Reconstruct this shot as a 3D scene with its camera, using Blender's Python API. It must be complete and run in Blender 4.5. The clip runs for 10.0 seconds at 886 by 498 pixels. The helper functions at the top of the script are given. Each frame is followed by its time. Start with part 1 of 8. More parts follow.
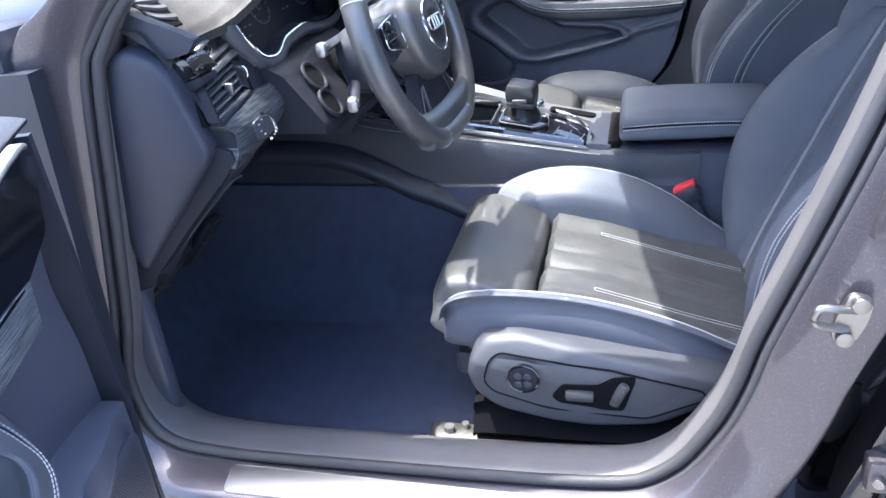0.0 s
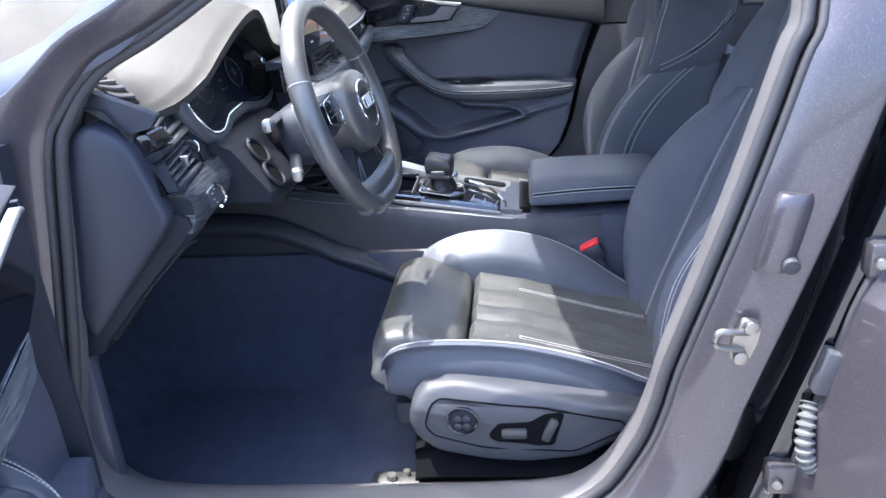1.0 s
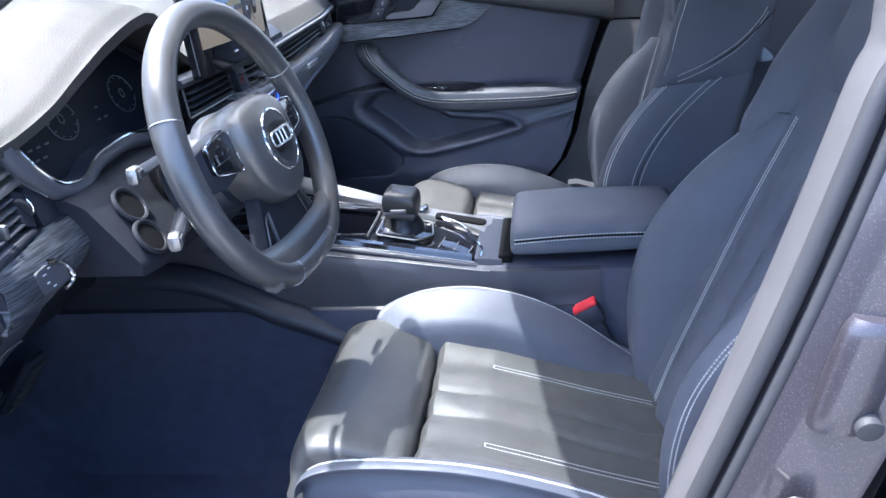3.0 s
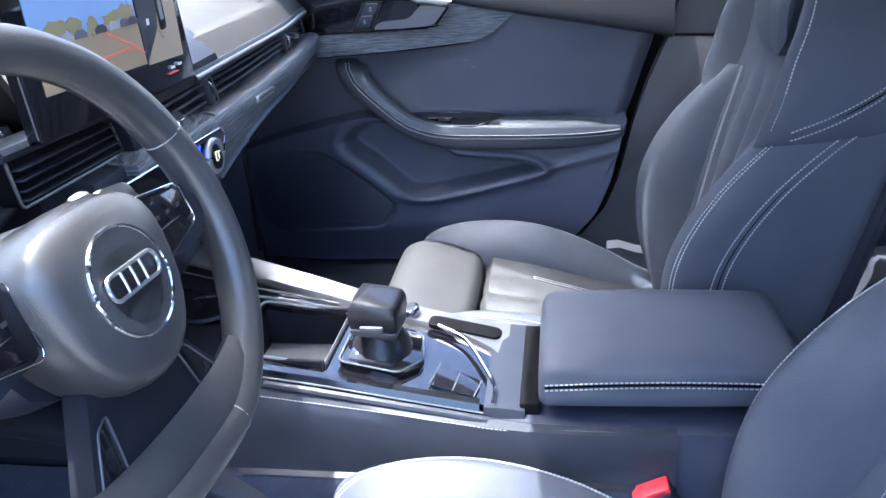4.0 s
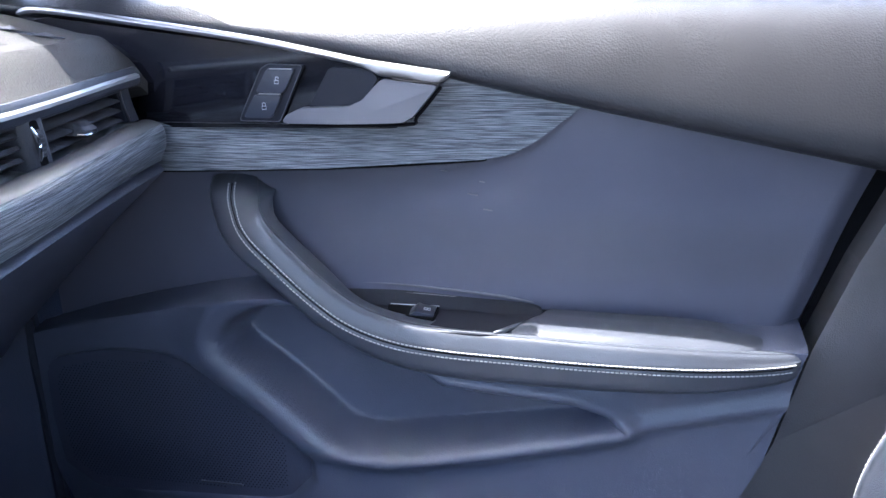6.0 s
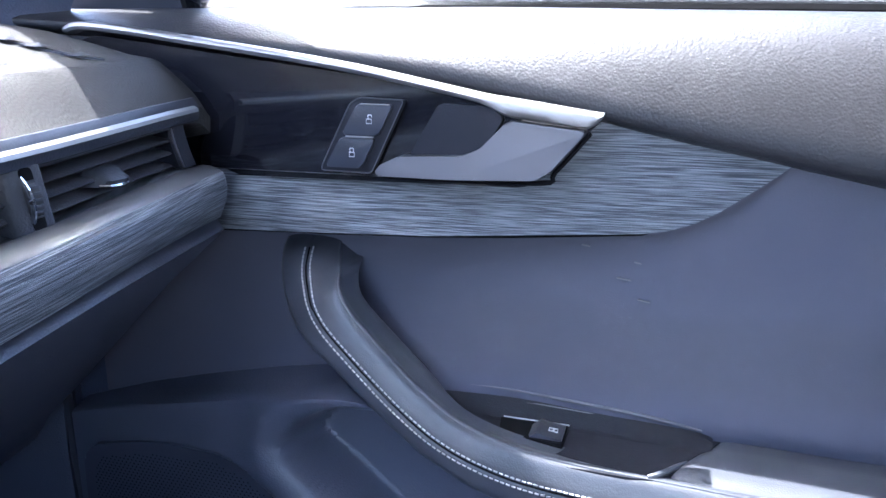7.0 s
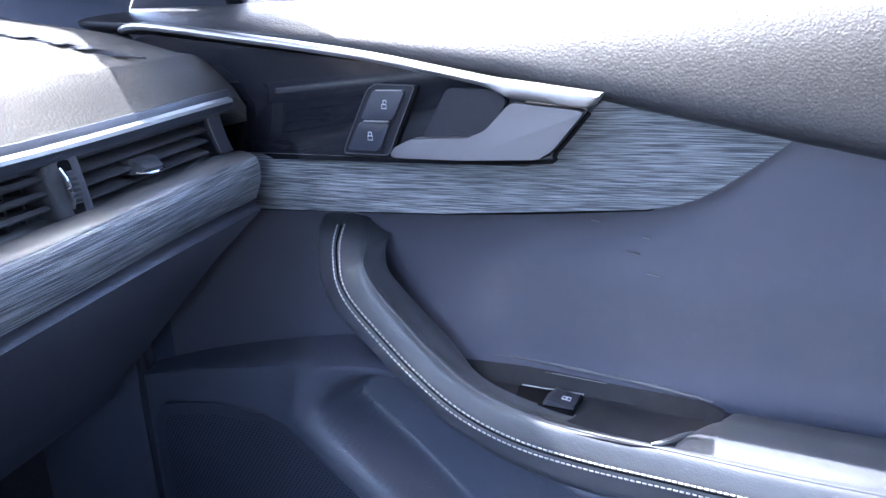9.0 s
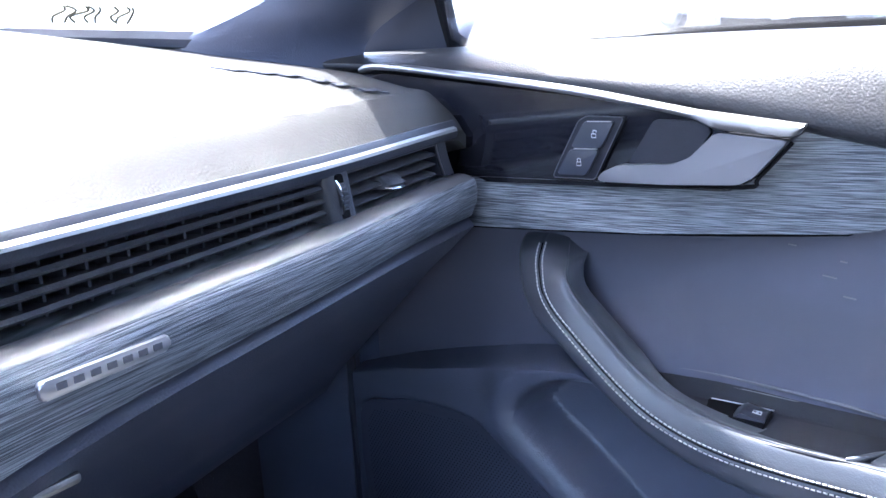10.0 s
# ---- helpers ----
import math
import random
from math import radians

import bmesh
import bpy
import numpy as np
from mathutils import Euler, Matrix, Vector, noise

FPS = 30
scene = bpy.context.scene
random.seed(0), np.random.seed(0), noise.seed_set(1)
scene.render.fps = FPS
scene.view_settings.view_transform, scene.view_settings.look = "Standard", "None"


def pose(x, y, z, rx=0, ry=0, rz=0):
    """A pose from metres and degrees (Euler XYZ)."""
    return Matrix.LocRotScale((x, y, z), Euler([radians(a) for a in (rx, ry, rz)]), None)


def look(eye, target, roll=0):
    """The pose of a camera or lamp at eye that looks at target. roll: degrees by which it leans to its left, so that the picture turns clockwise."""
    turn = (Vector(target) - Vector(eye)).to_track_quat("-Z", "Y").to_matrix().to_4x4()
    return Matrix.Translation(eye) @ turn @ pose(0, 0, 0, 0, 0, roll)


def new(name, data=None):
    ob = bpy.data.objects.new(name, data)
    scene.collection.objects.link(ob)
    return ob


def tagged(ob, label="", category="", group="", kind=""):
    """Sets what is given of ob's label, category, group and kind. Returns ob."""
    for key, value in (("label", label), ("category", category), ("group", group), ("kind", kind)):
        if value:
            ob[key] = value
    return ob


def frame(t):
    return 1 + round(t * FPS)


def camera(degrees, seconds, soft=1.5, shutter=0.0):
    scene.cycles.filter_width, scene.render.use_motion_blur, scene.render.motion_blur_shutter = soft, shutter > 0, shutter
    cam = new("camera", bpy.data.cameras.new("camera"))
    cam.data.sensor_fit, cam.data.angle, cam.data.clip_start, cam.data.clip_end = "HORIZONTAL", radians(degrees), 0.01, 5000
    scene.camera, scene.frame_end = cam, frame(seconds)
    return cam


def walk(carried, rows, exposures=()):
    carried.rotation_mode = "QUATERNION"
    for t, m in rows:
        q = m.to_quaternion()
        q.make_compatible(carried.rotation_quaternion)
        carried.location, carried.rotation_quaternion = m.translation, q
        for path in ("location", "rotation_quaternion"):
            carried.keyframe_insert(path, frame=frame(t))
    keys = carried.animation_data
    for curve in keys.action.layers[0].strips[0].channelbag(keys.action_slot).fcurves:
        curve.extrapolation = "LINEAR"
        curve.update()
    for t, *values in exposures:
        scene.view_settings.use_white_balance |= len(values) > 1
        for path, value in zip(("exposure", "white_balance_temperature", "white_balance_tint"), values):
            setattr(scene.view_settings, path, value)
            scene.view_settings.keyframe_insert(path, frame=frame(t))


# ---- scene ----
cam = camera(59.6, 10.0)
PATH = [
    (0, (0.51, -1.569, 1.194), (0.021, 0.141, 0.279), -5.9),
    (0.5, (0.48, -1.651, 1.212), (0.203, 0.155, 0.398), -4.8),
    (1, (0.463, -1.694, 1.212), (0.244, 0.147, 0.463), -4.2),
    (1.5, (0.458, -1.714, 1.209), (0.254, 0.136, 0.477), -4.3),
    (2, (0.465, -1.679, 1.207), (0.258, 0.169, 0.471), -4.7),
    (2.2, (0.475, -1.626, 1.203), (0.259, 0.218, 0.461), -4.8),
    (3.5, (0.561, -1.093, 1.194), (0.253, 0.716, 0.401), -4.4),
    (4, (0.494, -0.842, 1.18), (0.192, 0.967, 0.384), -3.8),
    (4.5, (0.462, -0.64, 1.184), (0.195, 1.185, 0.41), -3.1),
    (5, (0.426, -0.446, 1.167), (0.187, 1.401, 0.439), -2.1),
    (5.5, (0.394, -0.197, 1.081), (0.158, 1.674, 0.416), -0.8),
    (5.7, (0.402, -0.11, 1.097), (0.146, 1.761, 0.439), -0.5),
    (6.8, (0.343, 0.176, 1.07), (-0.182, 2.031, 0.54), 0.4),
    (7, (0.339, 0.187, 1.074), (-0.243, 2.024, 0.537), 0.3),
    (7.5, (0.366, 0.174, 1.088), (-0.305, 1.972, 0.522), -0.3),
    (8, (0.406, 0.182, 1.093), (-0.312, 1.952, 0.501), -1.1),
    (8.5, (0.407, 0.183, 1.088), (-0.349, 1.931, 0.476), -1.7),
    (9, (0.409, 0.183, 1.084), (-0.411, 1.905, 0.485), -2.4),
    (9.5, (0.408, 0.172, 1.073), (-0.531, 1.846, 0.514), -2.9),
    (10, (0.401, 0.094, 1.085), (-0.747, 1.659, 0.601), -2.9),
]
walk(cam, [(t, look(eye, target, roll)) for t, eye, target, roll in PATH],
     exposures=[(0, 2.74, 5650, 11), (2.2, 2.48, 5600, 11), (3.5, 2.76, 5250, 12), (4.5, 2.98, 5350, 12.5), (5.5, 3.40, 5500, 13), (7.0, 3.65, 5300, 14), (7.5, 3.55, 5300, 14), (8.5, 3.72, 5300, 14), (10, 3.85, 5300, 14)])
from mathutils.bvhtree import BVHTree


# ---------------------------------------------------------------- light
world = bpy.data.worlds.new("sky")
scene.world = world
world.use_nodes = True
wn = world.node_tree
SUN_DIR = Vector((-0.365, 0.055, 1.0)).normalized()      # towards the sun
sky = wn.nodes.new("ShaderNodeTexSky")
sky.sky_type = "NISHITA"
sky.sun_disc = False
sky.dust_density = 3.5
sky.sun_elevation = math.asin(SUN_DIR.z)
sky.sun_rotation = math.atan2(SUN_DIR.x, SUN_DIR.y)
wn.links.new(sky.outputs[0], wn.nodes["Background"].inputs[0])
wn.nodes["Background"].inputs[1].default_value = 0.15
sun = new("sun", bpy.data.lights.new("sun", "SUN"))
sun.data.energy, sun.data.angle, sun.data.color = 2.35, radians(0.53), (1.0, 0.915, 0.77)
sun.matrix_world = look(SUN_DIR * 20, (0, 0, 0))


# ---------------------------------------------------------------- materials
def material(name, color, rough=0.5, metal=0.0, grain=0.0, grain_size=400.0, vary=0.15, vary_size=9.0, coat=0.0, spec=0.5, stretch=(1, 1, 1), emit=0.0):
    """A surface with fine grain in the relief, slow variation in colour and in gloss."""
    m = bpy.data.materials.new(name)
    m.use_nodes = True
    nt = m.node_tree
    b = nt.nodes["Principled BSDF"]
    b.inputs["Metallic"].default_value = metal
    b.inputs["Coat Weight"].default_value = coat
    b.inputs["Coat Roughness"].default_value = 0.06
    b.inputs["Specular IOR Level"].default_value = spec
    tc = nt.nodes.new("ShaderNodeTexCoord")
    mp = nt.nodes.new("ShaderNodeMapping")
    mp.inputs["Scale"].default_value = stretch
    nt.links.new(tc.outputs["Object"], mp.inputs[0])
    n1 = nt.nodes.new("ShaderNodeTexNoise")
    n1.inputs["Scale"].default_value, n1.inputs["Detail"].default_value = vary_size, 5
    nt.links.new(mp.outputs[0], n1.inputs["Vector"])
    mix = nt.nodes.new("ShaderNodeMix")
    mix.data_type = "RGBA"
    lo, hi = [c * (1 - vary) for c in color], [min(1, c * (1 + vary)) for c in color]
    mix.inputs[6].default_value, mix.inputs[7].default_value = (*lo, 1), (*hi, 1)
    nt.links.new(n1.outputs[0], mix.inputs[0])
    nt.links.new(mix.outputs[2], b.inputs["Base Color"])
    rr = nt.nodes.new("ShaderNodeMapRange")
    rr.inputs[3].default_value, rr.inputs[4].default_value = max(0.02, rough - 0.07), min(1, rough + 0.07)
    nt.links.new(n1.outputs[0], rr.inputs[0])
    nt.links.new(rr.outputs[0], b.inputs["Roughness"])
    if grain:
        v = nt.nodes.new("ShaderNodeTexVoronoi")
        v.inputs["Scale"].default_value = grain_size
        v.inputs["Randomness"].default_value = 1.0
        nt.links.new(mp.outputs[0], v.inputs["Vector"])
        bp = nt.nodes.new("ShaderNodeBump")
        bp.inputs["Strength"].default_value, bp.inputs["Distance"].default_value = grain, 0.001
        bp.invert = True                             # rounded cells with fine valleys between
        nt.links.new(v.outputs["Distance"], bp.inputs["Height"])
        nt.links.new(bp.outputs[0], b.inputs["Normal"])
    if emit:
        b.inputs["Emission Color"].default_value = (*color, 1)
        b.inputs["Emission Strength"].default_value = emit
    return m


def mat_wood(name, tone=1.0, scale=(34, 34, 1500), tilt=0.0):
    """Brushed grey-black trim with long fine streaks along the band."""
    m = material(name, (0.05, 0.055, 0.06), 0.42, 0.1, 0, vary=0.3)
    nt = m.node_tree
    b = nt.nodes["Principled BSDF"]
    tc = nt.nodes["Texture Coordinate"]
    mp = nt.nodes.new("ShaderNodeMapping")
    mp.inputs["Scale"].default_value = scale
    turn = nt.nodes.new("ShaderNodeMapping")
    turn.inputs["Rotation"].default_value = (tilt, 0, 0)
    nt.links.new(tc.outputs["Object"], turn.inputs[0])
    nt.links.new(turn.outputs[0], mp.inputs[0])
    n = nt.nodes.new("ShaderNodeTexNoise")
    n.inputs["Scale"].default_value, n.inputs["Detail"].default_value = 1.0, 6
    nt.links.new(mp.outputs[0], n.inputs["Vector"])
    cr = nt.nodes.new("ShaderNodeValToRGB")
    cr.color_ramp.elements[0].position, cr.color_ramp.elements[0].color = 0.40, (0.038 * tone, 0.044 * tone, 0.053 * tone, 1)
    cr.color_ramp.elements[1].position, cr.color_ramp.elements[1].color = 0.64, (0.24 * tone, 0.26 * tone, 0.285 * tone, 1)
    nt.links.new(n.outputs[0], cr.inputs[0])
    nt.links.new(cr.outputs[0], b.inputs["Base Color"])
    bp = nt.nodes.new("ShaderNodeBump")
    bp.inputs["Strength"].default_value, bp.inputs["Distance"].default_value = 0.8, 0.0008
    nt.links.new(n.outputs[0], bp.inputs["Height"])
    nt.links.new(bp.outputs[0], b.inputs["Normal"])
    return m


def mat_paint(name, color):
    """Dark metallic car paint with fine bright flakes under a clear coat."""
    m = material(name, color, 0.38, 0.5, 0, coat=0.7, vary=0.08)
    nt = m.node_tree
    b = nt.nodes["Principled BSDF"]
    v = nt.nodes.new("ShaderNodeTexVoronoi")
    v.inputs["Scale"].default_value = 2400
    nt.links.new(nt.nodes["Texture Coordinate"].outputs["Object"], v.inputs["Vector"])
    th = nt.nodes.new("ShaderNodeMath")
    th.operation, th.inputs[1].default_value = "GREATER_THAN", 0.975
    sep = nt.nodes.new("ShaderNodeSeparateColor")
    nt.links.new(v.outputs["Color"], sep.inputs[0])
    nt.links.new(sep.outputs[0], th.inputs[0])
    mix = nt.nodes.new("ShaderNodeMix")
    mix.data_type = "RGBA"
    mix.inputs[6].default_value, mix.inputs[7].default_value = (*color, 1), (0.24, 0.215, 0.23, 1)
    nt.links.new(th.outputs[0], mix.inputs[0])
    nt.links.new(mix.outputs[2], b.inputs["Base Color"])
    return m


def mat_glass(name, tint=(1, 1, 1)):
    m = bpy.data.materials.new(name)
    m.use_nodes = True
    b = m.node_tree.nodes["Principled BSDF"]
    b.inputs["Base Color"].default_value = (*tint, 1)
    b.inputs["Transmission Weight"].default_value = 1.0
    b.inputs["Roughness"].default_value = 0.0
    b.inputs["IOR"].default_value = 1.45
    return m


def mat_ground(name, color):
    m = material(name, color, 0.9, 0, 0.6, 180, 0.25, 1.7)
    return m


LEATHER = material("black_leather", (0.073, 0.080, 0.101), 0.58, 0, 0.18, 800, 0.2, 14, spec=0.45)
LEATHER_WORN = material("worn_black_leather", (0.056, 0.056, 0.055), 0.43, 0, 0.12, 800, 0.25, 20, spec=0.7)
WHEEL_LEATHER = material("polished_wheel_leather", (0.056, 0.055, 0.055), 0.32, 0, 0.12, 800, 0.35, 25, spec=1.0)
VINYL = material("dark_grey_vinyl", (0.050, 0.055, 0.080), 0.42, 0, 0.22, 600, 0.12, 6, spec=0.65)
# dark_grey_vinyl lightened; light missing from low panels put into the colour
CARRIER_LIT = material("lit_blue_grey_vinyl", (0.080, 0.088, 0.122), 0.40, 0, 0.22, 600, 0.12, 6, spec=0.65)
LEDGE = material("satin_grey_moulding", (0.080, 0.079, 0.080), 0.42, 0, 0, vary=0.08)
CARD = material("dark_door_card_vinyl", (0.072, 0.075, 0.102), 0.5, 0, 0.10, 900, 0.12, 6)
ROLL = material("grained_roll_skin", (0.021, 0.021, 0.024), 0.46, 0, 0.26, 520, 0.12, 8, spec=0.5)
# faint warm tint puts the beige of sunlight into the black skin
PAD = material("grained_dash_skin", (0.0385, 0.0370, 0.0352), 0.66, 0, 0.30, 520, 0.12, 8, spec=0.3)
DARK = material("black_plastic", (0.026, 0.029, 0.040), 0.42, 0, 0.15, 800, 0.15, 20)
# darker, duller copy of black_plastic; the tone puts shade into some panels
MATTE_SHADE = material("matte_shade_plastic", (0.016, 0.017, 0.023), 0.62, 0, 0.15, 800, 0.15, 20, spec=0.22)
TRIM_GREY = material("grey_soft_plastic", (0.055, 0.057, 0.066), 0.5, 0, 0.25, 700, 0.12, 12)
PILLAR_TRIM = material("warm_grey_pillar_trim", (0.105, 0.101, 0.104), 0.5, 0, 0.25, 700, 0.1, 12)
END_VINYL = material("blue_black_vinyl", (0.030, 0.033, 0.047), 0.46, 0, 0.18, 700, 0.12, 6, spec=0.4)
KNOB = material("glossy_black_leather", (0.015, 0.015, 0.017), 0.30, 0, 0.05, 800, 0.05, 25)
GLOSS = material("gloss_black", (0.006, 0.006, 0.008), 0.06, 0, 0, vary=0.05, coat=1.0)
SILVER = material("satin_silver", (0.36, 0.355, 0.35), 0.44, 1.0, 0, vary=0.06, vary_size=40)
CHROME = material("chrome", (0.85, 0.85, 0.86), 0.09, 1.0, 0, vary=0.03)
RUBBER = material("door_rubber", (0.045, 0.044, 0.047), 0.62, 0, 0.2, 300, 0.2, 15)
CARPET = material("black_carpet", (0.052, 0.060, 0.092), 0.95, 0, 0.8, 900, 0.3, 30, spec=0.2)
HANDLE_LEATHER = material("smooth_handle_leather", (0.058, 0.063, 0.077), 0.38, 0, 0.12, 800, 0.2, 16, spec=0.7)
THREAD = material("pale_thread", (0.46, 0.46, 0.46), 0.7, 0, 0, vary=0.1)
RED = material("red_plastic", (0.62, 0.03, 0.04), 0.35, 0, 0, vary=0.08)
BLACK = material("deep_black", (0.004, 0.004, 0.005), 0.85, 0, 0, vary=0.1, spec=0.12)
WHITE_PRINT = material("white_print", (0.50, 0.51, 0.53), 0.6, 0, 0, vary=0.05)
WEBBING = material("grey_seat_belt_webbing", (0.30, 0.30, 0.28), 0.8, 0, 0.8, 500, 0.15, 40)
PAINT = mat_paint("dark_metallic_paint", (0.072, 0.065, 0.075))
WOOD = mat_wood("streaked_grey_trim")
DASH_WOOD = mat_wood("streaked_grey_dash_trim", 1.0, (38, 26, 1500), -0.066)
DARK_WOOD = mat_wood("dark_ribbed_trim", 0.42, (40, 30, 900))
GLASS = mat_glass("clear_glass")
BRUSHED = material("brushed_grey_alloy", (0.17, 0.168, 0.18), 0.58, 0.9, 0, vary=0.06, vary_size=60)
STEEL = material("zinc_steel", (0.30, 0.29, 0.275), 0.42, 1.0, 0, vary=0.15, vary_size=60)
HEADLINER = material("pale_headliner", (0.55, 0.54, 0.52), 0.95, 0, 0.4, 600, 0.06, 12)
GROUND = mat_ground("sunlit_concrete", (0.27, 0.26, 0.245))


# ---------------------------------------------------------------- modelling
def part(name, bm, mat, parent=None, label="", smooth=True, angle=40):
    """Link a bmesh as one mesh object, under a thing or under a part."""
    bmesh.ops.recalc_face_normals(bm, faces=bm.faces)
    me = bpy.data.meshes.new(name)
    if smooth:
        for f in bm.faces:
            f.smooth = True
        for e in bm.edges:
            if len(e.link_faces) == 2 and e.calc_face_angle(0) > radians(angle):
                e.smooth = False
    bm.to_mesh(me)
    bm.free()
    me.materials.append(mat)
    ob = new(name, me)
    if parent is not None:
        ob.parent = parent
    return tagged(ob, label) if label else ob


def thing(name, label, category, group="", kind="", at=(0, 0, 0)):
    ob = new(name)
    ob.empty_display_size = 0.05
    ob.location = at
    return tagged(ob, label, category, group, kind)


def smooth_line(pts, n=4, closed=False):
    """Catmull-Rom through the points."""
    p = [Vector(q) for q in pts]
    k, out = len(p), []
    for i in range(k if closed else k - 1):
        if closed:
            a, b, c, d = p[i - 1], p[i], p[(i + 1) % k], p[(i + 2) % k]
        else:
            a, b, c, d = p[max(i - 1, 0)], p[i], p[i + 1], p[min(i + 2, k - 1)]
        for j in range(n):
            t = j / n
            out.append(0.5 * ((2 * b) + (c - a) * t + (2 * a - 5 * b + 4 * c - d) * t * t + (3 * b - a - 3 * c + d) * t ** 3))
    if not closed:
        out.append(p[-1])
    return out


def skin(bm, rings, closed=True, caps=True):
    vs = [[bm.verts.new(q) for q in r] for r in rings]
    k = len(vs[0])
    for a, b in zip(vs, vs[1:]):
        for i in range(k if closed else k - 1):
            j = (i + 1) % k
            bm.faces.new((a[i], a[j], b[j], b[i]))
    if caps and closed:
        bm.faces.new(list(reversed(vs[0])))
        bm.faces.new(vs[-1])
    return bm


def loft(rings, n=4, m=3, closed=True, caps=True, bm=None):
    """A skin through closed rings of equally many control points, smooth round them (m) and along them (n)."""
    bm = bm or bmesh.new()
    rs = [smooth_line(r, m, closed) if m > 1 else [Vector(q) for q in r] for r in rings]
    cols = [smooth_line(c, n) if n > 1 else list(c) for c in zip(*rs)]
    return skin(bm, list(zip(*cols)), closed, caps)


def tube(path, r, sides=8, n=4, closed=False, bm=None, squash=1.0, up=(0, 0, 1)):
    """A round bar along a smooth path; r is a radius, or several from end to end."""
    bm = bm or bmesh.new()
    pts = smooth_line(path, n, closed) if n > 1 else [Vector(q) for q in path]
    rings, k = [], len(pts)
    knots = r if isinstance(r, (tuple, list)) else (r, r)
    for i, q in enumerate(pts):
        d = (pts[(i + 1) % k] - pts[i - 1]) if closed else pts[min(i + 1, k - 1)] - pts[max(i - 1, 0)]
        d.normalize()
        s = d.cross(Vector(up))
        s = s.normalized() if s.length > 1e-4 else Vector((1, 0, 0))
        u = s.cross(d)
        f = (len(knots) - 1) * i / max(1, k - 1)
        g = min(int(f), len(knots) - 2)
        rad = knots[g] + (knots[g + 1] - knots[g]) * (f - g)
        rings.append([q + s * rad * math.cos(a) + u * rad * squash * math.sin(a) for a in (2 * math.pi * j / sides for j in range(sides))])
    if closed:
        rings.append(rings[0])
        vs = [[bm.verts.new(q) for q in rg] for rg in rings[:-1]]
        for i in range(k):
            a, b = vs[i], vs[(i + 1) % k]
            for j in range(sides):
                jj = (j + 1) % sides
                bm.faces.new((a[j], a[jj], b[jj], b[j]))
        return bm
    return skin(bm, rings)


def rounded(outline, r, seg=4):
    """Corners of a flat outline rounded off with radius r."""
    out, k = [], len(outline)
    for i in range(k):
        a, b, c = Vector(outline[i - 1]), Vector(outline[i]), Vector(outline[(i + 1) % k])
        u, v = (a - b), (c - b)
        d = min(r, u.length * 0.45, v.length * 0.45)
        p, q = b + u.normalized() * d, b + v.normalized() * d
        for j in range(seg + 1):
            t = j / seg
            out.append((p * (1 - t) ** 2 + b * 2 * t * (1 - t) + q * t * t)[:])
    return out


def slab(outline, place, depth, bevel=0.0, seg=2, bm=None):
    """A plate: outline of (a, b), laid into space by place(a, b, d) with d from 0 (front) to depth (back)."""
    own = bm is None
    bm = bm or bmesh.new()
    front = [bm.verts.new(place(a, b, 0)) for a, b in outline]
    back = [bm.verts.new(place(a, b, depth)) for a, b in outline]
    f = bm.faces.new(front)
    bm.faces.new(list(reversed(back)))
    k = len(front)
    for i in range(k):
        j = (i + 1) % k
        bm.faces.new((front[j], front[i], back[i], back[j]))
    if bevel and own:
        bmesh.ops.bevel(bm, geom=list(f.edges), offset=bevel, segments=seg, profile=0.5, affect="EDGES", clamp_overlap=True)
    return bm


def pillow(outline, place, depth, round_off=0.012, swell=0.0, bm=None):
    """A plate with a wide soft edge: rings drawn in towards the middle of the outline."""
    cx = sum(a for a, b in outline) / len(outline)
    cy = sum(b for a, b in outline) / len(outline)
    rings = []
    for s, d in ((1.0, depth), (1.0, round_off), (0.992, round_off * 0.55), (0.972, round_off * 0.25), (0.935, round_off * 0.07), (0.88, 0.0), (0.6, -swell * 0.6), (0.3, -swell * 0.9), (0.02, -swell)):
        rings.append([place(cx + (a - cx) * s, cy + (b - cy) * s, d) for a, b in outline])
    return skin(bmesh.new(), rings)


def rbox(c, s, bevel=0.004, seg=2, turn=None, bm=None):
    """A block with rounded edges; turn is a rotation matrix."""
    own = bmesh.new()
    bmesh.ops.create_cube(own, size=1)
    bmesh.ops.scale(own, vec=s, verts=own.verts)
    if bevel:
        bmesh.ops.bevel(own, geom=own.edges, offset=min(bevel, min(s) * 0.45), segments=seg, profile=0.5, affect="EDGES")
    m = Matrix.Translation(c) @ (turn.to_4x4() if turn else Matrix())
    bmesh.ops.transform(own, matrix=m, verts=own.verts)
    if bm is None:
        return own
    me = bpy.data.meshes.new("tmp")
    own.to_mesh(me)
    own.free()
    bm.from_mesh(me)
    bpy.data.meshes.remove(me)
    return bm


def disc(c, axis, r, depth, sides=32, bevel=0.0, bm=None, r2=None):
    own = bmesh.new()
    bmesh.ops.create_cone(own, cap_ends=True, segments=sides, radius1=r, radius2=r if r2 is None else r2, depth=depth)
    if bevel:
        bmesh.ops.bevel(own, geom=[e for e in own.edges if abs(e.verts[0].co.z - e.verts[1].co.z) < 1e-6], offset=bevel, segments=2, profile=0.5, affect="EDGES")
    q = Vector(axis).to_track_quat("Z", "Y").to_matrix().to_4x4()
    bmesh.ops.transform(own, matrix=Matrix.Translation(c) @ q, verts=own.verts)
    if bm is None:
        return own
    me = bpy.data.meshes.new("tmp")
    own.to_mesh(me)
    own.free()
    bm.from_mesh(me)
    bpy.data.meshes.remove(me)
    return bm


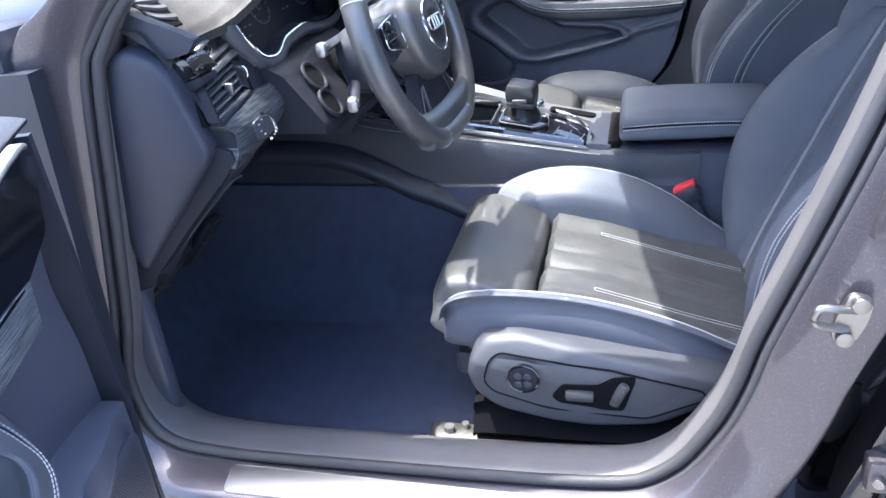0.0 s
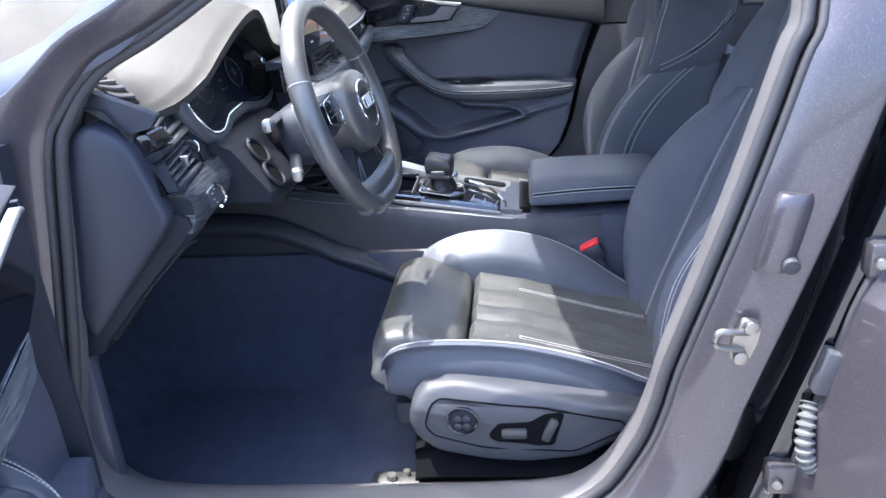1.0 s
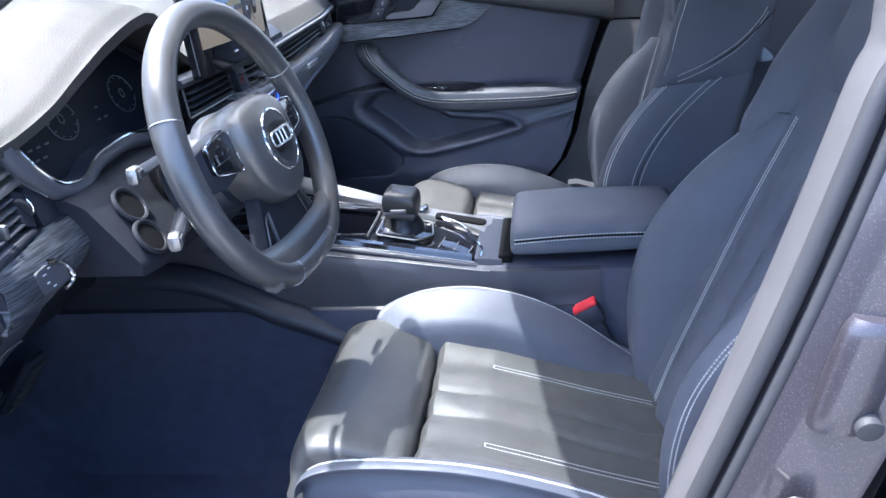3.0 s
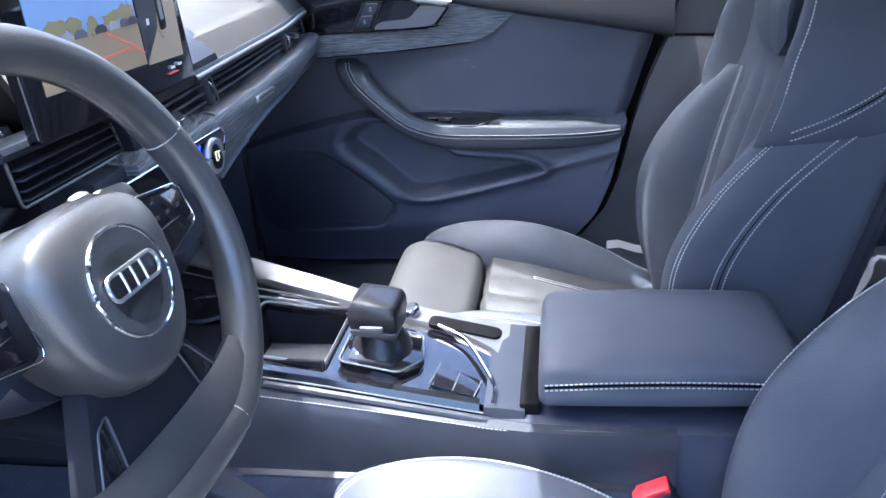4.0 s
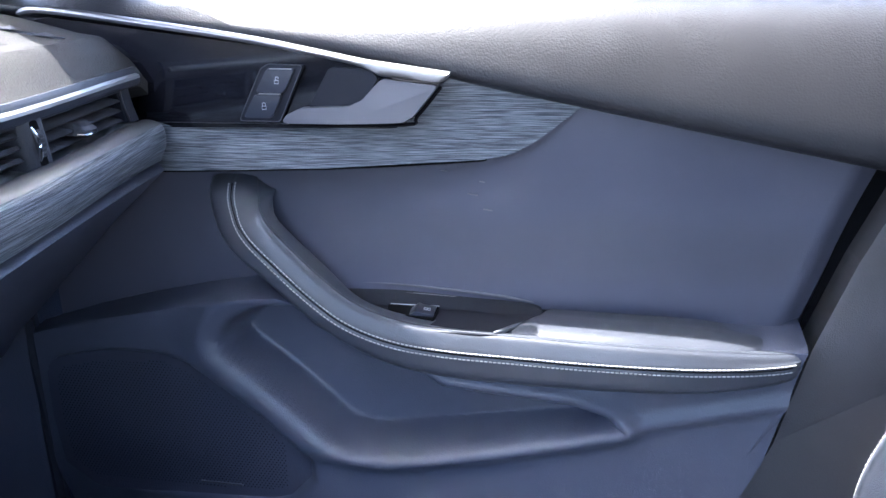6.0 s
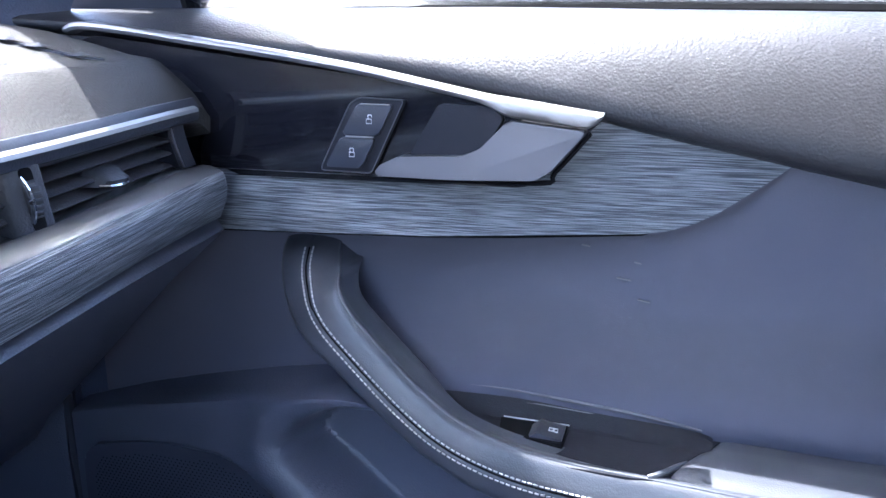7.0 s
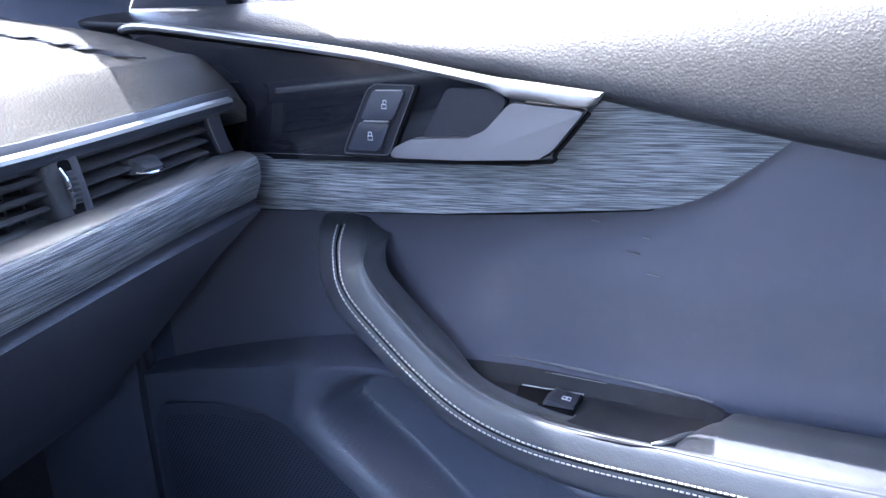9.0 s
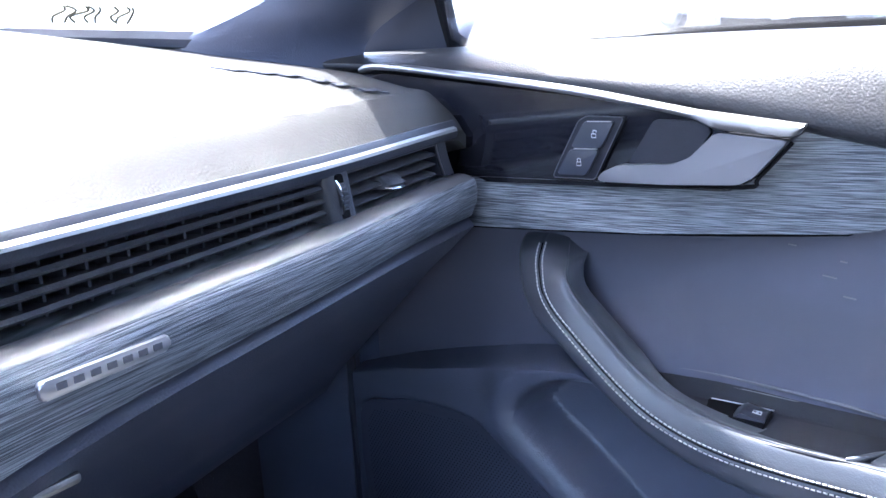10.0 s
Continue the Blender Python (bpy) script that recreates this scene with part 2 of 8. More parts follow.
def sheet(fn, nu, nv, bm=None, closed=False):
    """An open grid of fn(u, v), u and v from 0 to 1."""
    bm = bm or bmesh.new()
    vs = [[bm.verts.new(fn(i / nu, j / nv)) for j in range(nv + 1)] for i in range(nu + 1)]
    for i in range(nu):
        for j in range(nv):
            bm.faces.new((vs[i][j], vs[i + 1][j], vs[i + 1][j + 1], vs[i][j + 1]))
    return bm


def cushion(top, bottom, nu, nv, bm=None):
    """A closed block: its upper side is top(u, v), its underside bottom(u, v)."""
    bm = bm or bmesh.new()
    a = [[bm.verts.new(top(i / nu, j / nv)) for j in range(nv + 1)] for i in range(nu + 1)]
    b = [[bm.verts.new(bottom(i, j)) for j in (0, 1)] for i in (0, 1)]
    for i in range(nu):
        for j in range(nv):
            bm.faces.new((a[i][j], a[i + 1][j], a[i + 1][j + 1], a[i][j + 1]))
    bm.faces.new([a[i][0] for i in range(nu, -1, -1)] + [b[0][0], b[1][0]])
    bm.faces.new([a[i][nv] for i in range(nu + 1)] + [b[1][1], b[0][1]])
    bm.faces.new([a[0][j] for j in range(nv + 1)] + [b[0][1], b[0][0]])
    bm.faces.new([a[nu][j] for j in range(nv, -1, -1)] + [b[1][0], b[1][1]])
    bm.faces.new((b[0][0], b[0][1], b[1][1], b[1][0]))
    return bm


def stitches(path, gap=0.0062, length=0.0042, r=0.0011, n=6, bm=None):
    """A row of short thread stitches along a smooth path."""
    bm = bm or bmesh.new()
    pts = smooth_line(path, n)
    acc, want = 0.0, 0.0
    for a, b in zip(pts, pts[1:]):
        d = (b - a)
        seg = d.length
        if seg < 1e-6:
            continue
        d.normalize()
        s = d.cross(Vector((0.3, 0.2, 1))).normalized() * r
        u = s.cross(d).normalized() * r
        while want < acc + seg:
            q = a + d * (want - acc)
            e0 = [bm.verts.new(q + v) for v in (s, u, -s, -u)]
            e1 = [bm.verts.new(q + d * length + v) for v in (s, u, -s, -u)]
            for i in range(4):
                j = (i + 1) % 4
                bm.faces.new((e0[i], e0[j], e1[j], e1[i]))
            bm.faces.new(e0[::-1])
            bm.faces.new(e1)
            want += gap
        acc += seg
    return bm


def bump(x, a, w):
    return math.exp(-((x - a) / w) ** 2)


def lerp(t, *knots):
    """Straight lines through (t, value) knots."""
    if t <= knots[0][0]:
        return knots[0][1]
    for (a, p), (b, q) in zip(knots, knots[1:]):
        if t <= b:
            return p + (q - p) * (t - a) / (b - a)
    return knots[-1][1]


def ease(t):
    t = max(0.0, min(1.0, t))
    return t * t * (3 - 2 * t)


def skin_line(ob, path, lift=0.0006):
    """A smooth path laid onto the surface of a mesh."""
    tree = BVHTree.FromPolygons([v.co for v in ob.data.vertices], [p.vertices for p in ob.data.polygons])
    out = []
    for q in smooth_line(path, 6):
        loc, nrm = tree.find_nearest(q)[:2]
        out.append(loc + (nrm if nrm.dot(q - loc) >= 0 or (q - loc).length < 0.004 else -nrm) * lift)
    return out


# ---------------------------------------------------------------- ground
bm = bmesh.new()
bmesh.ops.create_grid(bm, x_segments=2, y_segments=2, size=400)
ground = part("ground", bm, GROUND, smooth=False)
tagged(ground, "sunlit pale concrete of a parking lot", "ground", kind="structure")

# ---------------------------------------------------------------- car body
body = thing("car_body", "dark metallic sedan body with its front door opening", "car", at=(0.5, 0, 0))
body.location = (0, 0, 0)

# floor with its carpet, dished up towards the pedals and over the tunnel
def floor_pt(u, v):
    x, y = -0.95 + 2.6 * u, -0.66 + 1.32 * v
    z = 0.305 + 0.42 * ease((-0.32 - x) / 0.5) + 0.22 * ease((0.19 - abs(y)) / 0.1) + 0.045 * ease((abs(y) - 0.6) / 0.05)
    return (x, y, z + 0.002 * noise.noise((x * 6, y * 6, 0)))
bm = cushion(floor_pt, lambda i, j: (-0.95 + 2.6 * i, -0.66 + 1.32 * j, 0.22), 90, 60)
part("floor_carpet", bm, CARPET, body, "black needle-felt carpet, dusty in places")
bm = rbox((0.4, 0, 0.24), (2.9, 1.56, 0.1), 0.03)
part("floor_pan", bm, BLACK, body)


def aperture(side):
    """The path round a front door opening, seen from outside; side is -1 for the driver."""
    pts = [(0.80, 0.62, 1.33, 0), (0.793, 0.72, 1.116, 0), (0.774, 0.735, 1.054, 0), (0.729, 0.74, 0.897, 0), (0.688, 0.74, 0.766, 0),
           (0.649, 0.74, 0.646, 0), (0.632, 0.74, 0.575, 0.1), (0.606, 0.74, 0.505, 0.3), (0.55, 0.742, 0.425, 0.8), (0.45, 0.745, 0.395, 1),
           (0.1, 0.75, 0.388, 1), (-0.12, 0.75, 0.388, 1), (-0.22, 0.745, 0.41, 0.7), (-0.255, 0.735, 0.50, 0.2), (-0.231, 0.725, 0.62, 0),
           (-0.201, 0.72, 0.78, 0), (-0.165, 0.718, 0.965, 0), (-0.145, 0.715, 1.015, 0), (-0.09, 0.705, 1.078, 0), (0.02, 0.69, 1.135, 0), (0.30, 0.60, 1.31, 0), (0.42, 0.585, 1.35, 0)]
    lift = 0.07 if side > 0 else 0.0                 # the far side stands a little higher
    return [(Vector((x, side * y, z + lift * ease((z - 0.8) / 0.25))), k) for x, y, z, k in pts]


def along(path, upright, flat, side, n=4):
    """Rings of a profile of (w, o), away from the opening and outwards, along the path; it changes where the sill lies flat."""
    line = smooth_line([q for q, k in path], n)
    ks = [v.x for v in smooth_line([(k, 0, 0) for q, k in path], n)]
    rings = []
    for i, q in enumerate(line):
        d = (line[min(i + 1, len(line) - 1)] - line[max(i - 1, 0)]).normalized()
        out = Vector((0, side, 0))
        w = d.cross(out).normalized() * side
        k = min(1, max(0, ks[i]))
        thin = 1 - 0.5 * ease((q.z - 0.95) / 0.12) * ease((0.6 - q.x) / 0.2)      # slim beside the windscreen
        w = w * thin
        dip = 1 - 0.6 * (1 - thin) / 0.5
        rings.append([q + w * (a[0] * (1 - k) + b[0] * k) + out * (a[1] * (1 - k) * (dip if a[1] < -0.03 else 1) + b[1] * k) for a, b in zip(upright, flat)])
    return rings


for side in (-1, 1):
    path = aperture(side)
    up = [(0.0, 0.0), (-0.004, -0.018), (0.0, -0.055), (0.02, -0.10), (0.06, -0.105), (0.05, -0.03), (0.014, 0.0)]
    fl = [(0.0, 0.0), (-0.004, -0.02), (0.0, -0.06), (0.03, -0.10), (0.09, -0.13), (0.09, -0.03), (0.014, 0.0)]
    bm = loft(along(path, up, fl, side), 1, 3)
    if side < 0:
        part("door_opening_trim", bm, PILLAR_TRIM, body, "warm grey plastic sill and pillar trim")
    up = [(0.012, -0.004), (0.014, 0.012), (0.03, 0.03), (0.062, 0.044), (0.095, 0.052), (0.105, 0.045), (0.11, 0.0), (0.05, -0.02)]
    fl = [(0.010, -0.004), (0.010, 0.012), (0.015, 0.035), (0.022, 0.06), (0.036, 0.078), (0.08, 0.085), (0.13, 0.05), (0.07, -0.02)]
    bm = loft(along(path, up, fl, side), 1, 4)
    if side < 0:
        part("door_frame", bm, PAINT, body, "sparkling dark metallic painted door frame")
    for r, w, o in () if side > 0 else ((0.0085, 0.0, 0.006), (0.006, 0.016, 0.014)):
        ln = [q + Vector((0, side * o, 0)) for q in (rg[0] for rg in along(path, [(w, 0)], [(w, 0)], side))]
        part("door_seal", tube(ln, r, 10, 1, up=(0, 1, 0.01)), RUBBER, body, "black rubber door seal with a soft sheen")

# satin scuff plate on the driver's sill
bm = slab(rounded([(-0.09, -0.773), (0.40, -0.773), (0.47, -0.795), (0.44, -0.812), (-0.09, -0.816)], 0.008), lambda a, b, d: (a, b, 0.381 + (b + 0.773) * 0.35 - d), 0.006, 0.002)
part("scuff_plate", bm, SILVER, body, "satin aluminium scuff plate")

# roof with its bowed front edge, rails and headliner
front = [(0.180 + 0.10 * (y / 0.58) ** 2, y) for y in (-0.58, -0.45, -0.3, -0.15, 0, 0.15, 0.3, 0.45, 0.58)]
outline = front + [(0.7, 0.60), (1.3, 0.58), (1.75, 0.50), (1.75, -0.50), (1.3, -0.58), (0.7, -0.60)]
def on_roof(a, b, d):
    return (a, b, 1.425 - d - 0.05 * (b / 0.6) ** 2 - 0.04 * max(0, 0.6 - a) ** 2 - 0.05 * max(0, a - 0.8) ** 2)
part("roof", slab(outline, on_roof, 0.02), PAINT, body)
inner = [(a * 0.985 + 0.012, b * 0.97) for a, b in outline]
part("headliner", slab(inner, lambda a, b, d: on_roof(a, b, d + 0.024), 0.02), HEADLINER, body, "pale grey woven headliner")


def pillar(name, rings, mat, label=""):
    part(name, loft(rings, 6, 2), mat, body, label)


def quad(x0, y0, x1, y1, z, t=0.018):
    """A flat lens-shaped section between two plan points."""
    a, b = Vector((x0, y0, z)), Vector((x1, y1, z))
    nrm = Vector((-(b - a).y, (b - a).x, 0)).normalized() * t
    return [a, a * 0.7 + b * 0.3 + nrm, a * 0.3 + b * 0.7 + nrm, b, a * 0.3 + b * 0.7 - nrm, a * 0.7 + b * 0.3 - nrm]


for s in (-1, 1):
    dz, dy = (0.0, 0.0) if s > 0 else (-0.05, -0.03)
    # unseen upper half widened inwards so its shadow covers the seat bolster
    fat, slim = (0.050, 0.022) if s > 0 else (0.0, 0.0)
    pillar("windscreen_pillar", [quad(-0.46, s * (0.585 + slim) + dy, -0.16, s * 0.730, 1.07 + dz), quad(-0.37, s * (0.610 + slim) + dy, -0.14, s * 0.728, 1.11 + dz), quad(-0.19, s * (0.635 + slim) + dy, -0.03, s * 0.722, 1.165 + dz),
                                 quad(-0.04, s * (0.610 - fat) + dy * 0.5, 0.06, s * 0.690, 1.245 + dz * 0.5), quad(0.22, s * (0.565 - fat), 0.32, s * 0.61, 1.375)], VINYL, "dark grey windscreen pillar trim")
    pillar("rear_pillar", [quad(1.55, s * 0.66, 1.95, s * 0.62, 0.95), quad(1.50, s * 0.60, 1.80, s * 0.55, 1.2), quad(1.40, s * 0.55, 1.62, s * 0.5, 1.375)], PAINT)
    # hinge pillar ahead of the opening and kick panel
    part("hinge_pillar", loft([[(-0.36, s * 0.70, z), (-0.27 + 0.05 * (z - 0.4), s * 0.735, z), (-0.25 + 0.07 * (z - 0.4), s * 0.79, z), (-0.36, s * 0.80, z), (-0.50, s * 0.78, z), (-0.50, s * 0.70, z)] for z in (0.36, 0.6, 0.8, 1.0)], 3, 2), DARK, body)
    back = 0.034 if s > 0 else 0.0
    # passenger's kick panel takes the lightened vinyl in place of footwell light
    part("kick_panel", rbox((-0.52 + back / 2, s * (0.687 + 0.7 * back), 0.60), (0.6 + back, 0.03, 0.62), 0.012), CARRIER_LIT if s > 0 else VINYL, body)
    part("wing", loft([[(x, s * 0.60, 0.95), (x, s * 0.70, 1.02 - 0.06 * (-x - 0.3)), (x, s * 0.86, 0.93 - 0.05 * (-x - 0.3)), (x, s * 0.90, 0.75), (x, s * 0.88, 0.45), (x, s * 0.62, 0.45)] for x in (-1.9, -1.4, -0.9, -0.36)], 4, 3), PAINT, body, "dark metallic front wing")
    part("side_panel", loft([[(x, s * 0.70, 0.93), (x, s * 0.76, 0.95), (x, s * 0.85, 0.86), (x, s * 0.88, 0.7), (x, s * 0.84, 0.35), (x, s * 0.70, 0.35)] for x in (1.55, 1.9, 2.3)], 3, 3), PAINT, body)
part("bonnet", loft([[(x, -0.68, 1.0 - 0.05 * (-x - 0.6)), (x, -0.4, 1.05 - 0.05 * (-x - 0.6)), (x, 0.0, 1.07 - 0.05 * (-x - 0.6)), (x, 0.4, 1.05 - 0.05 * (-x - 0.6)), (x, 0.68, 1.0 - 0.05 * (-x - 0.6)), (x, 0.6, 0.8), (x, -0.6, 0.8)] for x in (-1.95, -1.5, -1.1, -0.72)], 3, 3), PAINT, body, "dark metallic bonnet")
part("sill_trim", loft([[(x, 0.60, 0.30), (x, 0.625, 0.345), (x, 0.66, 0.40), (x, 0.70, 0.45), (x, 0.75, 0.46), (x, 0.75, 0.26), (x, 0.60, 0.26)] for x in (-0.6, -0.2, 0.3, 0.7, 1.6)], 3, 2), DARK, body, "dark plastic sill trim")
# pillar trim between the passenger doors: lower and upper half
edge = [(0.745, 1.085), (0.722, 1.03), (0.697, 0.945), (0.665, 0.85), (0.637, 0.762), (0.613, 0.653), (0.586, 0.585), (0.544, 0.530), (0.48, 0.47)]
low = [(0.699, 0.936)] + edge[3:] + [(0.98, 0.45), (0.99, 0.7), (1.00, 0.926)]
part("pillar_trim", slab(rounded(low, 0.006), lambda a, b, k: (a, 0.734 - 0.012 * ease((a - 0.62 - 0.35 * (b - 0.75)) / 0.10) + k, b), 0.06, 0.008, 3), PILLAR_TRIM, body, "grey lower pillar trim")
upp = [(0.700, 0.941)] + [(0.722, 1.03), (0.745, 1.10), (0.80, 1.30), (0.84, 1.36), (1.02, 1.36), (1.00, 1.1), (1.00, 0.931)]
part("pillar_trim", slab(rounded(upp, 0.006), lambda a, b, k: (a, 0.734 - 0.012 * ease((a - 0.72 - 0.3 * (b - 0.95)) / 0.06) - 0.28 * max(0, b - 1.05) + k, b), 0.06, 0.008, 3), PILLAR_TRIM, body, "grey upper pillar trim")
part("door_jamb", slab([(0.40, 0.30), (0.44, 0.52), (0.53, 0.57), (0.60, 0.70), (0.66, 0.90), (0.72, 1.10), (1.05, 1.10), (1.05, 0.30)], lambda a, b, k: (a, 0.772 + k, b), 0.03), BLACK, body, smooth=False)
part("door_jamb", rbox((0.05, 0.755, 0.43), (1.3, 0.03, 0.27), 0.006), BLACK, body)
part("belt_rail", rbox((0.30, 0.795, 1.0), (1.1, 0.03, 0.10), 0.01), PAINT, body)
part("door_jamb", rbox((-0.245, 0.757, 0.66), (0.19, 0.07, 0.62), 0.012), CARPET, body)
part("bulkhead", rbox((-0.90, 0, 0.62), (0.06, 1.5, 0.75), 0.01), CARPET, body)

part("boot_lid", loft([[(x, -0.66, z - 0.05), (x, -0.4, z), (x, 0.0, z + 0.012), (x, 0.4, z), (x, 0.66, z - 0.05), (x, 0.6, 0.6), (x, -0.6, 0.6)] for x, z in ((2.26, 1.0), (2.42, 0.99), (2.58, 0.96), (2.62, 0.90))], 3, 3), PAINT, body)
part("rear_bumper", loft([[(x, -0.84 * s, 0.34), (x, -0.86 * s, 0.55), (x, -0.80 * s, 0.74), (x, 0.80 * s, 0.74), (x, 0.86 * s, 0.55), (x, 0.84 * s, 0.34)] for x, s in ((2.26, 1.0), (2.5, 0.98), (2.66, 0.9))], 3, 3), PAINT, body)
part("front_bumper", loft([[(x, -0.86 * s, 0.30), (x, -0.88 * s, 0.55), (x, -0.80 * s, 0.86), (x, 0.80 * s, 0.86), (x, 0.88 * s, 0.55), (x, 0.86 * s, 0.30)] for x, s in ((-1.88, 1.0), (-2.08, 0.95), (-2.2, 0.82))], 3, 3), PAINT, body)
for x in (-1.25, 1.6):
    for s in (-1, 1):
        wl = part("road_wheel", disc((x, s * 0.78, 0.325), (0, 1, 0), 0.325, 0.22, 40, 0.03), RUBBER, body)
        part("wheel_rim", disc((x, s * 0.89, 0.325), (0, 1, 0), 0.22, 0.02, 32, 0.006), BRUSHED, wl)

# glass
def screen_pt(a, b):
    """Windscreen: a across, b from base to header."""
    y = (a - 0.5) * (1.24 - 0.12 * b)
    x = lerp(b, (0, -0.72), (1, 0.20)) + 0.26 * (abs(y) / 0.62) ** 3 * (1 - 0.6 * b)
    return Vector((x, y, 1.125 + (1.395 - 1.125) * b + 0.04 * math.sin(math.pi * b) - 0.03 * (y / 0.62) ** 2))
bm = bmesh.new()
sheet(screen_pt, 16, 10, bm)
bmesh.ops.solidify(bm, geom=bm.faces, thickness=0.005)
windscreen = part("windscreen", bm, GLASS, body, "clear laminated windscreen")
windscreen.visible_shadow = False
bm = bmesh.new()
sheet(lambda a, b: Vector((1.78 + 0.55 * (1 - b), (a - 0.5) * (1.25 - 0.2 * b), 1.0 + 0.36 * b)), 8, 6, bm)
bmesh.ops.solidify(bm, geom=bm.faces, thickness=0.005)
g = part("rear_window", bm, GLASS, body)
g.visible_shadow = False
part("parcel_shelf", rbox((1.95, 0, 0.93), (0.75, 1.3, 0.04), 0.01), DARK, body)
part("rear_bulkhead", rbox((1.72, 0, 0.62), (0.05, 1.36, 0.62), 0.01), BLACK, body)
bm = bmesh.new()
sheet(lambda a, b: screen_pt(a, 0.035 * b) + Vector((-0.002, 0, -0.006)), 16, 2, bm)
bmesh.ops.solidify(bm, geom=bm.faces, thickness=0.002)
part("screen_border", bm, BLACK, body, "black ceramic border along the screen base")
# hand-drawn marks on the windscreen, unreadable from inside: plain strokes
MARKER = material("dark_marker", (0.10, 0.09, 0.06), 0.8)
for i in range(8):
    f = 0.953 + 0.0062 * i
    rnd = random.Random(i)
    g = lambda k: k * rnd.uniform(-1.6, 1.6)
    c = [screen_pt(f + g(0.002) + du, 0.130 + dv) for du, dv in ((-0.002, 0.020), (0.0012, 0.010), (-0.0012, -0.004), (0.0016 + 0.001 * (i % 3), -0.018))]
    part("marker_stroke", tube([q + Vector((0, 0, -0.004)) for q in c], 0.0014, 6, 4), MARKER, body)

# ---------------------------------------------------------------- dashboard
dash = thing("dashboard", "black soft-touch dashboard with grey streaked trim band", "dashboard", at=(0, 0, 0))


def rise(y):
    """How far the fascia climbs towards the doors."""
    return 0.035 * (abs(y) - 0.17) if y > 0 else 0.02 * (abs(y) - 0.17)


def brow(y):
    """Height of the pad's near edge over the instruments."""
    return lerp(y, (-0.70, 0.996), (-0.62, 1.002), (-0.58, 1.006), (-0.555, 1.013), (-0.50, 1.035), (-0.44, 1.058), (-0.37, 1.082), (-0.32, 1.096), (-0.28, 1.105), (-0.24, 1.110), (-0.21, 1.106), (-0.19, 1.092), (-0.175, 1.072), (-0.163, 1.050), (-0.145, 1.033), (-0.12, 1.020), (-0.08, 1.012))


def sag(y):
    """The driver's end of the dash lies a little lower."""
    return -0.045 * ease((-y - 0.1) / 0.5)


def bow(y):
    """How far the windscreen base curves back towards the doors."""
    return 0.48 * (abs(y) / 0.705) ** 3.4


def dash_z(x, y):
    """Height of the pad away from the instruments."""
    z = lerp(x, (-0.68, 1.147), (-0.5, 1.137), (-0.35, 1.110), (-0.2, 1.083), (-0.1, 1.063), (-0.03, 1.0435), (-0.010, 1.0405), (0.022, 1.0145))
    return z + rise(y) * 0.9 * ease((x + 0.3) / 0.3) + sag(y) * ease((0.05 - x) / 0.1) * (1 - 0.4 * ease((x + 0.30) / 0.12))


def dash_top(u, v):
    y = -0.70 + 1.385 * u
    edge = 0.022 - 0.052 * ease((-0.08 - y) / 0.08) - 0.022 * ease((y - 0.45) / 0.25) - 0.045 * ease((-y - 0.48) / 0.18)
    x0 = -0.68 + bow(y)
    x = x0 + (edge - x0) * v
    z = dash_z(x - edge + 0.022 if y > 0.2 else x, y) - 0.006 * ease((v - 0.95) / 0.05)
    if y < -0.08:
        up = brow(y) - dash_z(edge, y) + 0.006
        z += up * (ease((v - 0.40) / 0.50) if up > 0 else ease((v - 0.75) / 0.25))
    end = ease((abs(y) - 0.655) / 0.045)
    return Vector((x, y, z - 0.02 * end ** 2))
bm = bmesh.new()
N, M = 220, 60
rows = [[bm.verts.new(dash_top(i / N, 1 - (1 - j / M) ** 1.8)) for j in range(M + 1)] for i in range(N + 1)]
under = []
for i in range(N + 1):
    e = rows[i][M].co
    h = max(0.0, min(1.0, (brow(e.y) - 1.0) / 0.1)) if e.y < -0.08 else 0.0
    ring = [bm.verts.new(e + Vector((-0.001, 0, -0.012 - 0.004 * h))), bm.verts.new(e + Vector((-0.02 - 0.10 * h, 0, -0.016 - 0.015 * h))),
            bm.verts.new(Vector((-0.55, e.y, 0.95)))]
    under.append(ring)
for i in range(N):
    for j in range(M):
        bm.faces.new((rows[i][j], rows[i + 1][j], rows[i + 1][j + 1], rows[i][j + 1]))
    chain = lambda k: [rows[k][M]] + under[k]
    for a, b, c, d in zip(chain(i), chain(i)[1:], chain(i + 1)[1:], chain(i + 1)):
        bm.faces.new((a, b, c, d))
part("dash_pad", bm, PAD, dash, "grained black dash pad in full sun", angle=20)

# rim of the windscreen base
part("cowl_edge", tube([(-0.685 + bow(y), y, 1.147 + sag(y) - 0.04 * (abs(y) / 0.7) ** 3) for y in (-0.7, -0.6, -0.5, -0.25, 0, 0.25, 0.4, 0.5, 0.6, 0.66, 0.70)], 0.012, 8, 4), DARK, dash)


def bar(y0, y1, xz, n=10, bend=None):
    """A bar along y with a section of (x, z), climbing with the fascia."""
    ys = [y0 + (y1 - y0) * i / n for i in range(n + 1)]
    return skin(bmesh.new(), [[(x + (bend(y) if bend else 0), y, z + rise(y)) for x, z in xz] for y in ys])


def dish(y):
    """The fascia falls back a little at the door."""
    return -0.022 * ease((y - 0.45) / 0.25)


# silver strip under the pad, vent band, slats, trim band
part("fascia_rail", bar(0.115, 0.668, [(0.0200, 1.0115), (0.0235, 1.0065), (0.0240, 0.999), (0.022, 0.996), (-0.02, 0.996), (-0.02, 1.012)], 14, dish), DARK, dash)
part("silver_strip", bar(0.115, 0.662, [(0.0225, 1.0072), (0.0268, 1.0052), (0.0274, 1.0028), (0.0225, 1.0018), (0.018, 1.004)], 14, dish), SILVER, dash, "thin satin silver strip")
